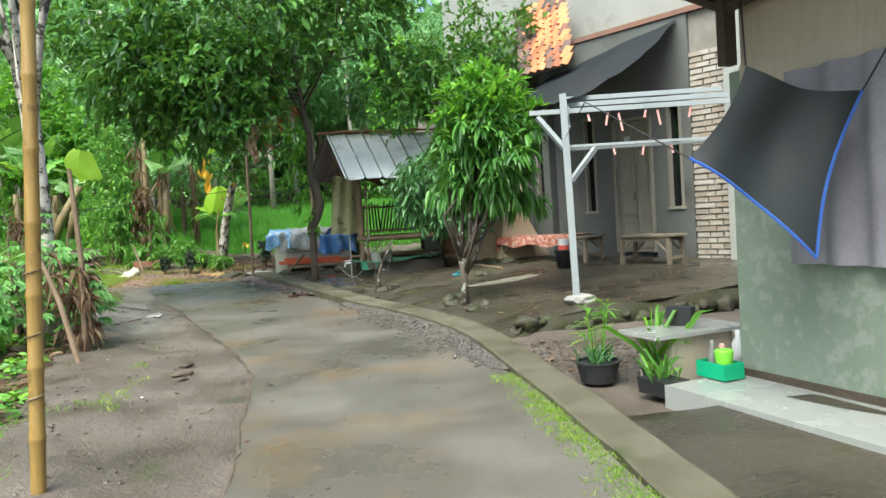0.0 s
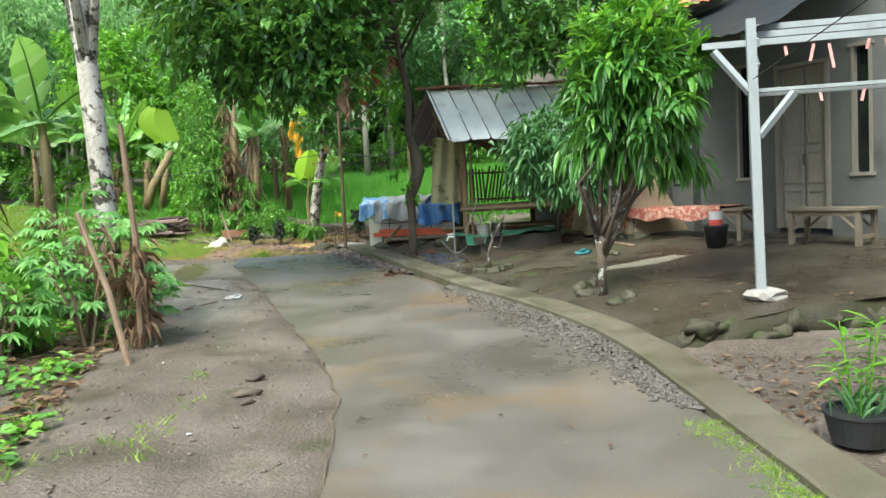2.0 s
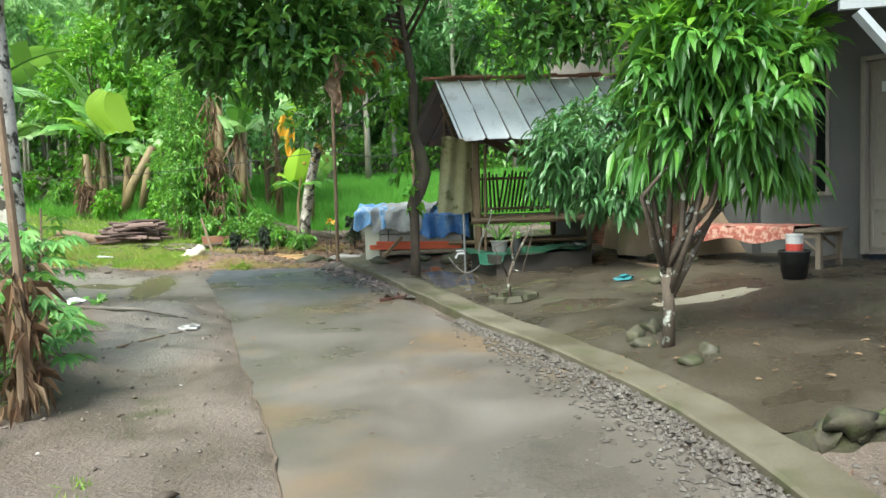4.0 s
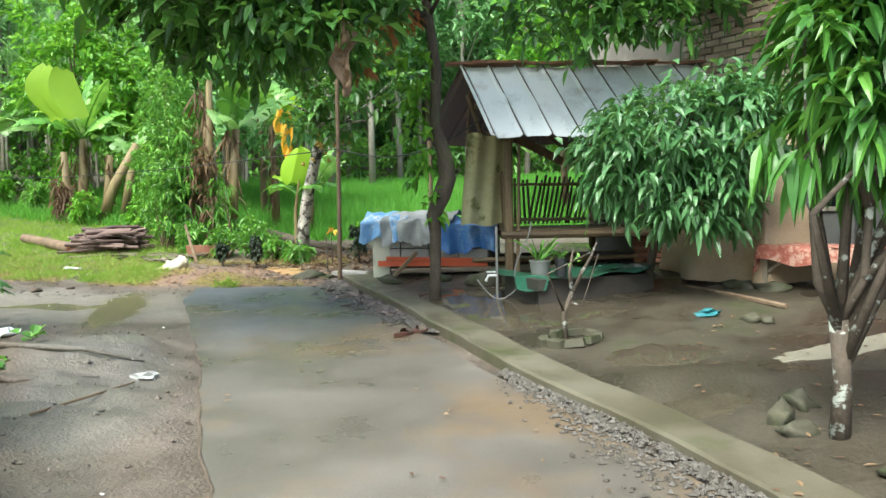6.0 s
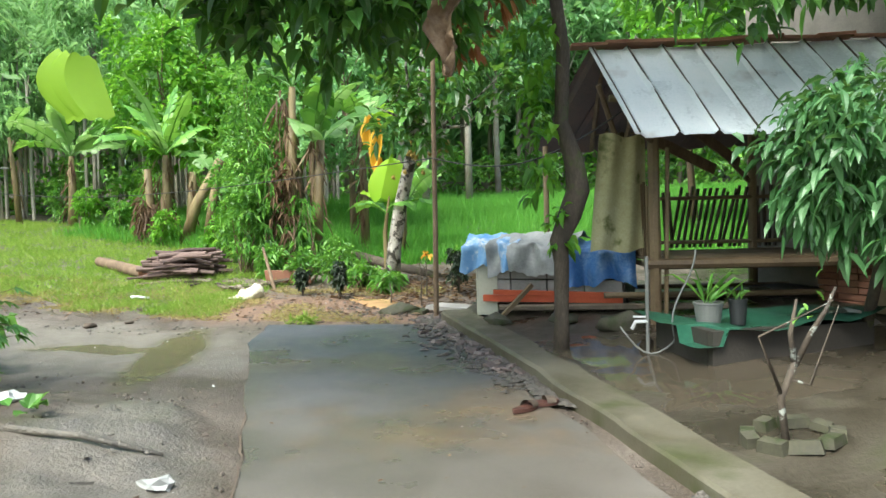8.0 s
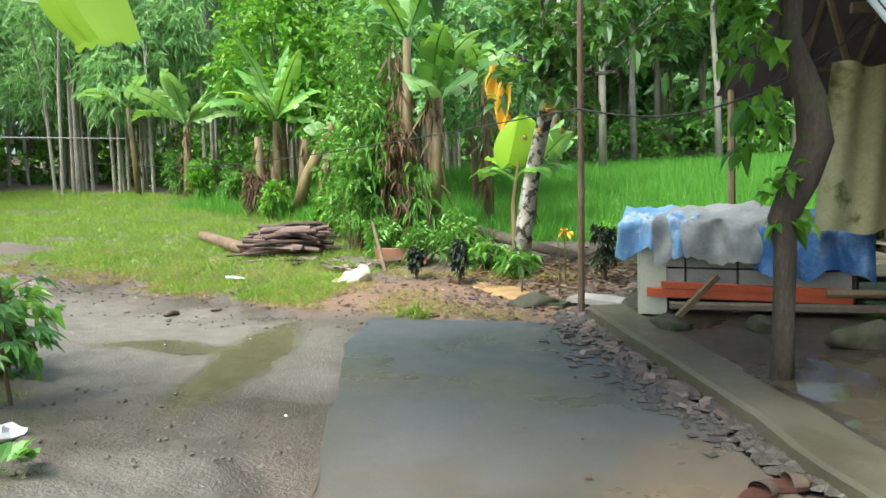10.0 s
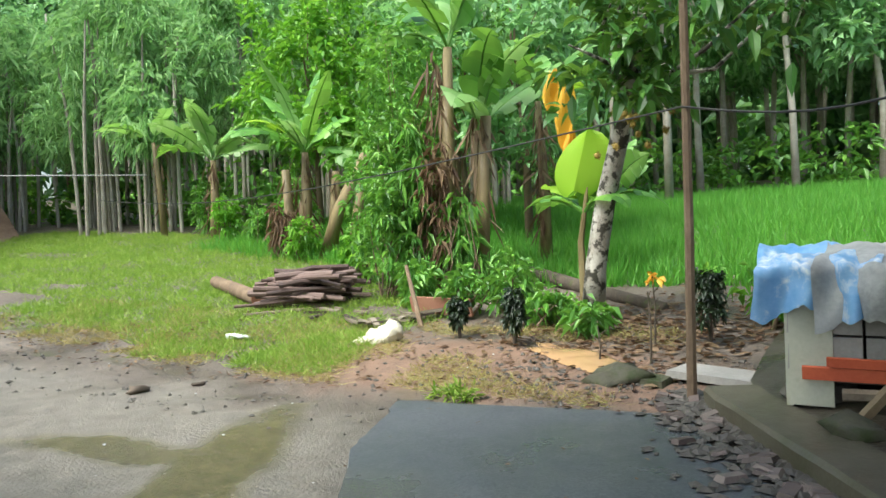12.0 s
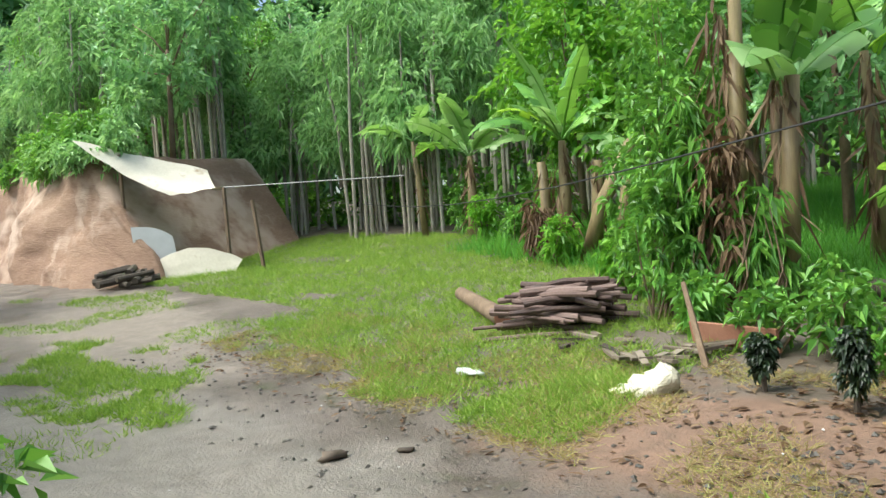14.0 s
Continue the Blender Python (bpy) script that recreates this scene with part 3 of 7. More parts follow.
def yard_z(x, y):
    d = x - kerb_x(y)
    k = kerb_h(y) - 0.012 + (0.21 - kerb_h(y)) * min(1, max(0, d - 0.2) / 1.3) + 0.1 * min(1, max(0, d - 2) / 2)
    if y > 19:
        k *= max(0, 1 - (y - 19) / 2)
    z = ground_z(x, y) + k
    return z + 0.022 * noise.noise(Vector((x * 0.9, y * 0.9, 2))) + 0.007 * noise.noise(Vector((x * 4, y * 4, 2)))


def yard_pt(u, v):
    w = u ** 1.5
    xg = 0.6 + 9.4 * w
    y0 = 9.98 + 0.33 * max(0.0, xg - 0.93) + 0.05 * noise.noise(Vector((xg * 3, 0, 1)))
    y = y0 + (22 - y0) * v
    a = kerb_x(min(y, 18.35)) + 0.15
    x = a + (10 - a) * w
    return (x, y, yard_z(x, y))


ym = Mesh()
ym.grid(yard_pt, 70, 110)
whole("yard", ym, "yard_mud", "wet trampled yard of mud and thin concrete", "yard", "structure", True)
bm_ = Mesh()


def bank_pt(u, v):
    x, y, z = yard_pt(u, 0)
    p = (x * 2.2, v * 1.5, 4.0)
    out = 0.1 * math.sin(v * math.pi) + 0.09 * noise.noise(Vector(p)) - 0.05
    return (x, y - 0.04 - out, z + 0.005 - v * (0.3 + 0.05 * noise.noise(Vector((x * 3, 1, 1)))))


bm_.grid(bank_pt, 120, 8)
whole("yard_edge", bm_, "moss_bank", "low crumbling mossy earth edge of the yard", "bank", "structure", True)

am = Mesh()


def apron(u, v):
    y = -3 + 9.95 * v
    a, b = kerb_x(y) + 0.13, 2.0 + (7.0 - y) * 0.45 + 0.4
    x = a + (b - a) * u
    return (x, y + 0.05 * noise.noise(Vector((x * 3, 1, 1))) * (v > 0.98), ground_z(x, y) + kerb_h(y) - 0.008 + 0.07 * u + 0.012 * noise.noise(Vector((x, y, 2))) - (0.12 if v > 0.995 else 0))


am.grid(apron, 20, 80)
whole("apron", am, "yard_mud", "wet brown mossy concrete before the terrace", "pavement", "structure", True)

# cut earth bank with a lean-to, far across the clearing
em = Mesh()


def cut_bank(u, v):
    x = -62 + 41.4 * u
    y = 18.6 + (0.35 * (x + 24) if x > -24 else 0)
    h = 3.1 if x < -22.8 else max(0.05, 3.1 - 1.4 * (x + 22.8))
    g = ground_z(x, y)
    n1 = noise.noise(Vector((x * 0.35, v * 2, 0)))
    n2 = noise.noise(Vector((x * 1.2, v * 5, 3))) + 0.5 * noise.noise(Vector((x * 2.6, v * 16, 8)))
    if v <= 0.6:
        k = v / 0.6
        return (x + 0.15 * n2, y + 1.0 * k + 0.6 * n1 + 0.25 * n2, g - 0.1 + h * k)
    k = (v - 0.6) / 0.4
    return (x - 2.5 * k, y + 1.0 + 5 * k + 0.6 * n1, g - 0.1 + h + 0.3 * k * h / 3 + 0.3 * n2 * (1 - k))


em.grid(cut_bank, 220, 40)
whole("bank", em, "earth_bank", "tall cut bank of bare reddish earth", "bank", "structure", True)

# ---- the grey house ----
HX, HY, HT = 3.83, 14.39, -48.65
house = thing("house", "grey plastered brick house with tiled roof and black awning", "house", (HX, HY, 0), HT)


def holed(mesh, u0, u1, z0, z1, v0, v1, holes):
    us = sorted({u0, u1, *[h[0] for h in holes], *[h[1] for h in holes]})
    for a, b in zip(us, us[1:]):
        hs = [h for h in holes if h[0] <= a and h[1] >= b]
        z = z0
        for h in sorted(hs, key=lambda q: q[2]):
            mesh.box(((a + b) / 2, (v0 + v1) / 2, (z + h[2]) / 2), (b - a, v1 - v0, h[2] - z))
            z = h[3]
        mesh.box(((a + b) / 2, (v0 + v1) / 2, (z + z1) / 2), (b - a, v1 - v0, z1 - z))


WINDOWS = [(-3.06, -2.8), (-1.9, -1.66), (-0.22, 0.04)]
for ua, ub, holes in ((-3.16, -3.06, []), (-3.06, -2.8, [1]), (-2.8, -1.9, []), (-1.9, -1.66, [1]), (-1.66, -1.27, []), (-1.27, -0.5, [2]), (-0.5, -0.22, []), (-0.22, 0.04, [1]), (0.04, 0.2, [])):
    spans = [(0.1, 4.05)] if not holes else [(0.1, 1.1), (2.74, 4.05)] if holes == [1] else [(2.62, 4.05)]
    for za, zb in spans:
        w = Mesh()
        w.box(((ua + ub) / 2, 0.075, (za + zb) / 2), (ub - ua, 0.15, zb - za))
        part("wall_section", w, "plaster", house)
w = Mesh()
w.box((-2.66, -0.09, 2.1), (0.16, 0.17, 4.0))
part("pillar", w, "plaster", house)
w = Mesh()
w.box((-3.2, -0.01, 2.1), (0.14, 0.2, 4.0))
part("pillar", w, "plaster", house)
w = Mesh()
holed(w, -7.0, 3.6, 3.6, 6.8, 1.2, 1.34, [])
part("upper_wall", w, "white_plaster", house, "pale whitewashed gable wall")
w = Mesh()
w.box((-5.0, 0.1, 1.95), (3.5, 0.1, 4.2))
brick_wall = part("brick_wall", w, "mortar", house)
w = Mesh()
w.box((0.55, 0.1, 1.95), (0.68, 0.1, 4.2))
limed_wall = part("limed_brick_wall", w, "mortar", house)
w = Mesh()
w.box((1.1, -0.05, 1.95), (0.42, 0.3, 4.2))
w.box((2.5, 0.1, 1.95), (2.4, 0.1, 4.2))
part("plaster_wall", w, "white_plaster", house)
w = Mesh()
w.box((-1.5, 6.0, 2.0), (10.5, 0.15, 4.2))
w.box((-6.75, 3.1, 2.0), (0.15, 5.9, 4.2))
w.box((3.7, 3.1, 2.0), (0.15, 5.9, 4.2))
part("rear_wall", w, "plaster", house)
w = Mesh()
w.box((-1.5, 3.8, 6.75), (10.9, 5.4, 0.12))
w.box((-1.5, 0.62, 4.1), (10.4, 1.3, 0.08))
part("roof", w, "roof_tile_old", house)
for a, b in WINDOWS:
    wf = Mesh()
    for u in (a + 0.02, b - 0.02):
        wf.box((u, 0.03, 1.92), (0.04, 0.1, 1.64))
    for z in (1.12, 2.72):
        wf.box(((a + b) / 2, 0.028, z), (b - a + 0.06, 0.11, 0.045))
    win = part("window", wf, "grey_door", house)
    g = Mesh()
    g.box(((a + b) / 2, 0.06, 1.92), (b - a - 0.07, 0.008, 1.56))
    part("pane", g, "window_glass", win, "dark window pane")
dm = Mesh()
for u in (-1.245, -0.525):
    dm.box((u, 0.02, 1.53), (0.05, 0.14, 2.2))
dm.box((-0.885, 0.02, 2.6), (0.77, 0.14, 0.05))
door = part("door", dm, "grey_door", house, "closed double door of worn grey wood")
for k, u in enumerate((-1.055, -0.71)):
    lf = Mesh()
    lf.box((u, 0.05, 1.5), (0.325, 0.03, 2.14))
    for z, h in ((0.72, 0.42), (1.25, 0.4), (2.02, 0.9)):
        for du in (-0.12, 0.12):
            lf.box((u + du, 0.028, z), (0.025, 0.02, h))
        for dz in (-h / 2, h / 2):
            lf.box((u, 0.029, z + dz), (0.26, 0.018, 0.025))
    part("door_leaf", lf, "grey_door", door)
pp = Mesh()
pp.box((-1.02, 0.03, 2.28), (0.12, 0.004, 0.11))
part("paper_notice", pp, "white_plastic", door, "small white paper notice")
hd = Mesh()
hd.tube([(-0.87, 0.0, 1.42), (-0.87, -0.03, 1.4), (-0.87, -0.03, 1.3), (-0.87, 0.0, 1.28)], 0.01, 6)
part("handle", hd, "cable", door)
# awning of black plastic from the wall to the clothes rack
aw = Mesh()


def house_uv(x, y):
    c, s = math.cos(radians(HT)), math.sin(radians(HT))
    return ((x - HX) * c + (y - HY) * s, -(x - HX) * s + (y - HY) * c)


c1, c2 = house_uv(1.32, 10.85), house_uv(1.78, 10.8)
A, B, C, D = Vector((0.05, -0.02, 4.0)), Vector((-3.15, -0.04, 3.5)), Vector((*c1, 2.32)), Vector((*c2, 2.4))


def awn(u, v):
    p = (A * (1 - u) + B * u) * (1 - v) + (D * (1 - u) + C * u) * v
    p.z -= 0.22 * math.sin(v * math.pi) * (0.6 + 0.4 * u) + 0.03 * noise.noise(Vector((u * 5, v * 6, 0)))
    return p


aw.grid(awn, 16, 16)
part("awning", aw, "black_tarp", house, "sagging black plastic awning", True)


def tile_data(name):
    t = Mesh()
    t.grid(lambda u, v: ((u - 0.5) * 0.21, v * 0.27, 0.022 * math.sin(u * 2 * math.pi) + 0.012 * (1 - v)), 6, 1)
    t.grid(lambda u, v: ((u - 0.5) * 0.21, -0.001, 0.022 * math.sin(u * 2 * math.pi) + 0.012 - v * 0.014), 6, 1)
    return t


t_new, t_old = tile_data("tile").data("tile"), tile_data("tile").data("tile")
t_new.materials.append(MATS["roof_tile"]), t_old.materials.append(MATS["roof_tile_old"])
low_l, low_r, up_l = Vector((-2.95, -0.55, 3.62)), Vector((-1.82, -0.55, 3.62)), Vector((-4.3, 0.9, 5.35))
ex = (low_r - low_l).normalized()
ey = (up_l - low_l).normalized()
ez = ex.cross(ey).normalized()
rm = Mesh()
wid, hgt = (low_r - low_l).length, (up_l - low_l).length
rm.add([low_l - ez * 0.05, low_r - ez * 0.05, low_r + ey * hgt - ez * 0.05, up_l - ez * 0.05, low_l - ez * 0.02, low_r - ez * 0.02, low_r + ey * hgt - ez * 0.02, up_l - ez * 0.02], [(0, 1, 2, 3), (7, 6, 5, 4), (0, 4, 5, 1), (1, 5, 6, 2), (2, 6, 7, 3), (3, 7, 4, 0)])
porch_roof = part("porch_roof", rm, "dark_wood", house, "orange clay tiles, darker along the verge")
rt = random.Random(4)
ey2 = ez.cross(ex).normalized()
for j in range(12):
    for i in range(7):
        off = low_l + ey * (j * 0.2) + ex * (0.1 + i * 0.18)
        mrot = Matrix((ex, ey2, ez)).transposed().to_4x4()
        ob = new("tile", t_old if i < 1 + (rt.random() < 0.45) or rt.random() < 0.04 else t_new)
        ob.parent = porch_roof
        ob.matrix_local = Matrix.Translation(off + ez * (0.012 * rt.random())) @ mrot @ Euler((radians(4 + 2 * rt.random()), 0, radians(rt.uniform(-2, 2)))).to_matrix().to_4x4()


def bricks(parent, u0, u1, z0, z1, v, mat, seed, length=0.21, height=0.062):
    r = random.Random(seed)
    variants = []
    for k in range(5):
        bm = Mesh()
        bm.box((0, 0, 0), (length - 0.012 - 0.01 * r.random(), 0.05, height - 0.004), 0, (r.uniform(-2, 2), r.uniform(-1.5, 1.5)), 0.97)
        d = bm.data("brick")
        d.materials.append(MATS[mat])
        variants.append(d)
    z, row = z0, 0
    while z < z1:
        u = u0 - (length / 2 if row % 2 else 0)
        while u < u1:
            ob = new("brick", variants[r.randrange(5)])
            ob.parent = parent
            ob.location = (min(max(u + length / 2, u0 + length * 0.45), u1 - length * 0.45), v + r.uniform(-0.008, 0.01), z + height / 2)
            u += length + 0.004
        z += height + 0.018
        row += 1


# ---- clothes rack of white-painted wood before the house ----
rack = thing("clothes_rack", "white-painted wooden drying rack with rails and pegs", "clothes rack", (1.64, 10.67, 0.0), -4)
rk = Mesh()
rk.box((0, 0, 1.3), (0.072, 0.07, 2.25), 0, (0.5, -0.9))
part("post", rk, "white_paint_wood", rack)
for z, x0, x1, y in ((2.24, -0.38, 1.75, 0.05), (2.33, 0.05, 1.75, 0.26), (2.43, 0.05, 1.75, 0.5)):
    r_ = Mesh()
    r_.box(((x0 + x1) / 2, y, z), (x1 - x0, 0.04, 0.05), 0, (0, 0.6))
    part("rail", r_, "white_paint_wood", rack)
for z, y in ((1.86, 0.04), (1.83, 0.1)):
    r_ = Mesh()
    r_.box((0.85, y, z), (1.75, 0.03, 0.028), 0, (0, 0.5))
    part("rail", r_, "white_paint_wood", rack)
for pts in (((-0.3, 0.0, 2.2), (-0.03, 0, 1.85)), ((0.3, 0.02, 1.83), (0.03, 0, 1.5)), ((0.02, 0, 2.05), (0.03, 0.55, 2.4))):
    r_ = Mesh()
    r_.tube(pts, 0.034, 4)
    part("brace", r_, "white_paint_wood", rack)
r_ = Mesh()
r_.box((0.02, 0.28, 2.32), (0.05, 0.66, 0.06), 0, (16, 0))
part("top_beam", r_, "white_paint_wood", rack)
for k, (x, z, ln) in enumerate(((0.25, 2.2, 0.1), (0.44, 2.2, 0.17), (0.58, 2.19, 0.24), (0.84, 2.2, 0.1), (0.98, 2.19, 0.2), (1.3, 2.2, 0.14), (0.5, 1.82, 0.09), (0.8, 1.82, 0.12), (1.1, 1.82, 0.12))):
    r_ = Mesh()
    r_.box((x, 0.05, z - ln * 0.4), (0.022, 0.01, ln * 0.8), 0, (0, 12 if k % 2 else -10))
    part("peg_strip", r_, "pink_ribbon", rack)
ft = Mesh()
ft.lump((0.06, 0.02, 0.17), (0.16, 0.13, 0.06), random.Random(2), 0.3)
whole("footing_stone", ft, "cement_block", "pale mortar footing at the foot of the rack", "stone").location = (1.64, 10.67, 0.05)


# ---- benches ----
def bench(name, label, at, turn, length, width, h):
    t = thing(name, label, "bench", at, turn)
    for k in range(3):
        b_ = Mesh()
        b_.box((0, (k - 1) * width / 3, h), (length, width / 3 - 0.012, 0.03))
        part("board", b_, "old_wood", t)
    for x in (-length / 2 + 0.08, length / 2 - 0.08):
        for y in (-width / 2 + 0.05, width / 2 - 0.05):
            b_ = Mesh()
            b_.box((x, y, h / 2 - 0.01), (0.055, 0.055, h - 0.01))
            part("leg", b_, "old_wood", t)
        b_ = Mesh()
        b_.box((x, 0, 0.12), (0.03, width - 0.12, 0.045))
        part("stretcher", b_, "old_wood", t)
    for y in (-width / 2 + 0.05, width / 2 - 0.05):
        b_ = Mesh()
        b_.box((0, y, h - 0.05), (length - 0.12, 0.03, 0.06))
        part("apron", b_, "old_wood", t)
        for s in (-1, 1):
            b_ = Mesh()
            b_.tube([(s * (length / 2 - 0.1), y, 0.2), (s * (length / 2 - 0.3), y, h - 0.06)], 0.02, 4)
            part("brace", b_, "old_wood", t)
    return t


bench("bench", "weathered grey wooden bench by the house door", (3.18, 13.78, 0.3), HT, 0.98, 0.42, 0.44)
bench("low_bench", "low wooden bench under a faded red cloth", (1.85, 15.45, 0.32), HT + 6, 1.9, 0.55, 0.42)
cl = Mesh()


def cloth(u, v):
    x, y = (u - 0.5) * 1.62 - 0.18, (v - 0.5) * 0.9
    z = 0.452
    over = abs(y) - 0.285
    if over > 0:
        z -= over * 1.0 + 0.03 * math.sin(x * 9)
        y = math.copysign(0.285 + over * 0.12 + 0.015 * math.sin(x * 11), y)
    if x < -0.93:
        z -= (-0.93 - x) * 4.5
        x = -0.95 - 0.015 * math.sin(y * 12)
    return (x, y, z + 0.014 * noise.noise(Vector((x * 4, y * 4, 1))) + 0.012)


cl.grid(cloth, 50, 26)
ob = whole("tablecloth", cl, "red_cloth", "faded red floral cloth draped over the low bench", "cloth", smooth=True)
ob.matrix_world = pose(1.85, 15.45, 0.32, 0, 0, HT + 6)

# ---- hut with tin roof ----
hut = thing("hut", "open bamboo hut with a tin roof and slatted back", "hut", (-1.62, 17.12, 0), 14)


def hut_post(x, y, z0, z1, r=0.05, mat="bamboo_old", lean=(0, 0)):
    p = Mesh()
    p.tube([(x, y, z0), (x + lean[0] * 0.5, y + lean[1] * 0.5, (z0 + z1) / 2), (x + lean[0], y + lean[1], z1)], [r, r * 0.95, r * 0.9], 8)
    part("post", p, mat, hut)


hut_post(0, 0, 0.1, 2.45, 0.058)
hut_post(1.47, 1.6, 0.15, 2.3, 0.05)
hut_post(0, 1.6, 0.15, 2.3, 0.05)
hut_post(3.0, 0, 0.1, 2.45, 0.055)
hut_post(3.0, 1.6, 0.15, 2.3, 0.05)
hut_post(0.1, 0.03, 0.15, 1.95, 0.022, "bamboo_old", (0.04, 0))
for z, y, x0, x1, r in ((0.86, -0.02, -0.1, 3.2, 0.05), (0.86, 1.6, -0.1, 3.2, 0.045), (0.52, 0.5, -0.4, 3.2, 0.03), (0.44, 0.9, -0.4, 3.3, 0.03), (0.5, 1.55, -0.2, 3.2, 0.028), (2.28, 1.6, -0.4, 3.5, 0.035), (2.42, 0.0, -0.4, 3.5, 0.035), (1.5, 1.58, -0.1, 3.1, 0.022), (1.0, 1.58, -0.1, 3.1, 0.022)):
    p = Mesh()
    p.tube([(x0, y, z), ((x0 + x1) / 2, y, z - 0.01), (x1, y, z + 0.01)], r, 8)
    part("beam", p, "bamboo_old", hut)
for x in (0, 1.0, 2.0, 3.0):
    p = Mesh()
    p.tube([(x, 0, 0.83), (x, 1.6, 0.83)], 0.03, 6)
    part("joist", p, "bamboo_old", hut)
for k in range(16):
    p = Mesh()
    p.box((1.5, 0.06 + k * 0.1, 0.9), (3.1, 0.085, 0.014), 0, (0, 0.2 * (k % 3 - 1)))
    part("floor_slat", p, "bamboo_old", hut)
rs = random.Random(8)
for k in range(46):
    x = 0.02 + k * 0.066
    p = Mesh()
    lean = rs.uniform(-0.02, 0.02) + (0.07 if 8 < k < 22 else 0)
    p.tube([(x - lean, 1.62, 0.93), (x + lean, 1.6, 1.6 + rs.uniform(-0.05, 0.03))], 0.018, 4)
    part("slat", p, "dark_wood", hut)
for k in range(14):
    p = Mesh()
    p.tube([(-0.03, 0.15 + k * 0.1, 0.92), (-0.05, 0.12 + k * 0.1 + rs.uniform(-0.06, 0.06), 1.62 + rs.uniform(-0.1, 0.05))], 0.014, 4)
    part("slat", p, "bamboo_old", hut)
for p0, p1 in (((1.5, 1.6, 1.6), (0.9, 1.55, 2.25)), ((0, 0, 2.0), (-0.3, -0.45, 2.15)), ((-0.15, -0.6, 2.02), (-0.4, 0.25, 2.88)), ((1.5, -0.6, 2.02), (1.5, 0.25, 2.88)), ((3.4, -0.6, 2.02), (3.4, 0.25, 2.88)), ((-0.4, 0.25, 2.88), (-0.3, 1.85, 2.1)), ((-0.2, 0.6, 2.0), (-0.45, 0.3, 2.6)), ((0.0, 1.6, 2.0), (0.0, 0.25, 2.75))):
    p = Mesh()
    p.tube([p0, p1], 0.028, 6)
    part("rafter", p, "bark_brown", hut)


def tin(y0, z0, y1, z1, name, mat, x0=-0.3, slant=-0.25, skip=0.0):
    p = Mesh()

    def f(u, v):
        x = x0 + slant * v + 3.95 * u
        ridge = (u * 3.95 % 0.33) / 0.33
        z = z0 + (z1 - z0) * v + (0.035 if ridge < 0.14 else 0.0) + 0.02 * noise.noise(Vector((x * 2, v * 3, 0)))
        return (x, y0 + (y1 - y0) * v + 0.015 * noise.noise(Vector((x * 6, v, 5))), z)

    p.grid(f, 96, 10)
    p.grid(lambda u, v: tuple(Vector(f(u, v)) - Vector((0, 0, 0.012))), 96, 2)
    return part(name, p, mat, hut)


tin(-0.68, 2.0, 0.22, 2.92, "roof_sheet", "tin").data.name = "roof_sheet"
tin(1.95, 2.1, 0.22, 2.88, "rear_roof", "roof_tile_old", -0.95, 0.4)
hut_post(-0.85, 1.75, 0.15, 2.15, 0.035)
for k in range(12):
    xk = -0.26 + k * 0.33
    sm = Mesh()
    sm.tube([(xk, -0.69, 2.03), (xk - 0.12, -0.23, 2.49), (xk - 0.25, 0.2, 2.94)], 0.009, 5)
    part("seam", sm, "dark_wood", hut)
for k in range(12):
    rc = Mesh()
    rc.box((-0.55 + k * 0.33, 0.24, 2.965 + 0.004 * (k % 2)), (0.34, 0.2, 0.03), rs.uniform(-6, 6), (rs.uniform(-10, 10), rs.uniform(-4, 4)))
    part("ridge_tile", rc, "rust_sheet", hut)
cu = Mesh()


def curtain(u, v):
    x = -0.48 + 0.48 * u - 0.1 * v * (1 - u)
    return (x, 0.12 + 0.2 * u + 0.03 * math.sin(u * 14 + v * 2), 2.1 - 1.12 * v + 0.02 * math.sin(u * 8))


cu.grid(curtain, 30, 14)
part("curtain", cu, "old_curtain", hut, "hanging stained yellow-green sheet", True)
for p0, p1 in (((0.3, 1.2, 2.2), (1.0, 1.5, 1.75)), ((0.15, 0.5, 2.25), (1.3, 1.45, 2.05))):
    p = Mesh()
    p.box(tuple((np.array(p0) + np.array(p1)) / 2), (float(np.linalg.norm(np.array(p1) - np.array(p0))), 0.02, 0.12), math.degrees(math.atan2(p1[1] - p0[1], p1[0] - p0[0])), (0, 22))
    part("loose_board", p, "bark_brown", hut)

# ---- block bin under blue and grey tarps ----
bin_ = thing("storage_bin", "cement block bin covered with blue and grey tarps", "storage bin", (-2.72, 18.2, 0.0), -4)
for row in range(2):
    for k in range(4):
        b_ = Mesh()
        b_.box((-0.6 + k * 0.4 + 0.0, -0.38, 0.56 + row * 0.2), (0.385, 0.09, 0.185), 0, None, 0.99)
        part("block", b_, "cement_block", bin_)
b_ = Mesh()
b_.box((-0.79, 0.0, 0.62), (0.035, 0.85, 0.72), 2)
b_.box((-0.66, -0.42, 0.62), (0.22, 0.03, 0.7), 0)
part("side_panel", b_, "white_box", bin_, "dirty white side panel")
b_ = Mesh()
b_.box((0.0, 0.4, 0.65), (1.6, 0.08, 0.65))
b_.box((0.79, 0, 0.65), (0.06, 0.8, 0.6))
b_.box((0, 0, 0.43), (1.55, 0.8, 0.06))
part("body", b_, "basin", bin_)
b_ = Mesh()
b_.box((0.05, -0.47, 0.46), (1.5, 0.03, 0.07), 0, (8, 0))
b_.box((0.1, -0.5, 0.52), (1.35, 0.02, 0.05), 0, (14, 0.8))
part("front_board", b_, "red_board", bin_, "red painted boards")
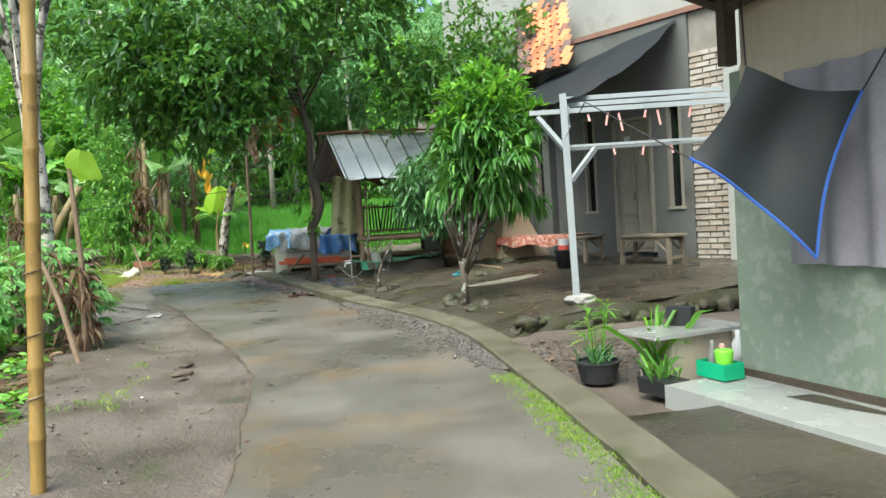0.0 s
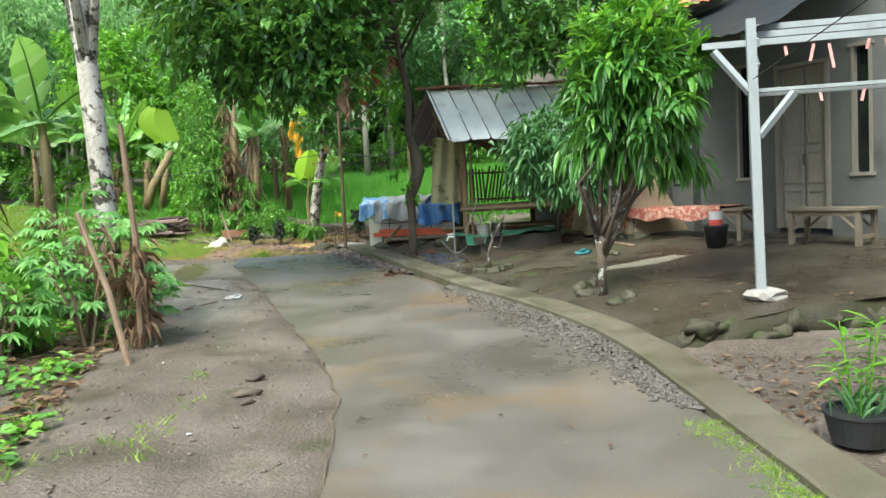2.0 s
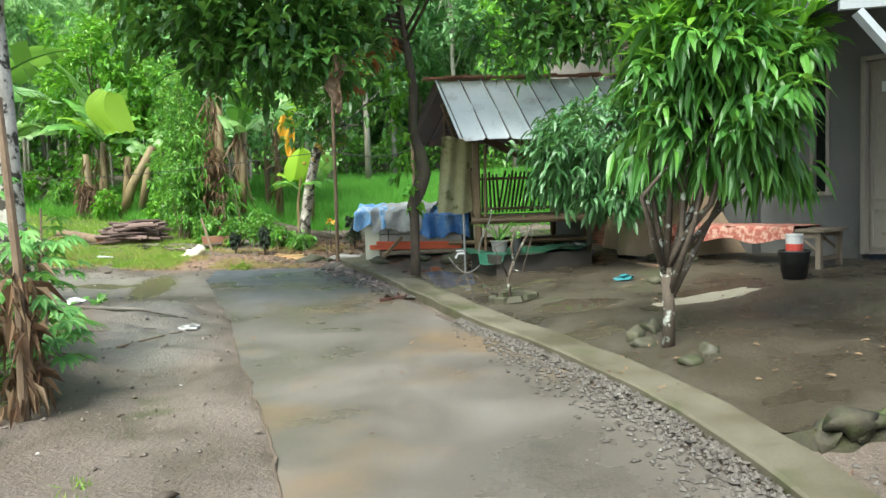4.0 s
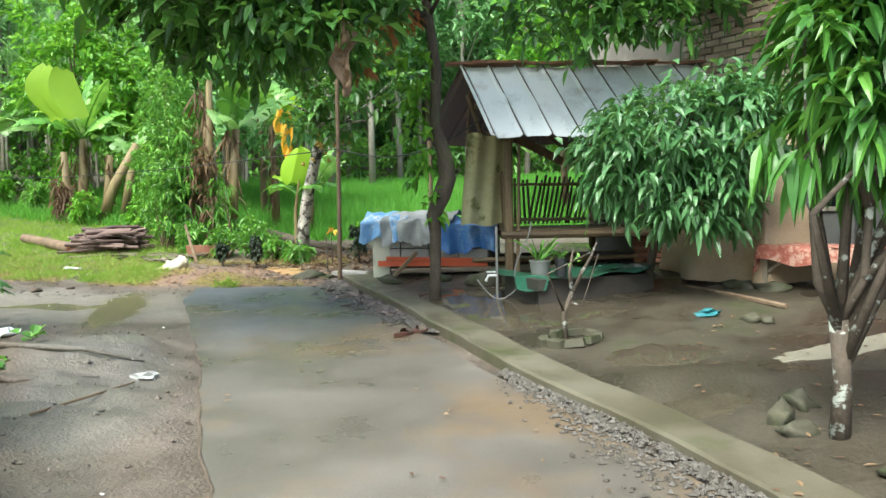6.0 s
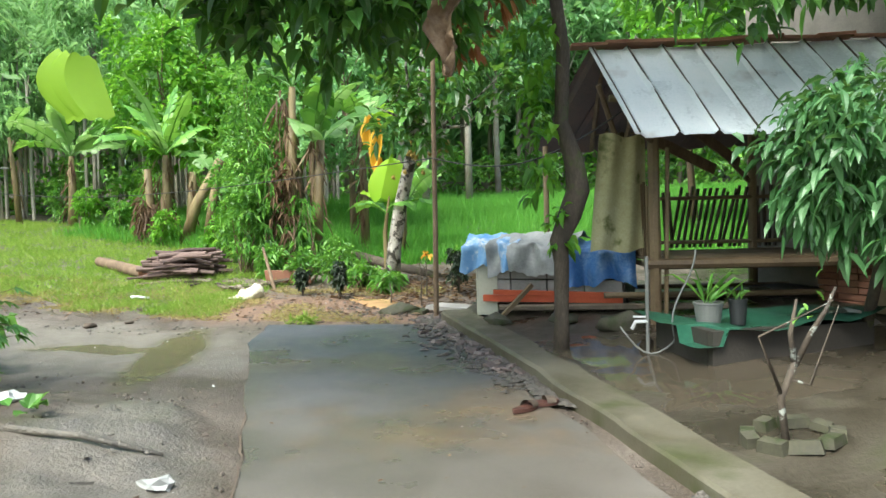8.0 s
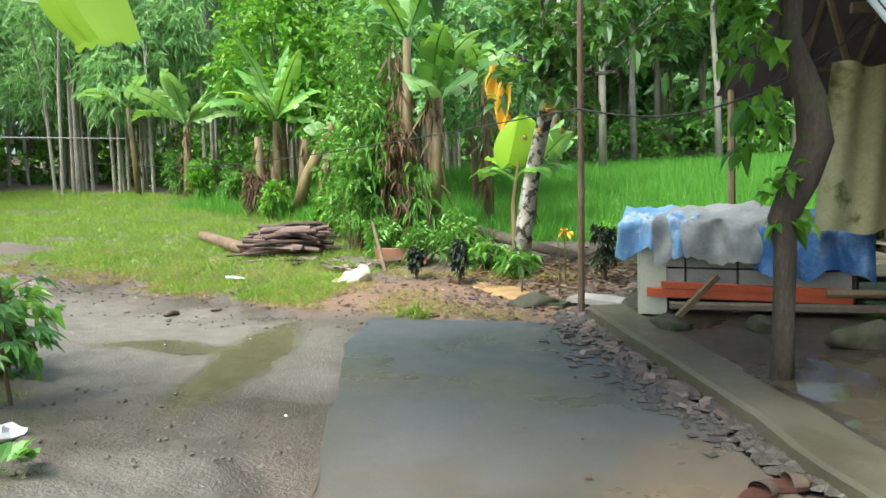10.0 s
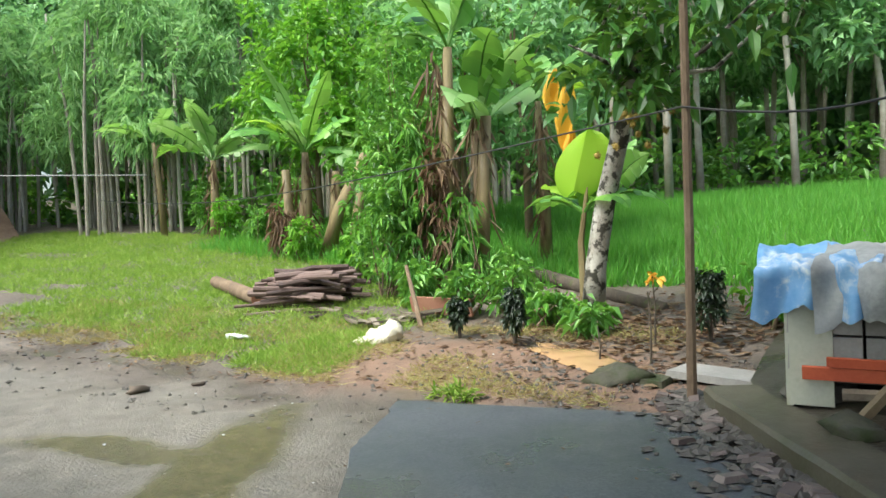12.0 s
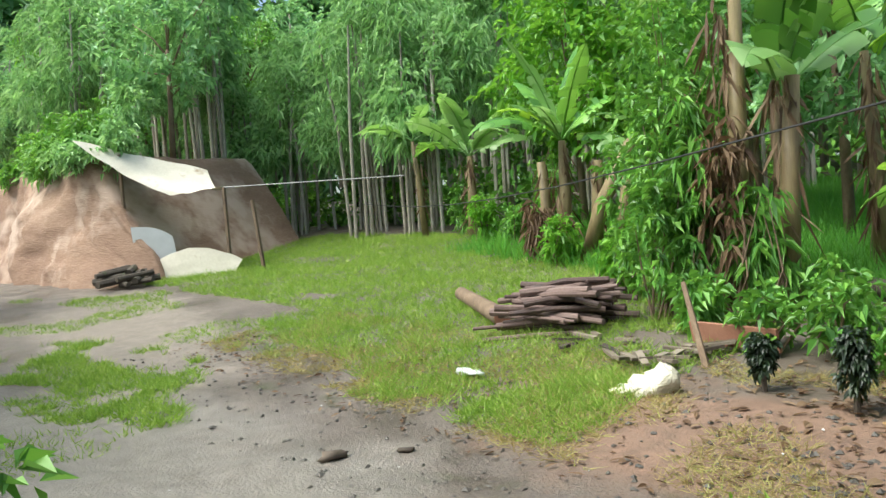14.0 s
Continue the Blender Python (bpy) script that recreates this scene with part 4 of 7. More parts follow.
for x in (-0.65, 0.05, 0.7):
    b_ = Mesh()
    b_.lump((x, -0.1, 0.28), (0.2, 0.3, 0.16), random.Random(int(x * 10) + 9), 0.3)
    part("foundation_stone", b_, "stone", bin_)
b_ = Mesh()
b_.tube([(-0.12, -0.6, 0.62), (-0.55, -0.95, 0.12)], 0.03, 4)
part("prop", b_, "bamboo_old", bin_)
b_ = Mesh()
b_.tube([(-0.5, -0.52, 0.36), (1.9, -0.5, 0.42)], 0.035, 6)
part("rail", b_, "old_wood", bin_)


def drape(x0, x1, front, ztop, mat, seed, label, hang=0.3, back=0.5):
    d = Mesh()

    def f(u, v):
        x = x0 + (x1 - x0) * u
        s = -front - hang + (front + hang + back) * v
        y, z = s, ztop + 0.1 * max(0, 1 - abs(s) / 0.45)
        drop = 0.06 * math.sin(u * 9 + seed) + 0.07 * noise.noise(Vector((u * 4, seed, 0)))
        if s < -front:
            y = -front - 0.05 - 0.05 * math.sin(u * 17 + seed) - 0.06 * noise.noise(Vector((u * 7, v * 6, seed)))
            z = ztop - (-front - s) * (1 + 2 * drop)
        z += 0.06 * noise.noise(Vector((u * 5, v * 5, seed))) + 0.03 * abs(noise.noise(Vector((u * 11, v * 9, seed + 4))))
        return (x + 0.05 * noise.noise(Vector((v * 3, seed, u))), y, z)

    d.grid(f, 44, 34)
    return part("tarp", d, mat, bin_, label, True)


drape(-0.95, -0.3, 0.44, 1.04, "light_blue_tarp", 1, "light blue and white printed tarp", 0.26)
drape(-0.62, 0.32, 0.47, 1.05, "grey_sack", 2, "grey woven sheet", 0.33)
drape(0.12, 0.95, 0.46, 0.98, "blue_tarp", 5, "dark blue tarp", 0.36)

# ---- plants ----


def unit(r):
    v = r.normal(size=3)
    return v / np.linalg.norm(v)


def foliage(mesh, r, blobs, per, size, L, W, kind="diamond", droop=0.25, shell=0.55, down=0.0):
    """Clumps of leaves through ellipsoids (x, y, z, rx, ry, rz, clumps)."""
    P, D, N = [], [], []
    for bx, by, bz, rx, ry, rz, n in blobs:
        for _ in range(n):
            d = unit(r)
            k = shell + (1 - shell) * r.random() ** 0.7
            k *= 1 + 0.18 * noise.noise(Vector(d * 2.5 + np.array((bx, by, bz))))
            c = np.array((bx + d[0] * rx * k, by + d[1] * ry * k, bz + d[2] * rz * k))
            out = d * 0.6 + np.array((0, 0, 0.25 - down))
            m = max(2, int(per * r.uniform(0.6, 1.4)))
            for _ in range(m):
                e = unit(r) + out
                P.append(c + unit(r) * size * r.random())
                D.append(e + np.array((0, 0, -down)))
                N.append(np.array((0, 0, 1.0)) + 0.6 * unit(r))
    P, D, N = np.array(P), np.array(D), np.array(N)
    n = len(P)
    s = r.uniform(0.65, 1.25, n)
    mesh.leaves(P, D, N, L * s, W * s, kind, droop)


def limbs(mesh, base, tips, r0, r, fork=0.5, n=6):
    for t in tips:
        b, t = np.array(base, float), np.array(t, float)
        mid = b * (1 - fork) + t * fork + r.normal(size=3) * 0.12
        mesh.tube([b, mid, t], [r0, r0 * 0.6, r0 * 0.2], n)


def tree(name, label, trunk, radii, blobs, leaf, bark="bark_dark", per=9, size=0.25, L=0.2, W=0.08, kind="long", seed=1, droop=0.3, down=0.0, group="", shell=0.55, twigs=10, first=0.55):
    r = np.random.RandomState(seed)
    base = trunk[0]
    t = thing(name, label, "tree", base, 0, group)
    tm = Mesh()
    loc = [np.array(p) - np.array(base) for p in trunk]
    tm.tube(loc, radii, 10)
    lb = [(b[0] - base[0], b[1] - base[1], b[2] - base[2], *b[3:]) for b in blobs]
    for b in lb:
        for _ in range(max(2, twigs // len(lb))):
            d = unit(r)
            tip = np.array(b[:3]) + d * np.array(b[3:6]) * 0.8
            k = r.uniform(first, 1.0)
            i = k * (len(loc) - 1)
            j = min(int(i), len(loc) - 2)
            st = loc[j] * (1 - (i - j)) + loc[j + 1] * (i - j)
            limbs(tm, st, [tip], radii[-1] * 0.7, r)
    part("trunk", tm, bark, t, smooth=True)
    cm = Mesh()
    foliage(cm, r, lb, per, size, L, W, kind, droop, shell, down)
    part("crown", cm, leaf, t)
    return t


big = tree("shade_tree", "large dark-leaved fruit tree shading the lane", [(-2.38, 16.15, 0.1), (-2.37, 16.15, 0.5), (-2.36, 16.15, 0.94), (-2.38, 16.15, 1.12), (-2.28, 16.15, 1.35), (-2.21, 16.15, 1.55), (-2.24, 16.15, 1.8), (-2.34, 16.15, 2.13), (-2.31, 16.15, 2.7), (-2.5, 16.0, 4.4)], [0.075, 0.062, 0.065, 0.08, 0.1, 0.1, 0.085, 0.06, 0.06, 0.04],
     [(-3.5, 14.6, 3.5, 1.35, 1.25, 1.0, 190), (-4.3, 14.6, 3.8, 1.25, 1.2, 1.0, 150), (-3.3, 15.0, 4.8, 2.2, 1.9, 1.3, 190), (-5.0, 15.0, 4.7, 1.4, 1.3, 1.1, 90), (-2.2, 15.6, 5.3, 1.8, 1.6, 1.0, 110), (-1.5, 16.2, 4.9, 1.3, 1.3, 1.0, 80), (-3.1, 14.2, 3.0, 0.7, 0.6, 0.5, 50)], "leaf_dark", per=15, size=0.26, L=0.19, W=0.088, seed=3, droop=0.35, twigs=21, first=0.9)
vn_ = Mesh()
foliage(vn_, np.random.RandomState(77), [(-0.12, -0.05, 1.9, 0.16, 0.14, 0.6, 16), (-0.15, -0.05, 2.6, 0.25, 0.2, 0.5, 18), (0.05, 0, 1.2, 0.14, 0.14, 0.3, 7)], 6, 0.1, 0.12, 0.075, "long", 0.4, 0.4, 0.3)
part("vine_foliage", vn_, "leaf_bright", big, "bright climbing vine leaves")
vn_ = Mesh()
foliage(vn_, np.random.RandomState(78), [(-0.75, -0.3, 2.75, 0.3, 0.3, 0.22, 16), (-0.35, -0.4, 3.1, 0.3, 0.3, 0.25, 12)], 8, 0.14, 0.13, 0.055, "long", 0.4, 0.4, 0.3)
part("withered_foliage", vn_, "leaf_rust", big, "withered rust-brown leaves")
tree("shade_tree", "dark-leaved tree spreading over the hut roof", [(1.6, 18.6, 0.3), (1.5, 18.4, 1.8), (1.1, 18.2, 3.0), (0.8, 18.0, 3.9)], [0.1, 0.09, 0.07, 0.05],
     [(-0.8, 16.3, 3.3, 0.75, 0.6, 0.38, 40), (0.2, 16.5, 3.4, 0.8, 0.7, 0.45, 46), (-0.3, 16.7, 3.85, 0.9, 0.8, 0.5, 50), (0.5, 16.6, 3.9, 0.9, 0.9, 0.6, 60), (0.9, 17.9, 4.6, 1.4, 1.3, 0.9, 80), (1.4, 16.9, 4.2, 0.9, 0.9, 0.7, 50)], "leaf_dark", per=14, size=0.28, L=0.19, W=0.075, seed=5, twigs=12, first=0.85)
tree("drooping_tree", "small tree with pale drooping leaves by the hut", [(-0.1, 16.2, 0.15), (0.0, 16.0, 0.9), (0.2, 15.8, 1.7), (0.3, 15.6, 2.3)], [0.045, 0.04, 0.035, 0.03],
     [(0.35, 15.6, 1.95, 0.9, 0.75, 0.5, 130), (-0.25, 15.7, 1.65, 0.55, 0.55, 0.5, 66), (0.35, 15.5, 1.3, 0.5, 0.45, 0.45, 66), (0.85, 15.5, 2.0, 0.45, 0.45, 0.4, 40)], "leaf_pale", per=19, size=0.2, L=0.155, W=0.055, seed=7, droop=0.4, down=0.4, twigs=14)
mango = tree("mango_tree", "young mango tree with lichened trunk and drooping leaves", [(0.43, 11.76, 0.08), (0.44, 11.76, 0.4), (0.42, 11.77, 0.68)], [0.05, 0.042, 0.044],
     [(0.78, 11.75, 2.25, 0.62, 0.58, 0.45, 70), (1.02, 11.75, 2.0, 0.48, 0.48, 0.4, 46), (0.5, 11.8, 2.05, 0.34, 0.36, 0.34, 26), (0.8, 11.7, 1.75, 0.55, 0.5, 0.25, 34)], "leaf_mango", "bark_lichen", per=14, size=0.1, L=0.2, W=0.052, seed=9, droop=0.42, twigs=0, shell=0.35, down=0.3)
for pts in (((-0.01, 0.01, 0.58), (0.1, 0.0, 0.8), (0.12, 0, 1.15), (0.22, 0.02, 1.75), (0.3, 0, 2.2)), ((-0.01, 0.01, 0.58), (-0.1, 0.03, 0.78), (-0.13, 0.02, 1.1), (-0.1, 0.02, 1.7)), ((0.1, 0.0, 0.8), (0.3, -0.03, 1.05), (0.42, 0, 1.45), (0.6, 0, 1.9)), ((0.12, 0, 1.15), (0.02, 0.05, 1.5), (0.1, 0.05, 2.1)), ((0.0, 0.02, 0.6), (0.22, 0.12, 0.82), (0.55, 0.25, 1.15), (0.75, 0.2, 1.35))):
    mb = Mesh()
    mb.tube(pts, list(np.linspace(0.027, 0.011, len(pts))), 7)
    part("limb", mb, "bark_lichen", mango, smooth=True)
lm = Mesh()
foliage(lm, np.random.RandomState(12), [(0.35, 0, 2.6, 0.5, 0.45, 0.28, 40), (0.7, 0, 2.35, 0.35, 0.35, 0.25, 22), (0.05, 0, 2.2, 0.28, 0.3, 0.25, 18)], 14, 0.1, 0.19, 0.05, "long", 0.12, 0.35, -0.1)
part("young_foliage", lm, "leaf_bright", mango, "bright young leaves at the top")
lm = Mesh()
foliage(lm, np.random.RandomState(13), [(0.42, 0, 1.45, 0.42, 0.38, 0.16, 16), (-0.02, 0.1, 1.5, 0.3, 0.3, 0.2, 10), (0.8, 0.22, 1.3, 0.2, 0.2, 0.2, 8)], 12, 0.08, 0.21, 0.05, "long", 0.5, 0.3, 0.8)
part("lower_foliage", lm, "leaf_mango", mango)


# banana plants
def banana_leaf(mesh, base, az, rise, length, width, r, droop=0.9, tatter=0.0, turn=0.0):
    d = np.array((math.cos(az), math.sin(az), 0))
    side0 = np.array((-math.sin(az), math.cos(az), 0))
    side = side0 * math.cos(turn) + np.array((0, 0, 1.0)) * math.sin(turn)
    n = 26
    pts = []
    p, ang = np.array(base, float), rise
    for i in range(n + 1):
        pts.append(p.copy())
        ang -= droop / n * (0.5 + 1.3 * i / n)
        p = p + (d * math.cos(ang) + np.array((0, 0, math.sin(ang)))) * length / n
    up = np.array((0, 0, 1.0))

    def half(t):
        if t < 0.12:
            return 0.004
        return width * 0.5 * math.sin(min(1, (t - 0.12) / 0.25) * math.pi / 2) * (1 - max(0, (t - 0.55) / 0.455) ** 2.0) + 0.006
    # each side is torn into ribbons that sag by their own amount
    for sg in (1, -1):
        i = 2
        while i < n:
            run = min(n - i, 1 + int(r.random() > tatter) * r.randint(1, 5))
            sag = r.uniform(-0.25, 0.35) + r.uniform(0, 0.9) * tatter * (r.random() < 0.6)
            cut = r.uniform(0.45, 0.9) if r.random() < tatter * 0.4 else r.uniform(0.9, 1.0)
            rows = []
            for q in range(run + 1):
                t = (i + q) / n
                wv = half(t) * cut
                gap = 0.0 if run == 1 else (q / run - 0.5) * -0.22 * length / n
                fwd = (pts[min(n, i + q + 1)] - pts[min(n - 1, i + q)]) * 0.9
                for c in range(4):
                    f = c / 3
                    rows.append(pts[i + q] + side * sg * wv * f * (1 - 0.25 * abs(sag) * f) + up * wv * (0.34 * f - (0.3 + sag) * f * f) + fwd * f * f * 0.7 + d * gap * f)
            mesh.add(rows, [(q * 4 + c, q * 4 + c + 1, q * 4 + c + 5, q * 4 + c + 4) for q in range(run) for c in range(3)])
            i += run
    mesh.tube(pts, list(np.linspace(0.022, 0.005, n + 1)), 5, False)


def banana(at, height, leaves, label, seed, leaf_len=1.7, width=0.5, dry=3, stem_r=0.11, mat="leaf_banana", extra_stems=(), tatter=0.3, group="banana plants"):
    r = np.random.RandomState(seed)
    t = thing("banana_plant", label, "banana plant", at, 0, group)
    top = np.array((r.uniform(-0.2, 0.2), r.uniform(-0.2, 0.2), height))
    s = Mesh()
    s.tube([(0, 0, -0.05), top * 0.5 + np.array((0.03, 0, 0)), top], [stem_r, stem_r * 0.85, stem_r * 0.5], 9)
    part("stem", s, "banana_stem", t, smooth=True)
    for (sx, sy, sh) in extra_stems:
        s = Mesh()
        s.tube([(sx, sy, -0.05), (sx * 1.15, sy * 1.1, sh * 0.5), (sx * 1.3, sy * 1.1, sh)], [stem_r * 0.9, stem_r * 0.8, stem_r * 0.6], 9)
        part("stem", s, "banana_stem", t, smooth=True)
    a0 = r.uniform(0, 6.28)
    for k in range(leaves):
        lf = Mesh()
        src = top
        if extra_stems and k % 3 == 2:
            e = extra_stems[k % len(extra_stems)]
            src = np.array((e[0] * 1.3, e[1] * 1.1, e[2]))
        banana_leaf(lf, src, a0 + k * 2.4 + r.uniform(-0.4, 0.4), r.uniform(0.5, 1.45), leaf_len * r.uniform(0.65, 1.1), width * r.uniform(0.75, 1.1), r, r.uniform(0.3, 1.35), tatter, r.uniform(-0.8, 0.8))
        part("leaf", lf, "leaf_lime" if r.random() < 0.05 else "leaf_mid" if r.random() < 0.35 else mat, t, smooth=True)
    for k in range(dry):
        lf = Mesh()
        n_ = 22
        a_ = r.uniform(0, 6.28)
        aa = a_ + r.normal(0, 1.2, n_)
        hz = height * r.uniform(0.25, 1.0, n_)
        src = extra_stems[k % len(extra_stems)] if extra_stems and k % 2 else (0, 0, height)
        P_ = np.stack([src[0] * 1.15 + np.cos(aa) * stem_r * 0.9, src[1] * 1.1 + np.sin(aa) * stem_r * 0.9, np.minimum(hz, src[2])], 1)
        D_ = np.stack([np.cos(aa) * 0.15, np.sin(aa) * 0.15, -np.ones(n_)], 1) + r.normal(0, 0.3, (n_, 3))
        N_ = np.stack([np.cos(aa), np.sin(aa), np.zeros(n_)], 1) + r.normal(0, 0.4, (n_, 3))
        lf.leaves(P_, D_, N_, leaf_len * 0.24 * r.uniform(0.3, 1.4, n_), 0.04 * r.uniform(0.4, 1.6, n_), "long", 0.05)
        part("dry_foliage", lf, "leaf_dry", t, "withered brown hanging leaves")
    return t


def g3(x, y, dz=0.0):
    return (x, y, ground_z(x, y) + dz)


banana(g3(-16.9, 26.4), 1.9, 13, "banana plant with broad pale leaves in the clearing", 1, 2.0, 0.6, 2, 0.13)
banana(g3(-18.9, 26.6), 2.4, 6, "slender banana plant beside the bamboo", 2, 1.7, 0.5, 2, 0.09)
banana(g3(-12.7, 24.7), 2.0, 14, "clump of banana stems with upright light leaves", 3, 1.9, 0.55, 5, 0.13, "leaf_banana", ((0.5, 0.2, 1.6), (-0.4, 0.1, 1.7), (0.9, 0.3, 1.4)))
banana(g3(-8.2, 22.2), 3.3, 12, "tall banana clump hung with dry leaves and vines", 4, 2.1, 0.6, 15, 0.12, "leaf_banana", ((0.6, -0.1, 2.3), (-0.5, 0.2, 2.4), (0.3, 0.4, 2.2)))
banana(g3(-7.5, 24.2), 2.6, 6, "banana plant with yellowing leaves at the field edge", 5, 1.6, 0.5, 4, 0.1)
banana(g3(-6.4, 23.2), 1.0, 7, "young banana plant with broad green leaves", 6, 1.3, 0.5, 1, 0.07, tatter=0.1)
banana(g3(-7.4, 13.0), 2.0, 10, "banana plant behind the roadside scrub", 7, 2.1, 0.72, 3, 0.12, tatter=0.05)
banana(g3(-7.1, 11.3), 0.8, 9, "young banana plant with bright leaves by the lane", 8, 1.4, 0.55, 1, 0.1, tatter=0.05)
banana(g3(-9.3, 11.9), 2.2, 9, "tall banana plant with broad arching leaves", 27, 2.2, 0.75, 2, 0.13, tatter=0.1)
banana(g3(-10.0, 13.6), 2.0, 9, "banana plant at the edge of the clearing", 9, 1.9, 0.55, 3, 0.12)
# yellow and lime leaves of the near banana
yl = thing("banana_plant", "young banana with one lime leaf and withered yellow ones", "banana plant", g3(-5.75, 20.75), 0)
zb = ground_z(-5.75, 20.75)
m_ = Mesh()
m_.tube([(0.0, 0.1, 0), (0.0, 0.05, 0.8), (0.12, 0, 1.45)], [0.05, 0.035, 0.015], 7)
part("stem", m_, "banana_stem", yl)
m_ = Mesh()
m_.grid(lambda u, v: (-0.02 + 0.2 * v + (u - 0.5) * 0.62 * math.sin(math.pi * min(1, 0.12 + 0.95 * v)) ** 0.6, -0.06 + 0.22 * abs(u - 0.5), 1.3 + 0.72 * v - 0.03 * math.sin(u * 9)), 12, 14)
part("leaf", m_, "leaf_lime", yl, "broad lime-green leaf")
for k, (x, z, ln, wd) in enumerate(((-0.13, 2.58, 0.8, 0.24), (-0.28, 2.62, 0.45, 0.2), (-0.1, 1.95, 0.5, 0.2))):
    m_ = Mesh()
    m_.grid(lambda u, v: (x + (u - 0.5) * wd * 0.7 * (0.65 + 0.5 * math.sin(v * 3.0) + 0.25 * noise.noise(Vector((v * 6, k, 0)))) + 0.012 * math.sin(v * 7 + k), 0.1 + 0.05 * math.cos(u * 5 + v * 4), z - ln * v + 0.03 * math.sin(u * 8)), 8, 16)
    part("yellow_leaf", m_, "leaf_yellow", yl, "withered orange-yellow hanging leaf")
for k, (az, ln) in enumerate(((0.4, 0.95), (2.6, 0.9), (-0.6, 0.8), (3.6, 0.7))):
    m_ = Mesh()
    banana_leaf(m_, (0.05, 0.03, 1.1), az, 0.7, ln, 0.32, np.random.RandomState(k), 1.4, 0.1, 0.2)
    part("leaf", m_, "leaf_mid", yl)

# whitish trunk with hairy fruit
wt = tree("fruit_tree", "thin tree with blotched whitish trunk and hairy fruit", [(-5.62, 20.7, 0.3), (-5.55, 20.65, 0.9), (-5.42, 20.6, 1.5), (-5.2, 20.5, 2.2), (-4.95, 20.3, 3.0), (-4.8, 20.1, 3.8)], [0.13, 0.105, 0.1, 0.09, 0.075, 0.05],
     [(-4.7, 19.9, 3.7, 0.8, 0.9, 1.0, 60), (-5.0, 19.8, 2.7, 0.6, 0.7, 0.5, 34), (-4.2, 19.6, 3.2, 0.9, 0.8, 0.7, 46)], "leaf_dark", "bark_white", per=10, size=0.2, L=0.2, W=0.085, seed=21, twigs=12)
fr = np.random.RandomState(31)
for k in range(24):
    c = np.array((0.72 + fr.normal() * 0.2, -0.75 + fr.normal() * 0.15, 1.98 + fr.normal() * 0.13))
    f_ = Mesh()
    bmf = bmesh.new()
    bmesh.ops.create_icosphere(bmf, subdivisions=1, radius=0.032)
    f_.add([tuple(v.co + Vector(c)) for v in bmf.verts], [[v.index for v in f.verts] for f in bmf.faces])
    bmf.free()
    sp = np.array([unit(fr) for _ in range(40)])
    f_.leaves(c + sp * 0.03, sp, sp[:, [1, 2, 0]], 0.025, 0.006, "blade", 0.0)
    part("fruit", f_, "fruit_skin", wt, "ripening hairy fruit")

# near roadside tree, props and bamboo pole
nt = tree("roadside_tree", "lichen-blotched whitish tree wound with vines", [(-4.52, 11.3, 0.0), (-4.53, 11.3, 0.6), (-4.53, 11.3, 1.3), (-4.56, 11.3, 2.2), (-4.6, 11.3, 3.2), (-4.65, 11.3, 5.4)], [0.13, 0.115, 0.11, 0.11, 0.1, 0.08],
     [(-4.8, 11.3, 6.2, 1.3, 1.3, 0.9, 60)], "leaf_mid", "bark_white", per=10, size=0.25, L=0.2, W=0.08, seed=23)
vn = Mesh()
foliage(vn, np.random.RandomState(44), [(1.1, -1.4, 0.35, 0.22, 0.2, 0.35, 16), (1.05, -1.4, 0.8, 0.2, 0.2, 0.25, 10)], 7, 0.12, 0.16, 0.045, "diamond", 0.5, 0.4, 0.5)
part("vine_foliage", vn, "leaf_dry", nt, "dry hanging vine leaves")
for nm, p0, p1, rad in (("stick", (-3.15, 9.35, 0.0), (-3.75, 9.75, 1.2), 0.028), ("stick", (-3.35, 9.85, 0.0), (-3.4, 9.9, 1.9), 0.03)):
    s_ = Mesh()
    mid = (np.array(p0) + np.array(p1)) / 2 + np.array((0.04, 0, 0))
    s_.tube([p0, mid, p1], [rad, rad * 0.9, rad * 0.7], 7)
    whole(nm, s_, "bark_brown", "rough stick leaning among the roadside scrub", "stick")
bp = thing("bamboo_pole", "upright yellow bamboo pole beside the lane", "pole", (-1.555, 5.98, -0.1), 0)
s_ = Mesh()
pts, rad = [], []
z = 0.0
while z < 3.4:
    for dz, k in ((0, 1.12), (0.012, 1.12), (0.03, 1.0), (0.25, 0.97), (0.33, 1.0)):
        pts.append((0.062 * (z + dz), 0.0, z + dz)), rad.append(0.037 * k * (1 - 0.05 * z))
    z += 0.345
s_.tube(pts, rad, 12)
part("culm", s_, "bamboo_yellow", bp, smooth=True)
for k in range(3):
    s_ = Mesh()
    s_.tube([(0.03 + 0.018 * k + 0.042 * math.cos(a), 0.042 * math.sin(a), 0.5 + 0.3 * k + 0.01 * a) for a in np.linspace(0, 6.3, 14)], 0.004, 4)
    part("tie", s_, "bamboo_old", bp)

# power pole and cable
pl = thing("cable_pole", "thin dark wooden pole carrying a cable", "pole", (-4.14, 18.22, 0.1), 0)
s_ = Mesh()
s_.tube([(0, 0, -0.05), (0.02, 0.01, 1.2), (0.03, 0.02, 2.6), (0.07, 0.03, 4.6)], [0.034, 0.03, 0.028, 0.025], 8)
part("shaft", s_, "bark_brown", pl)
s_ = Mesh()
s_.tube([(2.5 * t, -1.0 * t - 0.0, 1.95 - 0.35 * math.sin(t * math.pi) + 0.45 * t) for t in np.linspace(0, 1, 14)], 0.008, 5)
s_.tube([(-0.0 - 14 * t, 6 * t, 1.95 + 0.3 * t - 0.3 * math.sin(t * math.pi)) for t in np.linspace(0, 1, 10)], 0.007, 5)
part("cable", s_, "cable", pl)


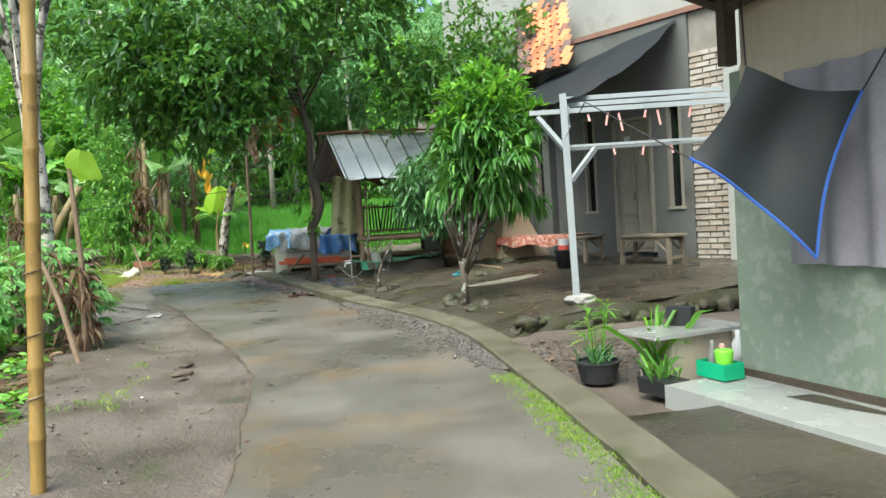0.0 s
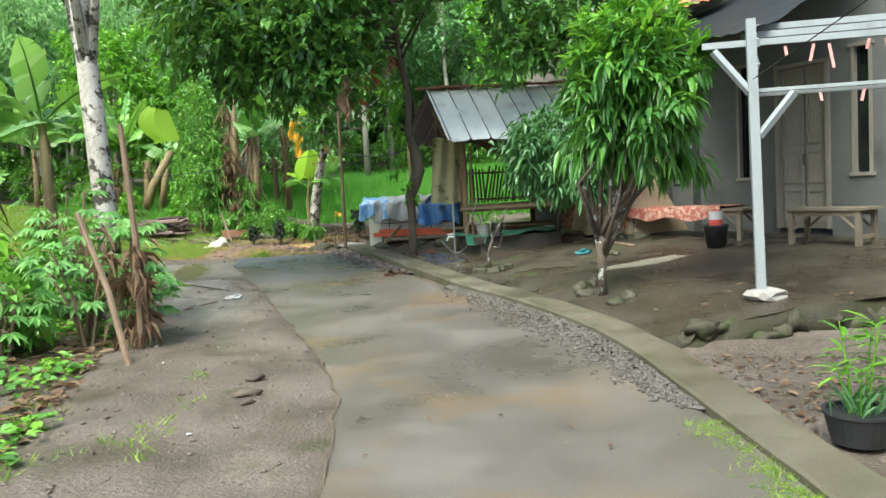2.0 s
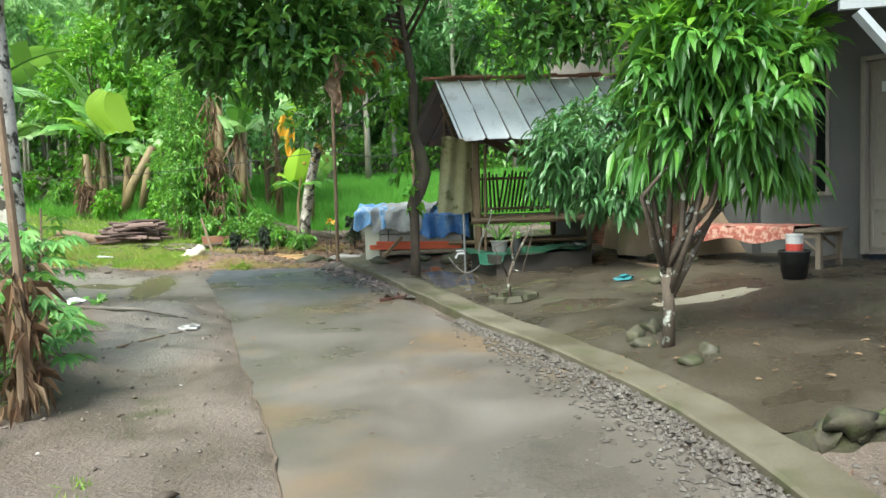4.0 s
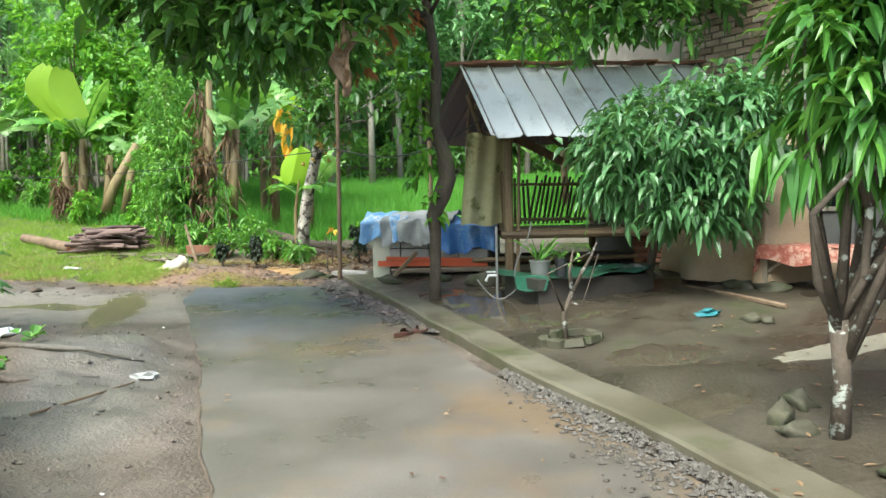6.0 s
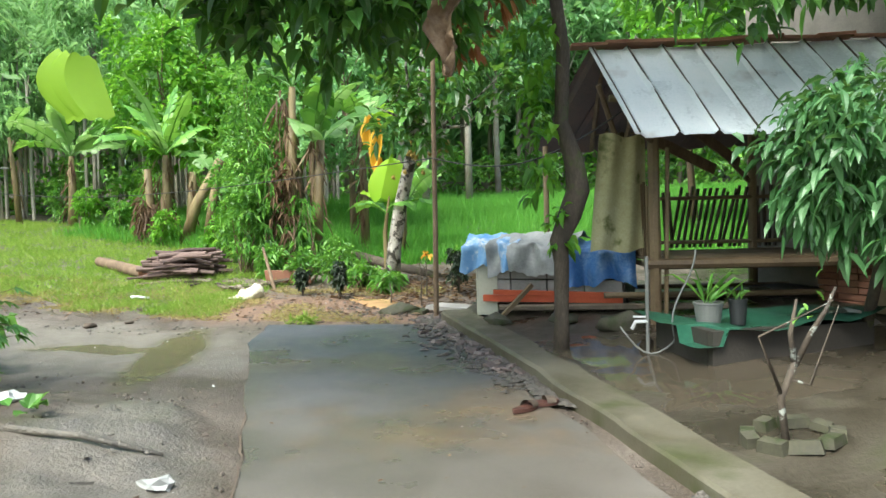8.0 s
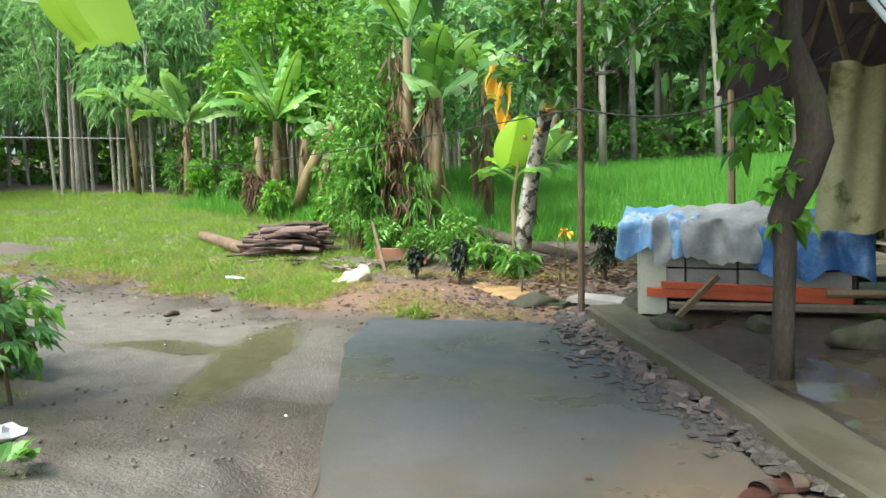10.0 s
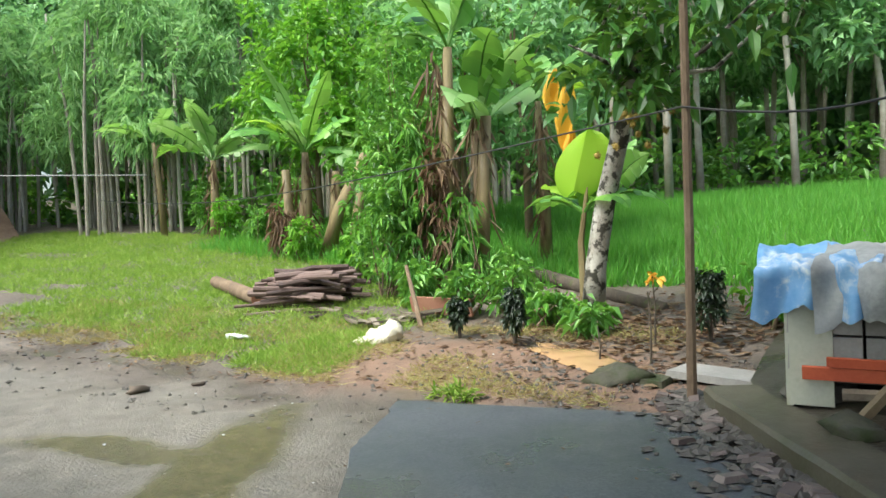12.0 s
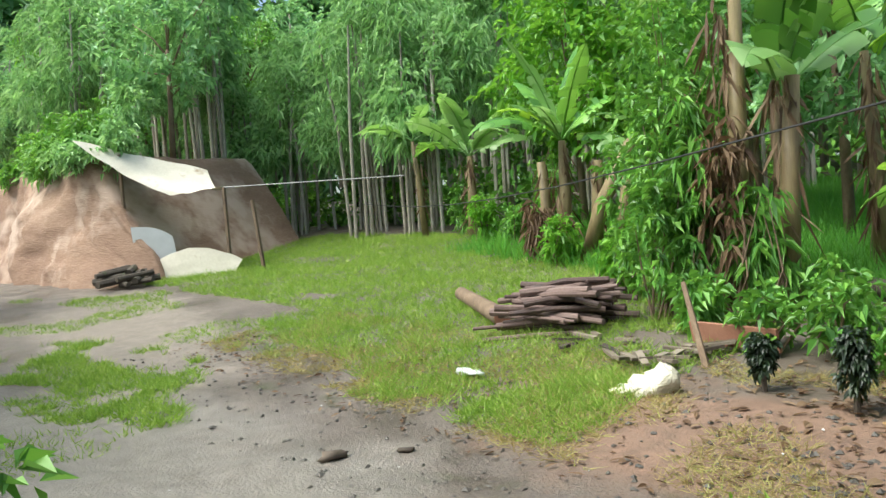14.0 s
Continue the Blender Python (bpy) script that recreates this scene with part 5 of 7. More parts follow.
# ---- ground cover ----
def scatter(n, seed, inside):
    r = np.random.RandomState(seed)
    out = []
    while len(out) < n:
        p = inside(r)
        if p is not None:
            out.append(p)
    return np.array(out), r


def grass(name, label, n, seed, inside, mat, L, W, droop=0.25, tilt=0.45, tuft=5):
    pts, r = scatter(n, seed, inside)
    pts = np.repeat(pts, tuft, 0)
    k = len(pts)
    pts = pts + np.stack([r.normal(0, 0.03, k), r.normal(0, 0.03, k), np.zeros(k)], 1)
    D = np.stack([r.normal(0, tilt, k), r.normal(0, tilt, k), np.ones(k)], 1)
    N = np.stack([r.normal(0, 1, k), r.normal(0, 1, k), np.zeros(k)], 1) + 0.01
    s = r.uniform(0.5, 1.3, k)
    mesh = Mesh()
    mesh.leaves(pts, D, N, L * s, W, "blade", droop)
    return whole(name, mesh, mat, label, "grass", "stuff")


def patch(x0, x1, y0, y1, test=None, nz=0.0, sc=0.6, off=0):
    def f(r):
        x, y = r.uniform(x0, x1), r.uniform(y0, y1)
        if nz is not None and noise.noise(Vector((x * sc, y * sc, off))) < nz:
            return None
        if test and not test(x, y):
            return None
        return (x, y, land_z(x, y) - 0.01)
    return f


def meadow(x, y):
    edge = 18.6 + 0.12 * (-x - 8) - 0.9 * noise.noise(Vector((x * 0.5, y * 0.5, 8)))
    return y > edge and y - 20 < 0.55 * (-x - 5) + 3 and x < -7.4 and not (x < -13.5 and y < 20.2)


grass("meadow_grass", "soft bright green grass of the clearing", 22000, 51, patch(-24, -7, 18, 27, meadow, -0.6), "grass", 0.2, 0.011, 0.35, 0.6, 6)
grass("dry_grass", "straw-coloured flattened grass by the lane end", 8000, 52, patch(-13, -4.6, 17.9, 20.3, lambda x, y: y > 17.9 + 0.05 * (-x - 4) and math.hypot(x + 5.2, y - 19.1) > 0.8, -0.16, 1.0), "grass_straw", 0.13, 0.007, 0.3, 1.5, 6)
grass("rice_field", "dense bright green rice field", 26000, 53, patch(-16, 12, 22.4, 40, lambda x, y: y > 22.6 + 0.25 * max(0, -x - 7) and y < 35.5 + 0.28 * (x + 13), None), "rice", 0.5, 0.022, 0.3, 0.3, 7)
grass("verge_grass", "short bright grass between lane and kerb", 420, 54, lambda r: (lambda y: (kerb_x(y) - 0.17 - abs(r.normal(0, 0.08)), y, ground_z(0, y) + 0.01))(r.uniform(5.0, 8.1)), "grass", 0.05, 0.006, 0.3, 0.8, 8)
grass("weeds", "low weeds along the left verge", 2200, 55, patch(-9, -1.8, 4, 15, lambda x, y: x < left_edge_x(y) - 0.9 - 0.25 * max(0, y - 9), 0.05, 1.1), "grass", 0.09, 0.01, 0.3, 0.7, 6)
grass("weeds", "low weeds on the muddy tracks of the clearing", 1500, 56, patch(-22, -6.5, 15, 20, None, 0.25, 0.45, 5), "grass", 0.12, 0.01, 0.3, 0.6, 6)


grass("grass_island", "rank grass between the wheel tracks", 1500, 67, patch(-15.0, -9.6, 15.4, 18.4, lambda x, y: math.hypot((x + 12.3) / 2.3, (y - 16.9) / 0.62) + 1.1 * noise.noise(Vector((x * 1.7, y * 1.7, 4))) + 0.5 * noise.noise(Vector((x * 5, y * 5, 2))) < 0.85, None), "grass", 0.16, 0.011, 0.35, 0.6, 7)
grass("grass_island", "grass creeping out onto the bare soil", 1300, 68, patch(-9.6, -7.2, 18.2, 19.6, lambda x, y: True, 0.02, 1.1, 9), "grass", 0.13, 0.01, 0.35, 0.7, 7)


def shrub(name, label, at, blobs, leaf, seed, per=9, size=0.12, L=0.14, W=0.07, stems=6, kind="diamond", droop=0.4, down=0.15, group="", category="shrub"):
    r = np.random.RandomState(seed)
    t = thing(name, label, category, at, 0, group)
    s_ = Mesh()
    for k in range(stems):
        b = blobs[k % len(blobs)]
        tip = np.array(b[:3]) + unit(r) * np.array(b[3:6]) * 0.6
        limbs(s_, (r.normal(0, 0.06), r.normal(0, 0.06), -0.03), [tip], 0.018, r, 0.5, 5)
    part("branch", s_, "bark_brown", t)
    c = Mesh()
    foliage(c, r, blobs, per, size, L, W, kind, droop, 0.3, down)
    part("foliage", c, leaf, t)
    return t


rsh = random.Random(77)
k = 0
for (x, y, h, n, leaf) in ((-4.7, 9.9, 0.5, 30, "leaf_mid"), (-5.4, 10.6, 0.7, 40, "leaf_bright"), (-4.9, 11.3, 0.6, 30, "leaf_mid"), (-5.9, 9.4, 0.5, 40, "leaf_bright"), (-6.6, 10.2, 0.7, 44, "leaf_mid"), (-5.9, 12.1, 0.6, 30, "leaf_bright"), (-7.6, 14.9, 0.5, 30, "leaf_mid"), (-8.6, 11.6, 1.2, 60, "leaf_bright"), (-9.4, 13.2, 1.5, 70, "leaf_mid"), (-10.6, 14.4, 1.4, 70, "leaf_mid"), (-8.6, 9.4, 1.0, 50, "leaf_mid"), (-7.6, 8.2, 0.8, 50, "leaf_bright")):
    k += 1
    shrub("shrub", "leafy green roadside shrub among weeds", g3(x, y), [(0, 0, h * 0.75, 0.15 + 0.42 * h, 0.15 + 0.42 * h, h * 0.55, n), (rsh.uniform(-0.3, 0.3), rsh.uniform(-0.3, 0.3), h * 1.1, 0.25 + 0.2 * h, 0.25 + 0.2 * h, h * 0.4, n // 2)], leaf, 100 + k, per=9, size=0.16, L=0.17, W=0.085, group="roadside shrubs")


def cassava(at, h, whorls, seed, label, leaf="leaf_cassava", spread=0.35):
    """Thin stems with long stalks that end in fans of narrow leaflets."""
    r = np.random.RandomState(seed)
    t = thing("cassava_plant", label, "cassava", at, 0, "cassava plants")
    st, lf = Mesh(), Mesh()
    P, D, N, Ls = [], [], [], []
    for _ in range(max(2, whorls // 9)):
        a, ln = r.uniform(0, 6.28), h * r.uniform(0.7, 1.0)
        tip = np.array((math.cos(a) * spread * r.random(), math.sin(a) * spread * r.random(), ln))
        st.tube([(r.normal(0, 0.05), r.normal(0, 0.05), -0.03), tip * 0.55 + np.array((0.03, 0.02, 0)), tip], [0.016, 0.012, 0.008], 6)
        for q in range(9):
            b = r.uniform(0, 6.28)
            base = tip * r.uniform(0.45, 1.0)
            e = base + np.array((math.cos(b), math.sin(b), r.uniform(-0.1, 0.7))) * r.uniform(0.14, 0.3)
            st.tube([base, (base + e) / 2 + np.array((0, 0, 0.03)), e], 0.003, 3, False)
            out = np.array((math.cos(b), math.sin(b), -0.35))
            side = np.array((-math.sin(b), math.cos(b), 0))
            for g in range(6):
                w = (g - 2.5) * 0.5
                P.append(e)
                D.append(out * math.cos(w) + side * math.sin(w))
                N.append(np.array((0, 0, 1.0)) + out * 0.4)
                Ls.append(r.uniform(0.12, 0.19) * (1 - 0.06 * abs(g - 2.5)))
    lf.leaves(P, D, N, np.array(Ls), 0.042, "long", 0.22)
    part("stem", st, "bark_brown", t)
    part("foliage", lf, leaf, t)
    return t


for q, (x, y, h, w) in enumerate(((-3.95, 10.0, 1.0, 36), (-3.65, 10.2, 0.7, 27), (-4.25, 10.4, 1.25, 45), (-3.75, 10.5, 0.8, 27), (-4.4, 9.5, 0.7, 36), (-4.9, 9.2, 0.6, 36), (-4.25, 11.05, 1.3, 36), (-4.7, 10.9, 1.5, 45), (-5.3, 11.4, 1.5, 45), (-6.4, 11.2, 1.4, 36), (-6.75, 14.35, 0.9, 18), (-6.95, 14.1, 0.8, 18), (-5.2, 8.4, 0.4, 27))):
    cassava(g3(x, y), h, w, 700 + q, "cassava plant with fans of narrow green leaflets")


def ground_leaves(name, label, n, seed, inside, mat, L, W, up=0.5):
    """Broad-leaved weeds lying close to the soil, in clusters."""
    pts, r = scatter(n, seed, inside)
    pts = np.repeat(pts, 7, 0)
    q = len(pts)
    pts = pts + np.stack([r.normal(0, 0.07, q), r.normal(0, 0.07, q), r.uniform(0.01, 0.11, q)], 1)
    a = r.uniform(0, 6.28, q)
    D = np.stack([np.cos(a), np.sin(a), r.uniform(-0.1, up, q)], 1)
    N = np.stack([r.normal(0, 0.4, q), r.normal(0, 0.4, q), np.ones(q)], 1)
    mesh = Mesh()
    mesh.leaves(pts, D, N, L * r.uniform(0.5, 1.3, q), W * r.uniform(0.6, 1.2, q), "long", 0.15)
    return whole(name, mesh, mat, label, "weeds", "stuff")


def bed(x, y):
    return x < -1.95 - 0.45 * max(0, y - 6) + 0.25 * noise.noise(Vector((x, y, 3)))


ground_leaves("broad_weeds", "low broad-leaved weeds over the litter of the verge", 520, 57, patch(-9, -1.7, 4.2, 11, bed, 0.02, 0.9, 12), "leaf_mid", 0.1, 0.06)
ground_leaves("broad_weeds", "bright young weeds in the verge litter", 260, 58, patch(-8, -1.7, 4.2, 10, bed, 0.1, 1.3, 31), "leaf_bright", 0.08, 0.05)
ground_leaves("broad_weeds", "creeping weeds below the banana plants", 500, 59, patch(-12, -5, 8, 15, lambda x, y: bed(x, y) and not (-8.2 < x and y > 14), -0.15, 0.7, 14), "leaf_mid", 0.14, 0.08, 0.9)

# ---- far woods ----
woods = []
for v in range(4):
    hgt = 9 + v
    t = tree("forest_tree", "tall slender pale-trunked tree of the plantation", [(0, 0, -0.3), (0.05, 0.03, 2.2), (0.15 * (v - 1.5), 0.1, 4.5), (0.2, 0.1, hgt * 0.8)], [0.13, 0.11, 0.09, 0.05],
             [(0.0, 0, hgt * 0.72, 1.9, 1.9, 2.2, 60), (0.7, 0.4, hgt * 0.55, 1.3, 1.3, 1.2, 26), (-0.8, -0.3, hgt * 0.5, 1.2, 1.2, 1.0, 22)], "leaf_far_haze", "bark_rubber", per=16, size=0.55, L=0.42, W=0.2, kind="diamond", seed=60 + v, twigs=9, group="plantation trees")
    woods.append(t)
rw = random.Random(5)
spots = []
for j in range(6):
    for i in range(19):
        x = -36 + i * 2.75 + rw.uniform(-0.9, 0.9)
        y = 38.5 + 0.28 * (x + 13) * (1 if x > -14 else 0) + j * 3.0 + rw.uniform(-1, 1)
        spots.append((x, y))
spots += [(-9.2, 33.5), (-7.9, 34.2), (-10.6, 35.0)]
for i, (x, y) in enumerate(spots):
    m4 = pose(x, y, ground_z(x, y), 0, 0, rw.uniform(0, 360))
    if i < 4:
        woods[i].matrix_world = m4
    else:
        copy_thing(woods[i % 4], m4)


def bamboo(seed, h=5.5):
    r = np.random.RandomState(seed)
    t = thing("bamboo_clump", "thicket of bamboo and saplings with feathery leaves", "bamboo", (0, 0, 0), 0, "bamboo thickets")
    for k in range(9):
        s_ = Mesh()
        a = r.uniform(0, 6.28)
        b = np.array((r.normal(0, 0.5), r.normal(0, 0.4), -0.2))
        lean = r.uniform(0.1, 0.6)
        s_.tube([b, b + np.array((lean * math.cos(a) * 0.3, lean * math.sin(a) * 0.3, h * 0.5)), b + np.array((lean * math.cos(a), lean * math.sin(a), h * r.uniform(0.8, 1.05)))], [0.055, 0.05, 0.02], 7)
        part("culm", s_, "bark_rubber", t)
    c = Mesh()
    foliage(c, r, [(0, 0, h * 0.75, 1.5, 1.4, h * 0.36, 120), (0.4, -0.9, h * 0.5, 1.2, 0.9, h * 0.16, 36), (-0.5, 0, h * 1.05, 1.2, 1.2, 0.9, 40)], 22, 0.4, 0.3, 0.055, "diamond", 0.5, 0.3, 0.35)
    part("foliage", c, "leaf_bamboo_haze", t)
    return t


bam = [bamboo(81), bamboo(82, 6.3), bamboo(83, 5.0)]
bspots = [(-20.0, 27.6), (-21.8, 27.0), (-23.6, 28.2), (-25.8, 27.2), (-18.4, 29.2), (-22.5, 30.0), (-26.0, 30.5), (-16.4, 30.2), (-28.5, 26.0), (-31.0, 24.5), (-29.5, 29.0), (-14.6, 31.0), (-33.5, 27.0), (-24.0, 33.0), (-19.0, 33.0), (-37.0, 23.5), (-35.0, 30.0), (-40.5, 26.0), (-13.0, 33.5), (-31.5, 33.5), (-44.0, 22.5), (-26.5, 24.2), (-33.0, 21.8), (-28.6, 21.6)]
for i, (x, y) in enumerate(bspots):
    lift = 2.6 if y < 25 and x < -23 else 0
    m4 = pose(x, y, ground_z(x, y) + lift, 0, 0, rw.uniform(0, 360))
    if i < 3:
        bam[i].matrix_world = m4
    else:
        copy_thing(bam[i % 3], m4)
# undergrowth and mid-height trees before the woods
ut = [tree("understorey_tree", "leafy understorey tree with a light green crown", [(0, 0, -0.2), (0.1, 0, 1.5), (0.0, 0.1, 3.0)], [0.09, 0.07, 0.05], [(0, 0, 3.2, 1.7, 1.7, 1.5, 80), (0.5, 0.3, 4.6, 1.3, 1.3, 1.0, 40), (-0.6, 0, 2.2, 1.2, 1.2, 0.8, 36)], lf, "bark_brown", per=18, size=0.4, L=0.26, W=0.12, kind="diamond", seed=90 + q, twigs=10, group="understorey trees") for q, lf in enumerate(("leaf_mid", "leaf_bright", "leaf_far_haze"))]
uspots = [(-10.6, 27.0), (-14.6, 27.6), (-8.8, 26.6), (-13.5, 13.0), (-13.0, 9.0), (-17.0, 11.5), (-14.5, 6.0), (-21.0, 14.5), (-19.0, 10.5), (-22.0, 9.0), (-14.0, 29.0), (-11.6, 29.5), (-18.0, 9.0), (-10.0, 5.0), (3.0, 24.0), (6.5, 22.5), (-1.0, 26.5), (9.5, 26.0)]
for i, (x, y) in enumerate(uspots):
    m4 = pose(x, y, ground_z(x, y), 0, 0, rw.uniform(0, 360))
    if i < 3:
        ut[i].matrix_world = m4
    else:
        copy_thing(ut[i % 3], m4)
for (x, y) in [(-25 - 3.1 * i + rw.uniform(-0.8, 0.8), 22.5 + (i % 3) * 2.6 + rw.uniform(-0.6, 0.6)) for i in range(9)] + [(-27 - 5 * i, 30 + (i % 2) * 3) for i in range(4)]:
    copy_thing(ut[rw.randrange(3)], pose(x, y, ground_z(x, y) + (2.6 if y < 29 else 0.5), 0, 0, rw.uniform(0, 360)))
for i in range(26):
    x, y = -46 + i * 2.3 + rw.uniform(-0.8, 0.8), 55 + rw.uniform(-3, 3)
    copy_thing(woods[i % 4], pose(x, y, ground_z(x, y) + 1.5, 0, 0, rw.uniform(0, 360)))
ug = Mesh()
ru = np.random.RandomState(16)
foliage(ug, ru, [(-48 + 2.2 * i, 36.5 + ru.uniform(-1, 1) + (0.28 * (2.2 * i - 35) if 2.2 * i > 34 else 0) + 2.2, 2.6 + ru.uniform(-0.2, 0.3), 1.7, 1.2, 1.5 + ru.uniform(0, 0.8), 46) for i in range(29)] + [(-46 + 2.0 * i, 29.5 + ru.uniform(-1, 1), 1.9 + ru.uniform(0, 0.5), 1.5, 1.2, 1.3 + ru.uniform(0, 0.8), 40) for i in range(15)], 14, 0.5, 0.36, 0.18, "diamond", 0.3, 0.2)
whole("undergrowth", ug, "leaf_mid", "dark tangled undergrowth at the foot of the woods", "undergrowth", "stuff")
for i in range(34):
    a = radians(92 + i * 3.1)
    rad = 44 + (i % 3) * 5 + rw.uniform(-1, 1)
    x, y = -4 + rad * math.cos(a), 15 + rad * math.sin(a)
    copy_thing(woods[i % 4], pose(x, y, ground_z(x, y) + 1.0 + (i % 3) * 1.2, 0, 0, rw.uniform(0, 360)))
far = Mesh()
rf = np.random.RandomState(6)
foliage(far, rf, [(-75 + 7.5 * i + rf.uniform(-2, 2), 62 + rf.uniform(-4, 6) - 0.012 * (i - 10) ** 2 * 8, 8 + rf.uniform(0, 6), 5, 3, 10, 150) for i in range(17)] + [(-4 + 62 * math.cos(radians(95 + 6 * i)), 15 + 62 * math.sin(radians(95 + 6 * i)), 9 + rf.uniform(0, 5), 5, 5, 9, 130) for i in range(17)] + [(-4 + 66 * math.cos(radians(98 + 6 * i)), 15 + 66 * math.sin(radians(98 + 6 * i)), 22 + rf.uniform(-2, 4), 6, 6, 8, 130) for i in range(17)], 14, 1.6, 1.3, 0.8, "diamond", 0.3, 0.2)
whole("far_woods", far, "leaf_far_haze", "distant dense green woods", "woods", "stuff")


# ---- sheets of water and wet ground ----
def sheet(name, label, c, rx, ry, turn, zf, lift, mat, seed, category="puddle", ragged=0.35, fall=0.0):
    mesh = Mesh()
    n, rings = 56, 8
    ca, sa = math.cos(radians(turn)), math.sin(radians(turn))
    v = [(c[0], c[1], zf(*c) + lift)]
    for j in range(1, rings + 1):
        for k in range(n):
            a = 2 * math.pi * k / n
            rr = (j / rings) * (1 + ragged * noise.noise(Vector((math.cos(a) * 2.2, math.sin(a) * 2.2, seed))) + 0.4 * ragged * noise.noise(Vector((math.cos(a) * 7, math.sin(a) * 7, seed))))
            x, y = rx * rr * math.cos(a), ry * rr * math.sin(a)
            x, y = c[0] + x * ca - y * sa, c[1] + x * sa + y * ca
            v.append((x, y, zf(x, y) + lift - fall * max(0, j / rings - 0.55) ** 2))
    f = [(0, 1 + k, 1 + (k + 1) % n) for k in range(n)]
    for j in range(rings - 1):
        for k in range(n):
            f.append((1 + j * n + k, 1 + (j + 1) * n + k, 1 + (j + 1) * n + (k + 1) % n, 1 + j * n + (k + 1) % n))
    mesh.add(v, f)
    return whole(name, mesh, mat, label, category, "structure", True)


sheet("puddle", "orange muddy puddle by the lane end", (-5.15, 19.1), 0.85, 0.2, -38, land_z, 0.03, "orange_puddle", 9, ragged=0.25, fall=0.1)
for (x, y, rx, ry, a, sd, lb) in ((-0.22, 13.4, 0.42, 0.3, 0, 11, "rain puddle in the yard"), (-0.9, 15.0, 0.7, 0.4, 25, 12, "rain puddle by the basin"), (-1.5, 15.6, 1.2, 0.55, 125, 13, "wide dark puddle below the bin and basin"), (-0.15, 12.3, 0.3, 0.16, 10, 14, "long puddle across the yard")):
    sheet("puddle", lb, (x, y), rx, ry, a, yard_z, 0.005, "puddle", sd, fall=0.03)
surf("pale_mortar", [(0.3, (0.2, 0.18, 0.13)), (0.7, (0.3, 0.275, 0.21))], 2, 40, (0.4, 0.8), 0.4)
sheet("mortar_path", "pale mortar strip across the yard", (0.98, 13.38), 0.75, 0.2, 33, lambda x, y: yard_z(x, y), 0.012, "pale_mortar", 15, "path", 0.3, 0.2)

# jagged joint along the lane's edge
jm = Mesh()
ys = np.arange(5.5, 14.3, 0.06)
jv = []
for y in ys:
    x = left_edge_x(y) + 0.05 * noise.noise(Vector((1, y * 2.5, 7))) + 0.02 * noise.noise(Vector((1, y * 9, 7)))
    wv = 0.006 + 0.02 * abs(noise.noise(Vector((4, y * 3, 2))))
    jv += [(x - 0.012 - wv, y, ground_z(x, y) + 0.022), (x - 0.008, y, ground_z(x, y) + 0.024)]
jm.add(jv, [(2 * i, 2 * i + 1, 2 * i + 3, 2 * i + 2) for i in range(len(ys) - 1)])
whole("lane_joint", jm, "dark_wood", "dark jagged joint along the lane edge", "joint", "structure")


# ---- gravel, clods, litter ----
def pebbles(name, label, n, seed, spot, size, mat, flat=0.5):
    r = np.random.RandomState(seed)
    base = np.array([(1, 0, 0), (0, 1, 0), (-1, 0, 0), (0, -1, 0), (0, 0, 1), (0, 0, -1)], float)
    fc = [(0, 1, 4), (1, 2, 4), (2, 3, 4), (3, 0, 4), (1, 0, 5), (2, 1, 5), (3, 2, 5), (0, 3, 5)]
    mesh = Mesh()
    for _ in range(n):
        x, y, z = spot(r)
        s = size * r.uniform(0.4, 1.5)
        a = r.uniform(0, 6.28)
        v = base * (1 + r.normal(0, 0.25, (6, 1))) * np.array((s, s * r.uniform(0.5, 1), s * flat))
        c_, s_ = math.cos(a), math.sin(a)
        v = v @ np.array(((c_, s_, 0), (-s_, c_, 0), (0, 0, 1)))
        mesh.add(v + np.array((x, y, z + s * flat * 0.3)), fc)
    return whole(name, mesh, mat, label, "gravel", "stuff")


surf("gravel", [(0.2, (0.027, 0.023, 0.019)), (0.5, (0.068, 0.060, 0.050)), (0.8, (0.170, 0.156, 0.136))], 22, 60, (0.4, 0.8), 0.4)


def along_kerb(y0, y1, w):
    def f(r):
        y = r.uniform(y0, y1)
        k = math.sin(min(1, max(0, (y - y0) / (y1 - y0))) * math.pi) ** 0.5
        return (kerb_x(y) - 0.17 - abs(r.normal(0, w * k)), y, ground_z(0, y) + 0.015)
    return f


pebbles("gravel", "loose dark gravel and rubble along the kerb", 3600, 61, along_kerb(8.3, 13.4, 0.22), 0.018, "gravel")
pebbles("gravel", "loose rubble by the end of the kerb", 1100, 62, along_kerb(14.8, 18.4, 0.26), 0.04, "gravel", 0.3)
pebbles("gravel", "rubble and litter at the lane end", 700, 63, lambda r: (lambda x, y: (x, y, land_z(x, y)))(-4.6 + r.normal(0, 0.7), 18.7 + r.normal(0, 0.4)), 0.022, "gravel")
pebbles("clods", "scattered clods of earth on the verge", 1500, 64, lambda r: (lambda x, y: (x, y, land_z(x, y)))(r.uniform(-6.5, -1.0) - 0.2, r.uniform(4.5, 15)), 0.018, "mud", 0.6)
pebbles("clods", "scattered clods and chips in the clearing", 900, 65, lambda r: (lambda x, y: (x, y, land_z(x, y)))(r.uniform(-13, -4.5), r.uniform(16.8, 20.2)), 0.022, "gravel", 0.5)
pebbles("pale_chips", "small white chips of litter", 110, 66, lambda r: (lambda x, y: (x, y, land_z(x, y) + 0.01))(r.uniform(-12, -1.5), r.uniform(6, 20)), 0.014, "white_plastic", 0.4)


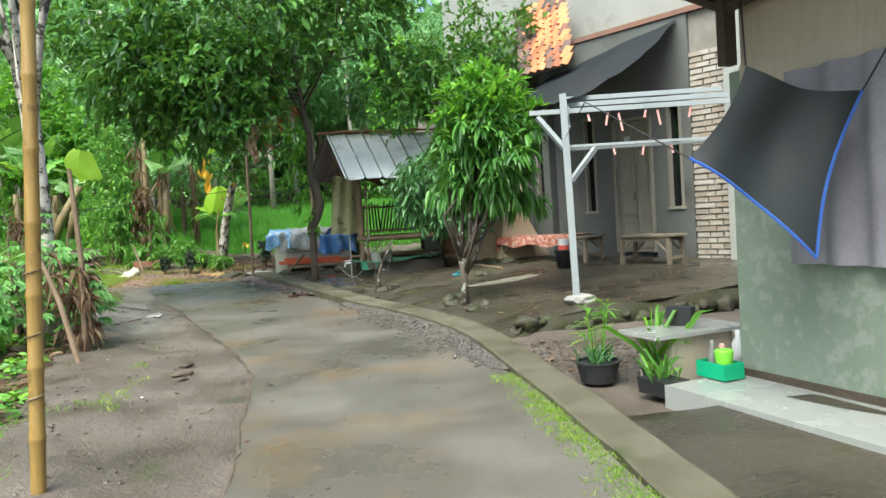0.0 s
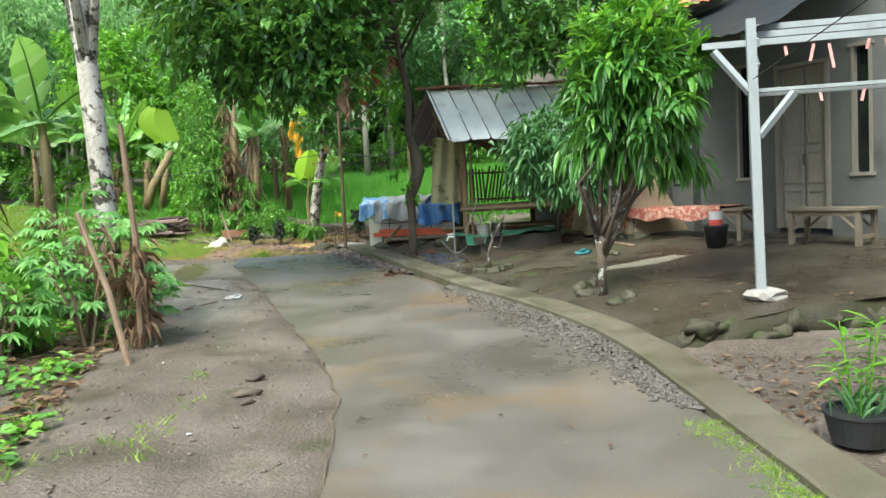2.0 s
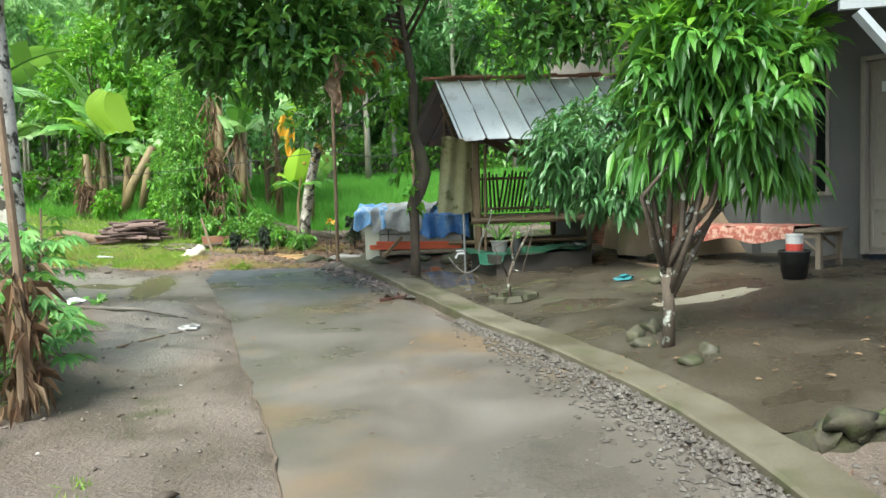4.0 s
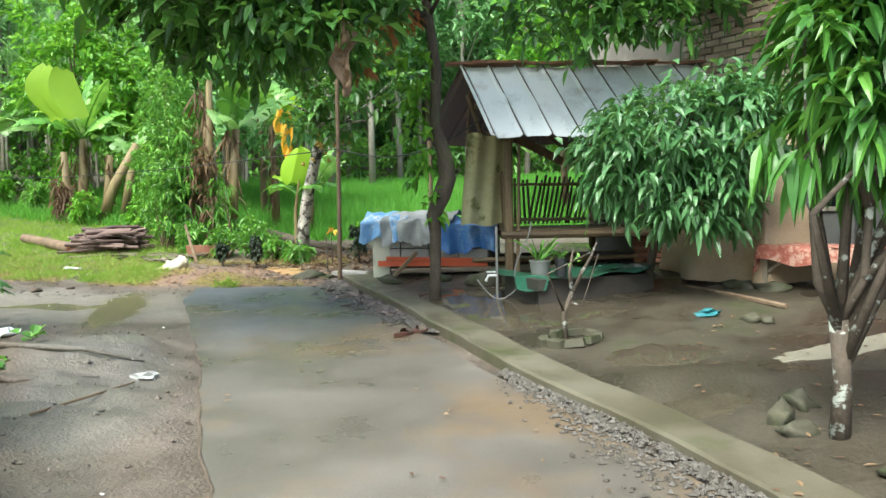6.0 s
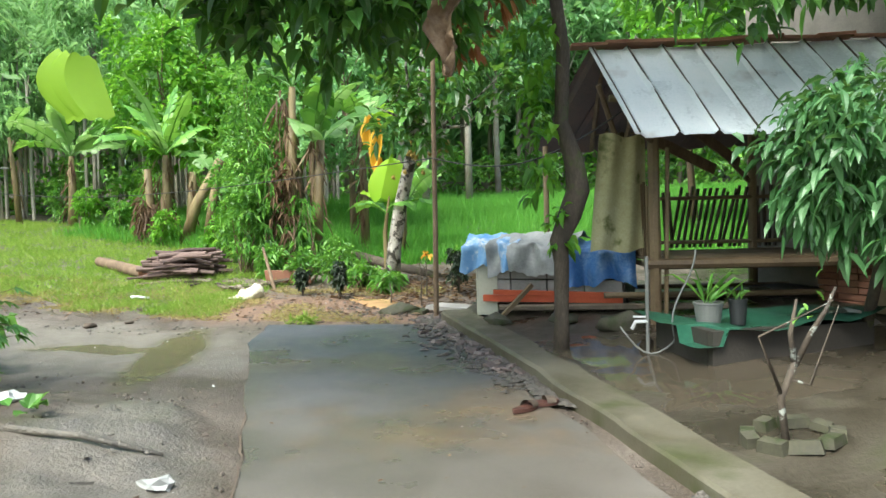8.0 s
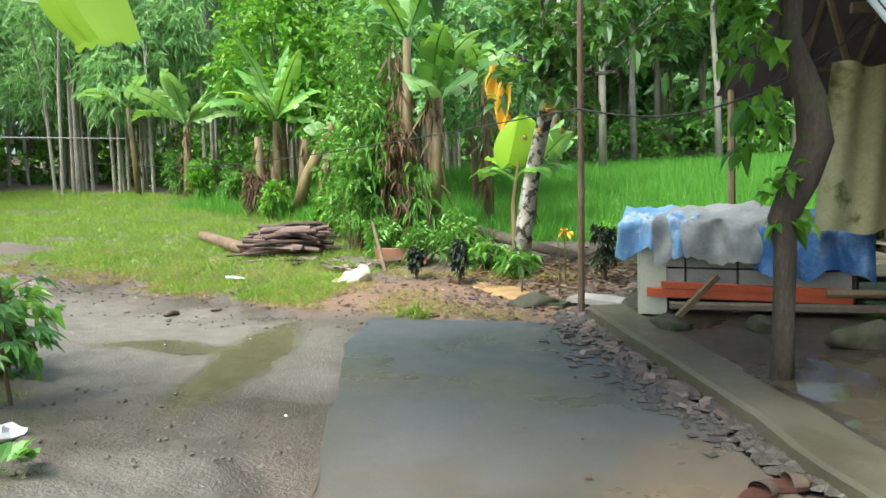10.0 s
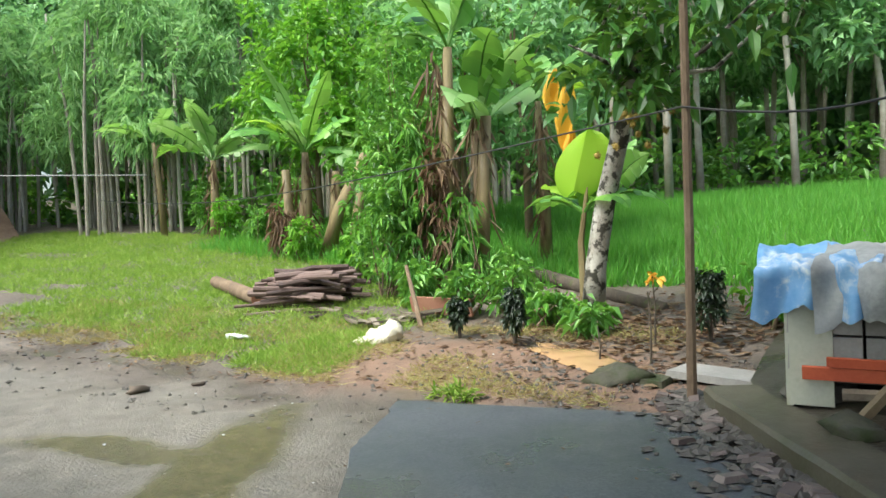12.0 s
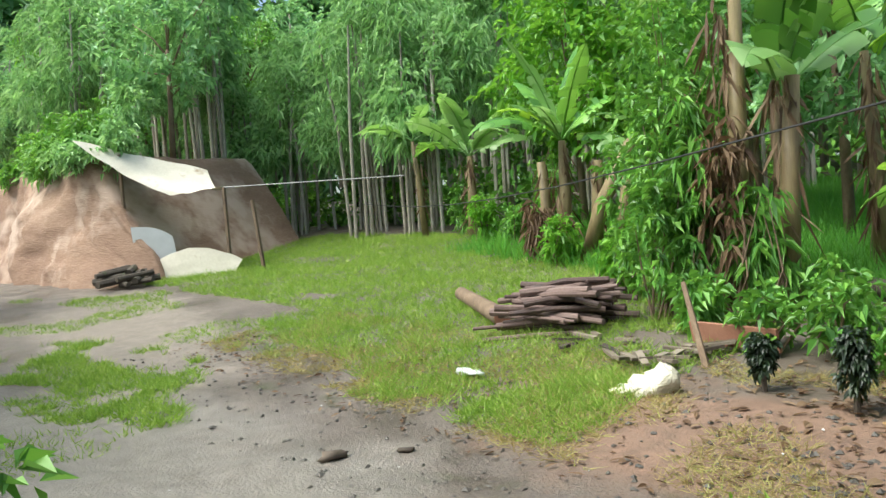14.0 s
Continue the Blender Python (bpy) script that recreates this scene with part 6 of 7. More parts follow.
def litter(name, label, n, seed, spot, L, W, mat):
    r = np.random.RandomState(seed)
    P = np.array([spot(r) for _ in range(n)])
    a = r.uniform(0, 6.28, n)
    D = np.stack([np.cos(a), np.sin(a), r.uniform(-0.05, 0.3, n)], 1)
    N = np.stack([r.normal(0, 0.35, n), r.normal(0, 0.35, n), np.ones(n)], 1)
    mesh = Mesh()
    mesh.leaves(P, D, N, L * r.uniform(0.5, 1.4, n), W * r.uniform(0.5, 1.3, n), "long", 0.1)
    return whole(name, mesh, mat, label, "leaf litter", "stuff")


land = lambda x, y: (x, y, land_z(x, y) + 0.012)
litter("leaf_litter", "fallen brown leaves along the left verge", 3000, 71, lambda r: (lambda y: land(-2.0 - 0.42 * max(0, y - 6) - abs(r.normal(0, 1.8)), y))(r.uniform(4.2, 11.5)), 0.1, 0.05, "leaf_dry")
litter("leaf_litter", "fallen brown leaves under the fruit tree", 1500, 72, lambda r: land(-4.9 + r.normal(0, 0.8), 20.4 + r.normal(0, 0.7)), 0.1, 0.045, "leaf_dry")
litter("leaf_litter", "fallen leaves and straw across the clearing", 1300, 73, lambda r: land(r.uniform(-13, -4.5), r.uniform(17.8, 20.6)), 0.08, 0.03, "leaf_dry")
litter("leaf_litter", "dark wet leaf scraps across the yard", 260, 74, lambda r: (lambda x, y: (x, y, yard_z(x, y) + 0.012))(r.uniform(-0.2, 3.5), r.uniform(10.5, 15)), 0.05, 0.025, "leaf_dry")

litter("leaf_litter", "wet leaves and twigs below the yard's edge", 420, 76, lambda r: land(r.uniform(0.95, 2.8), r.uniform(7.9, 9.75)), 0.07, 0.025, "leaf_dry")
pebbles("clods", "dark clods and chips below the yard's edge", 700, 77, lambda r: (lambda x, y: (x, y, land_z(x, y)))(r.uniform(0.95, 2.9), r.uniform(7.9, 9.8)), 0.02, "gravel", 0.5)
litter("leaf_litter", "few scattered leaf scraps on the lane", 60, 75, lambda r: (lambda y: (left_edge_x(y) + (kerb_x(y) - 0.3 - left_edge_x(y)) * r.random(), y, ground_z(0, y) + 0.026))(r.uniform(5.5, 17.5)), 0.04, 0.018, "leaf_dry")
rl = random.Random(17)
for i, (x, y, s) in enumerate(((-1.97, 8.93, 0.07), (-1.87, 8.6, 0.09), (-1.81, 8.43, 0.05), (-9.13, 18.55, 0.08), (-7.95, 17.6, 0.06), (-8.2, 17.2, 0.1), (-5.9, 13.6, 0.06))):
    lm_ = Mesh()
    lm_.lump((x, y, land_z(x, y) + 0.015), (s, s * 0.45, s * 0.3), rl, 0.5, rl.uniform(0, 90))
    whole("wood_scrap", lm_, "dark_wood", "small dark scrap of wet wood or bark", "wood scrap", smooth=True)

for pts, rr in ((((-5.9, 12.35, 0.06), (-5.3, 12.5, 0.1), (-4.75, 12.55, 0.05), (-4.3, 12.85, 0.0)), 0.05), (((-6.2, 13.25, 0.1), (-5.4, 13.05, 0.12), (-4.6, 13.1, 0.11), (-4.15, 13.2, 0.05)), 0.035), (((-6.6, 12.9, 0.1), (-5.8, 12.8, 0.12), (-5.2, 12.85, 0.06)), 0.06)):
    s_ = Mesh()
    s_.tube([(x, y, land_z(x, y) + dz * 0.3 + 0.01 * noise.noise(Vector((x * 5, y * 5, 0)))) for x, y, dz in pts], [rr, rr * 0.9, rr * 0.6, rr * 0.3][:len(pts)], 8)
    whole("root", s_, "mud", "half-buried root along the muddy verge", "root", smooth=True)
s_ = Mesh()
s_.tube([(-4.0, 11.75, land_z(-4.0, 11.75) + 0.02), (-3.9, 12.25, land_z(-3.9, 12.25) + 0.02), (-3.95, 12.75, land_z(-3.95, 12.75) + 0.02)], [0.009, 0.008, 0.006], 6)
whole("twig", s_, "bark_brown", "thin straight twig on the wet verge", "twig")
for x, y, mt, lb in ((-5.85, 13.8, "white_plastic", "torn white plastic bag on the verge"), (-6.02, 13.7, "black_plastic", "crumpled black plastic bag on the verge"), (-3.95, 12.9, "grey_sack", "pale leaf-like scrap on the wet verge")):
    s_ = Mesh()
    s_.lump((x, y, land_z(x, y) + 0.02), (0.1, 0.07, 0.04), rl, 0.8, rl.uniform(0, 180))
    whole("plastic_bag", s_, mt, lb, "bag")

# sandals
for k, (x, y, a) in enumerate(((-2.42, 14.68, 62), (-2.33, 14.82, 30))):
    sd = thing("sandal", "worn brown slip-on sandal lying on the lane", "sandal", (x, y, ground_z(x, y) + 0.016), a, "pair of sandals")
    s_ = Mesh()

    def sole(u, v, top):
        t = u * 2 * math.pi
        wv = 0.046 + 0.012 * math.cos(t)
        return (0.125 * math.cos(t) * v, wv * math.sin(t) * v * (1 - 0.12 * math.cos(2 * t)), top + 0.012 * (math.cos(t) * v) ** 2)

    s_.grid(lambda u, v: sole(u, v, 0.022), 24, 4)
    s_.grid(lambda u, v: (*sole(u, 1, 0)[:2], sole(u, 1, 0.022)[2] * (1 - v)), 24, 2)
    part("sole", s_, "sandal_brown", sd)
    s_ = Mesh()
    s_.grid(lambda u, v: (0.02 + 0.07 * v, 0.055 * math.cos(math.pi * u) * (1 - 0.12 * v), 0.02 + 0.045 * math.sin(math.pi * u) * (1 - 0.25 * v)), 14, 5)
    part("strap", s_, "dark_wood", sd, smooth=True)

# ---- yard things ----
bk = thing("bucket", "black plastic bucket with a white paint tin in it", "bucket", (1.93, 14.1, yard_z(1.93, 14.1)))
s_ = Mesh()
s_.lathe((0, 0, 0), [(0.0, 0.0), (0.11, 0.0), (0.145, 0.26), (0.155, 0.27), (0.152, 0.285), (0.138, 0.28), (0.125, 0.06), (0, 0.05)], 24)
part("pail", s_, "black_plastic", bk, smooth=True)
s_ = Mesh()
s_.lathe((0.0, 0, 0.06), [(0.0, 0.0), (0.08, 0.0), (0.08, 0.36), (0.084, 0.37), (0.084, 0.385), (0.0, 0.385)], 20)
tin_ = part("paint_tin", s_, "white_plastic", bk, "white paint tin")
s_ = Mesh()
s_.lathe((0.0, 0, 0.06), [(0.0815, 0.22), (0.0815, 0.29)], 20)
part("label_band", s_, "red_plastic", tin_, "red printed band")
s_ = Mesh()
s_.tube([(0.15 * math.cos(a), 0.03, 0.27 - 0.1 * math.sin(a)) for a in np.linspace(0, math.pi, 10)], 0.004, 5)
part("handle", s_, "cable", bk)

# brown tarp over a stack, beside the house wall
tp = Mesh()


def hw(u, v, z):
    c, s = math.cos(radians(HT)), math.sin(radians(HT))
    return np.array((HX + u * c - v * s, HY + u * s + v * c, z))


base_u, base_v = (-4.95, -4.6, -4.0, -3.4, -2.9, -2.62), (-0.15, -0.75, -1.15, -1.2, -1.0, -0.25)
top_u, top_z = (-4.5, -4.2, -3.75, -3.45, -3.3, -3.2), (1.45, 1.62, 1.95, 2.08, 2.0, 1.9)


def tarp(u, v):
    q = np.linspace(0, 1, 6)
    b = hw(np.interp(u, q, base_u), np.interp(u, q, base_v), 0)
    b[2] = yard_z(b[0], b[1]) + 0.02
    t = hw(np.interp(u, q, top_u), -0.22, np.interp(u, q, top_z))
    p = t * (1 - v) + b * v
    p += np.array((-0.75, -0.66, 0)) * (0.28 * math.sin(v * math.pi) + 0.09 * math.sin(u * 21 + v * 4) * v + 0.06 * noise.noise(Vector((u * 6, v * 4, 2))))
    p[2] += 0.06 * noise.noise(Vector((u * 4, v * 3, 7))) * (1 - v)
    return p


tp.grid(tarp, 70, 30)
tp.grid(lambda u, v: tarp(u, 0) + np.array((0.75, 0.66, 0.1)) * 0.25 * v, 70, 3)
whole("tarpaulin", tp, "brown_tarp", "creased brown tarpaulin draped over a stack by the house", "tarpaulin", smooth=True)
bs = thing("brick_stack", "stack of red bricks beside the tarpaulin", "bricks", tuple(hw(-5.0, -0.45, 0.32)), HT)
for i in range(3):
    for j in range(8):
        s_ = Mesh()
        s_.box((-0.22 + i * 0.22 + rl.uniform(-0.01, 0.01), 0, 0.03 + j * 0.065), (0.21, 0.1, 0.055), rl.uniform(-3, 3))
        part("brick", s_, "rust_sheet", bs)

# basin under a green sheet, with pots, pipe and hose
ba = thing("water_basin", "low concrete basin covered with a torn green sheet", "basin", (-0.85, 16.12, 0.19), 29)
for c, sz in (((0.05, -0.38, 0.13), (1.35, 0.08, 0.32)), ((0.05, 0.38, 0.13), (1.35, 0.08, 0.32)), ((-0.59, 0, 0.13), (0.08, 0.7, 0.32)), ((0.69, 0, 0.13), (0.08, 0.7, 0.32)), ((0.05, 0, 0.02), (1.25, 0.7, 0.06))):
    s_ = Mesh()
    s_.box(c, sz)
    part("basin_wall" if sz[2] > 0.1 else "basin_floor", s_, "basin", ba)
s_ = Mesh()


def gsheet(u, v):
    x, y = (u - 0.5) * 1.5, (v - 0.5) * 1.0
    z = 0.31 + 0.06 * noise.noise(Vector((x * 2, y * 2, 3))) - 0.05 * math.exp(-((x / 0.4) ** 2 + (y / 0.3) ** 2))
    if u > 0.8:
        z += (u - 0.8) * 0.6 * (1 - v)
    if u < 0.12 and v < 0.3:
        z -= 0.12
    return (x, y + 0.04 * math.sin(x * 7), z)


s_.grid(gsheet, 34, 24)
part("sheet", s_, "green_sheet", ba, "torn green plastic sheet", True)
s_ = Mesh()
s_.grid(lambda u, v: (0.5 + 0.34 * u, -0.42 + 0.25 * v, 0.37 - 0.14 * u * u + 0.03 * math.sin(v * 6)), 8, 6)
part("torn_flap", s_, "grey_sack", ba, "torn pale flap", True)


def potted(at, r0, h, mat, label, blades, seed, L, leaf="leaf_mid", rect=None, turn=0.0):
    t = thing("potted_plant", label, "potted plant", at, turn)
    p = Mesh()
    if rect:
        p.box((0, 0, h / 2), (rect[0], rect[1], h), 0, None, 1.08)
    else:
        p.lathe((0, 0, 0), [(0, 0), (r0 * 0.8, 0), (r0, h * 0.9), (r0 * 1.06, h * 0.92), (r0 * 1.06, h), (r0 * 0.92, h), (r0 * 0.9, h * 0.88), (0, h * 0.86)], 24)
    part("pot", p, mat, t)
    r = np.random.RandomState(seed)
    q = Mesh()
    n = blades
    P = np.stack([r.normal(0, r0 * 0.35, n), r.normal(0, r0 * 0.35, n), np.full(n, h * 0.85)], 1)
    a = r.uniform(0, 6.28, n)
    D = np.stack([np.cos(a) * r.uniform(0.2, 1.0, n), np.sin(a) * r.uniform(0.2, 1.0, n), np.ones(n)], 1)
    N = np.stack([r.normal(0, 1, n), r.normal(0, 1, n), np.full(n, 0.4)], 1)
    q.leaves(P, D, N, L * r.uniform(0.5, 1.2, n), L * 0.06, "long", 0.35)
    part("foliage", q, leaf, t)
    return t


potted((-1.2, 15.95, 0.46), 0.11, 0.18, "grey_pvc", "grey pot with an arching plant on the basin", 16, 5, 0.5)
potted((-0.98, 16.0, 0.46), 0.07, 0.2, "black_plastic", "small black pot with a plant on the basin", 10, 6, 0.3)
pi = thing("water_pipe", "grey standpipe with a tap and looped hose", "water pipe", (-1.66, 15.95, 0.15))
s_ = Mesh()
s_.tube([(0, 0, -0.05), (0.0, 0, 0.85)], 0.015, 8)
part("pipe", s_, "grey_pvc", pi)
s_ = Mesh()
s_.tube([(0, 0, 0.33), (-0.09, -0.02, 0.33), (-0.12, -0.02, 0.27)], 0.016, 8)
s_.box((-0.06, -0.02, 0.37), (0.1, 0.012, 0.015))
part("tap", s_, "white_plastic", pi)
s_ = Mesh()
s_.tube([(0.28 + 0.09 * math.cos(t * 5.2), -0.03, 0.9 - 0.95 * t) if t < 0.75 else (0.28 + 0.09 * math.cos(3.9) - (t - 0.75) * 1.7, -0.03 - 0.05 * (t - 0.75), 0.19 - 0.16 * math.sin((t - 0.75) / 0.25 * math.pi) + 0.1 * (t - 0.75) / 0.25) for t in np.linspace(0, 1, 30)], 0.008, 6)
part("hose", s_, "grey_pvc", pi, smooth=True)

yt = tree("sapling", "leafless forked sapling ringed with mossy bricks", [(-0.9, 14.0, 0.08), (-0.93, 14.0, 0.35), (-0.86, 14.0, 0.55)], [0.022, 0.019, 0.017], [(-0.73, 14.0, 0.84, 0.1, 0.08, 0.1, 2)], "leaf_mid", "bark_lichen", per=3, size=0.08, L=0.07, W=0.025, seed=14, twigs=2)
s_ = Mesh()
s_.tube([(0.04, 0, 0.45), (0.12, 0.02, 0.62), (0.19, 0.02, 0.74), (0.24, 0.03, 0.86)], [0.016, 0.015, 0.012, 0.007], 6)
s_.tube([(0.04, 0, 0.45), (0.02, 0, 0.62), (0.05, 0, 0.8)], [0.018, 0.014, 0.006], 6)
part("limb", s_, "bark_lichen", yt, smooth=True)
surf("mossy_stone", [(0.25, (0.028, 0.025, 0.019)), (0.5, (0.062, 0.059, 0.037)), (0.75, (0.099, 0.099, 0.056))], 9, 50, (0.6, 0.9), 0.8, stain=((0.031, 0.042, 0.011), 6, 0.5, 0.64))
surf("slate_rubble", [(0.25, (0.06, 0.045, 0.04)), (0.5, (0.12, 0.09, 0.08)), (0.75, (0.19, 0.155, 0.14))], 6, 50, (0.4, 0.8), 0.6, vary=0.4)
surf("moss_stone", [(0.25, (0.02, 0.017, 0.012)), (0.5, (0.05, 0.045, 0.028)), (0.75, (0.085, 0.08, 0.05))], 7, 45, (0.7, 0.95), 1.0, bump_dist=0.02, stain=((0.04, 0.055, 0.012), 5, 0.5, 0.62))
ring_x = random.Random(3)
for k in range(9):
    a = k * 0.7
    s_ = Mesh()
    x, y = -0.88 + 0.22 * math.cos(a), 14.0 + 0.2 * math.sin(a)
    s_.box((x, y, yard_z(x, y) + 0.03), (ring_x.uniform(0.1, 0.17), 0.085, ring_x.uniform(0.04, 0.07)), math.degrees(a) + 90 + ring_x.uniform(-30, 30), (ring_x.uniform(-14, 14), ring_x.uniform(-14, 14)), 0.85)
    whole("edging_brick", s_, "mossy_stone", "mossy loose brick set round the sapling", "brick", group="bricks round the sapling")
for x, y, s, fl in ((0.22, 12.02, 0.11, 0.8), (0.36, 12.2, 0.12, 0.6), (0.52, 11.28, 0.1, 0.5), (0.68, 11.5, 0.1, 0.5), (0.24, 11.85, 0.13, 0.35), (0.62, 14.5, 0.12, 0.5), (0.72, 14.4, 0.09, 0.5), (0.85, 16.0, 0.2, 0.3), (1.1, 15.75, 0.2, 0.3), (-4.72, 18.55, 0.3, 0.3), (-1.9, 16.9, 0.24, 0.6), (-2.5, 17.3, 0.18, 0.5), (-3.2, 17.35, 0.16, 0.5)):
    s_ = Mesh()
    zz = yard_z(x, y) if x > kerb_x(min(y, 18.3)) else land_z(x, y)
    s_.lump((x, y, zz + s * fl * 0.15), (s * 0.85, s * 0.6, s * fl), ring_x, 0.6, ring_x.uniform(0, 180))
    whole("mossy_stone", s_, "mossy_stone", "mossy stone lying in the wet yard", "stone", smooth=True)
s_ = Mesh()
s_.lump((0.32, 14.72, yard_z(0.32, 14.72) + 0.03), (0.1, 0.06, 0.035), ring_x, 0.6)
surf("teal_cloth", [(0.3, (0.011, 0.110, 0.132)), (0.7, (0.028, 0.187, 0.209))], 5, 40, (0.6, 0.9), 0.3)
whole("cloth_scrap", s_, "teal_cloth", "crumpled teal scrap of cloth in the yard", "cloth")
for p0, p1, rr in (((-0.2, 17.0, 0.3), (1.3, 15.9, 0.36), 0.022), ((0.3, 16.3, 0.32), (1.0, 14.9, 0.3), 0.025)):
    s_ = Mesh()
    s_.tube([p0, (np.array(p0) + np.array(p1)) / 2 + np.array((0, 0, 0.01)), p1], rr, 6)
    whole("pole", s_, "bark_brown", "thin pole lying along the yard", "pole")

for q in range(20):
    s_ = Mesh()
    x = 0.95 + q * 0.12
    y = 9.95 + 0.33 * (x - 0.93) + ring_x.uniform(-0.09, 0.05)
    s_.lump((x, y, land_z(x, y) + 0.05 + ring_x.uniform(-0.05, 0.05)), (ring_x.uniform(0.05, 0.13), ring_x.uniform(0.05, 0.09), ring_x.uniform(0.04, 0.1)), ring_x, 0.7, ring_x.uniform(-20, 50))
    whole("edge_stone", s_, "moss_stone", "dark mossy stone in the yard's low edge", "stone", smooth=True, group="stones of the yard edge")

# curled dead leaf hanging in the crown
dl = Mesh()
dl.grid(lambda u, v: (-2.71 + (u - 0.5) * 0.17 * math.sin(math.pi * (0.15 + 0.8 * v)) + 0.03 * math.sin(v * 9) + 0.05 * noise.noise(Vector((u * 4, v * 6, 1))), 14.0 + 0.06 * math.cos(u * 6 + v * 5) + 0.06 * noise.noise(Vector((u * 5, v * 7, 4))), 2.8 - 0.62 * v), 14, 24)
dl.tube([(-2.71, 14.0, 3.4), (-2.71, 14.0, 2.78)], 0.005, 5)
whole("hanging_leaf", dl, "dry_leaf", "curled dead brown leaf hanging from the crown", "leaf", smooth=True)

# ---- clearing things ----
lp = random.Random(23)
pile = []
for k in range(72):
    row = k // 12
    i = k % 12
    ang = 16 + lp.uniform(-34, 34)
    ln = lp.uniform(0.55, 1.15)
    x = -9.5 + lp.uniform(-0.18, 0.18) + 0.02 * row
    y = 20.35 + (i + 0.5 * (row % 2)) * 0.082 * (1 - 0.07 * row) + row * 0.045
    z = ground_z(x, y) + 0.04 + row * 0.074 + lp.uniform(-0.01, 0.02)
    s_ = Mesh()
    tilt_ = lp.uniform(-0.05, 0.05)
    dx, dy = math.cos(radians(ang)) * ln / 2, math.sin(radians(ang)) * ln / 2
    rr = lp.uniform(0.014, 0.046)
    s_.tube([(x - dx, y - dy, z - tilt_), (x, y, z + lp.uniform(-0.03, 0.05)), (x + dx, y + dy, z + tilt_)], [rr, rr * 0.95, rr * 0.85], 8)
    ob = whole("firewood_log", s_, "log_bark", "rough reddish-brown log in the firewood pile", "log", group="firewood pile")
lg = thing("log", "single thick log lying before the firewood pile", "log", (0, 0, 0))
s_ = Mesh()
e0, e1 = np.array(g3(-11.7, 21.4, 0.12)), np.array(g3(-10.05, 20.55, 0.12))
s_.tube([e0, (e0 + e1) / 2, e1], [0.09, 0.1, 0.105], 12, False)
part("bark", s_, "bark_brown", lg, smooth=True)
s_ = Mesh()
d_ = (e1 - e0) / np.linalg.norm(e1 - e0)
s_.tube([e1 - d_ * 0.01, e1 + d_ * 0.006], 0.1, 12)
part("cut_end", s_, "log_end", lg, "reddish sawn end")
for k in range(26):
    s_ = Mesh()
    x, y = -8.2 + lp.uniform(-0.7, 0.7), 20.35 + lp.uniform(-0.35, 0.35)
    a = lp.uniform(0, 3.14)
    s_.box((x, y, ground_z(x, y) + 0.07), (lp.uniform(0.12, 0.4), 0.06, 0.025), math.degrees(a), (lp.uniform(-10, 10), lp.uniform(-10, 10)))
    whole("bark_slab", s_, "old_wood" if k % 3 else "dark_wood", "loose slab of bark beside the firewood", "bark", group="bark slabs")
s_ = Mesh()
sk_ = random.Random(1)
for sx, sy, sz, sr in ((-7.42, 19.29, 0.045, (0.13, 0.1, 0.06)), (-7.33, 19.32, 0.07, (0.13, 0.09, 0.085)), (-7.23, 19.36, 0.1, (0.1, 0.08, 0.105)), (-7.5, 19.26, 0.025, (0.09, 0.07, 0.04))):
    s_.lump((sx, sy, ground_z(sx, sy) + sz), sr, sk_, 0.75, 24)
surf("cream_sack", [(0.3, (0.58, 0.54, 0.4)), (0.7, (0.72, 0.68, 0.55))], 9, 30, (0.6, 0.8), 1.0, bump_dist=0.06)
whole("sack", s_, "cream_sack", "crumpled cream plastic sack on the ground", "sack", smooth=True)
s_ = Mesh()
s_.lump((-9.0, 19.1, land_z(-9.0, 19.1) + 0.03), (0.16, 0.1, 0.03), sk_, 0.5)
whole("plastic_bag", s_, "white_plastic", "flattened white plastic bag in the grass", "bag", smooth=True)
s_ = Mesh()
s_.box((-7.45, 20.75, ground_z(-7.4, 20.7) + 0.12), (0.95, 0.03, 0.2), -14, (12, 0))
whole("rusty_sheet", s_, "rust_sheet", "rusty metal strip leaning at the clump", "metal sheet")
s_ = Mesh()
s_.tube([(-7.35, 20.15, 0.3), (-7.7, 20.45, 0.95)], [0.03, 0.022], 6)
whole("stake", s_, "bark_brown", "short leaning wooden stake", "stake")
for x, y, h, w_, lab in ((-6.65, 19.72, 0.34, 0.075, "short dark-leaved columnar shrub"), (-5.95, 19.48, 0.48, 0.08, "dark-leaved columnar shrub with pale tips"), (-4.3, 19.8, 0.6, 0.13, "taller dark-leaved columnar shrub by the kerb")):
    t = thing("columnar_shrub", lab, "shrub", g3(x, y, 0.02), 0, "dark columnar shrubs")
    s_ = Mesh()
    s_.tube([(0, 0, -0.03), (0, 0, h * 0.9)], 0.02, 6)
    part("stem", s_, "bark_dark", t)
    s_ = Mesh()
    foliage(s_, np.random.RandomState(int(h * 100)), [(0, 0, h * 0.3 + 0.1, w_, w_, h * 0.22, 34), (0, 0, h * 0.62 + 0.08, w_ * 1.05, w_ * 1.05, h * 0.24, 40), (0, 0, h * 0.92, w_ * 1.1, w_ * 1.1, h * 0.12, 20)], 12, 0.03, 0.065, 0.03, "long", 0.5, 0.4)
    part("foliage", s_, "leaf_black", t)
    s_ = Mesh()
    foliage(s_, np.random.RandomState(int(h * 70)), [(0, 0, h * 1.02, w_ * 0.8, w_ * 0.8, 0.02, 5)], 4, 0.03, 0.07, 0.03, "long", 0.3, 0.6)
    part("tip_foliage", s_, "leaf_bright", t, "pale green tips")
k = 0
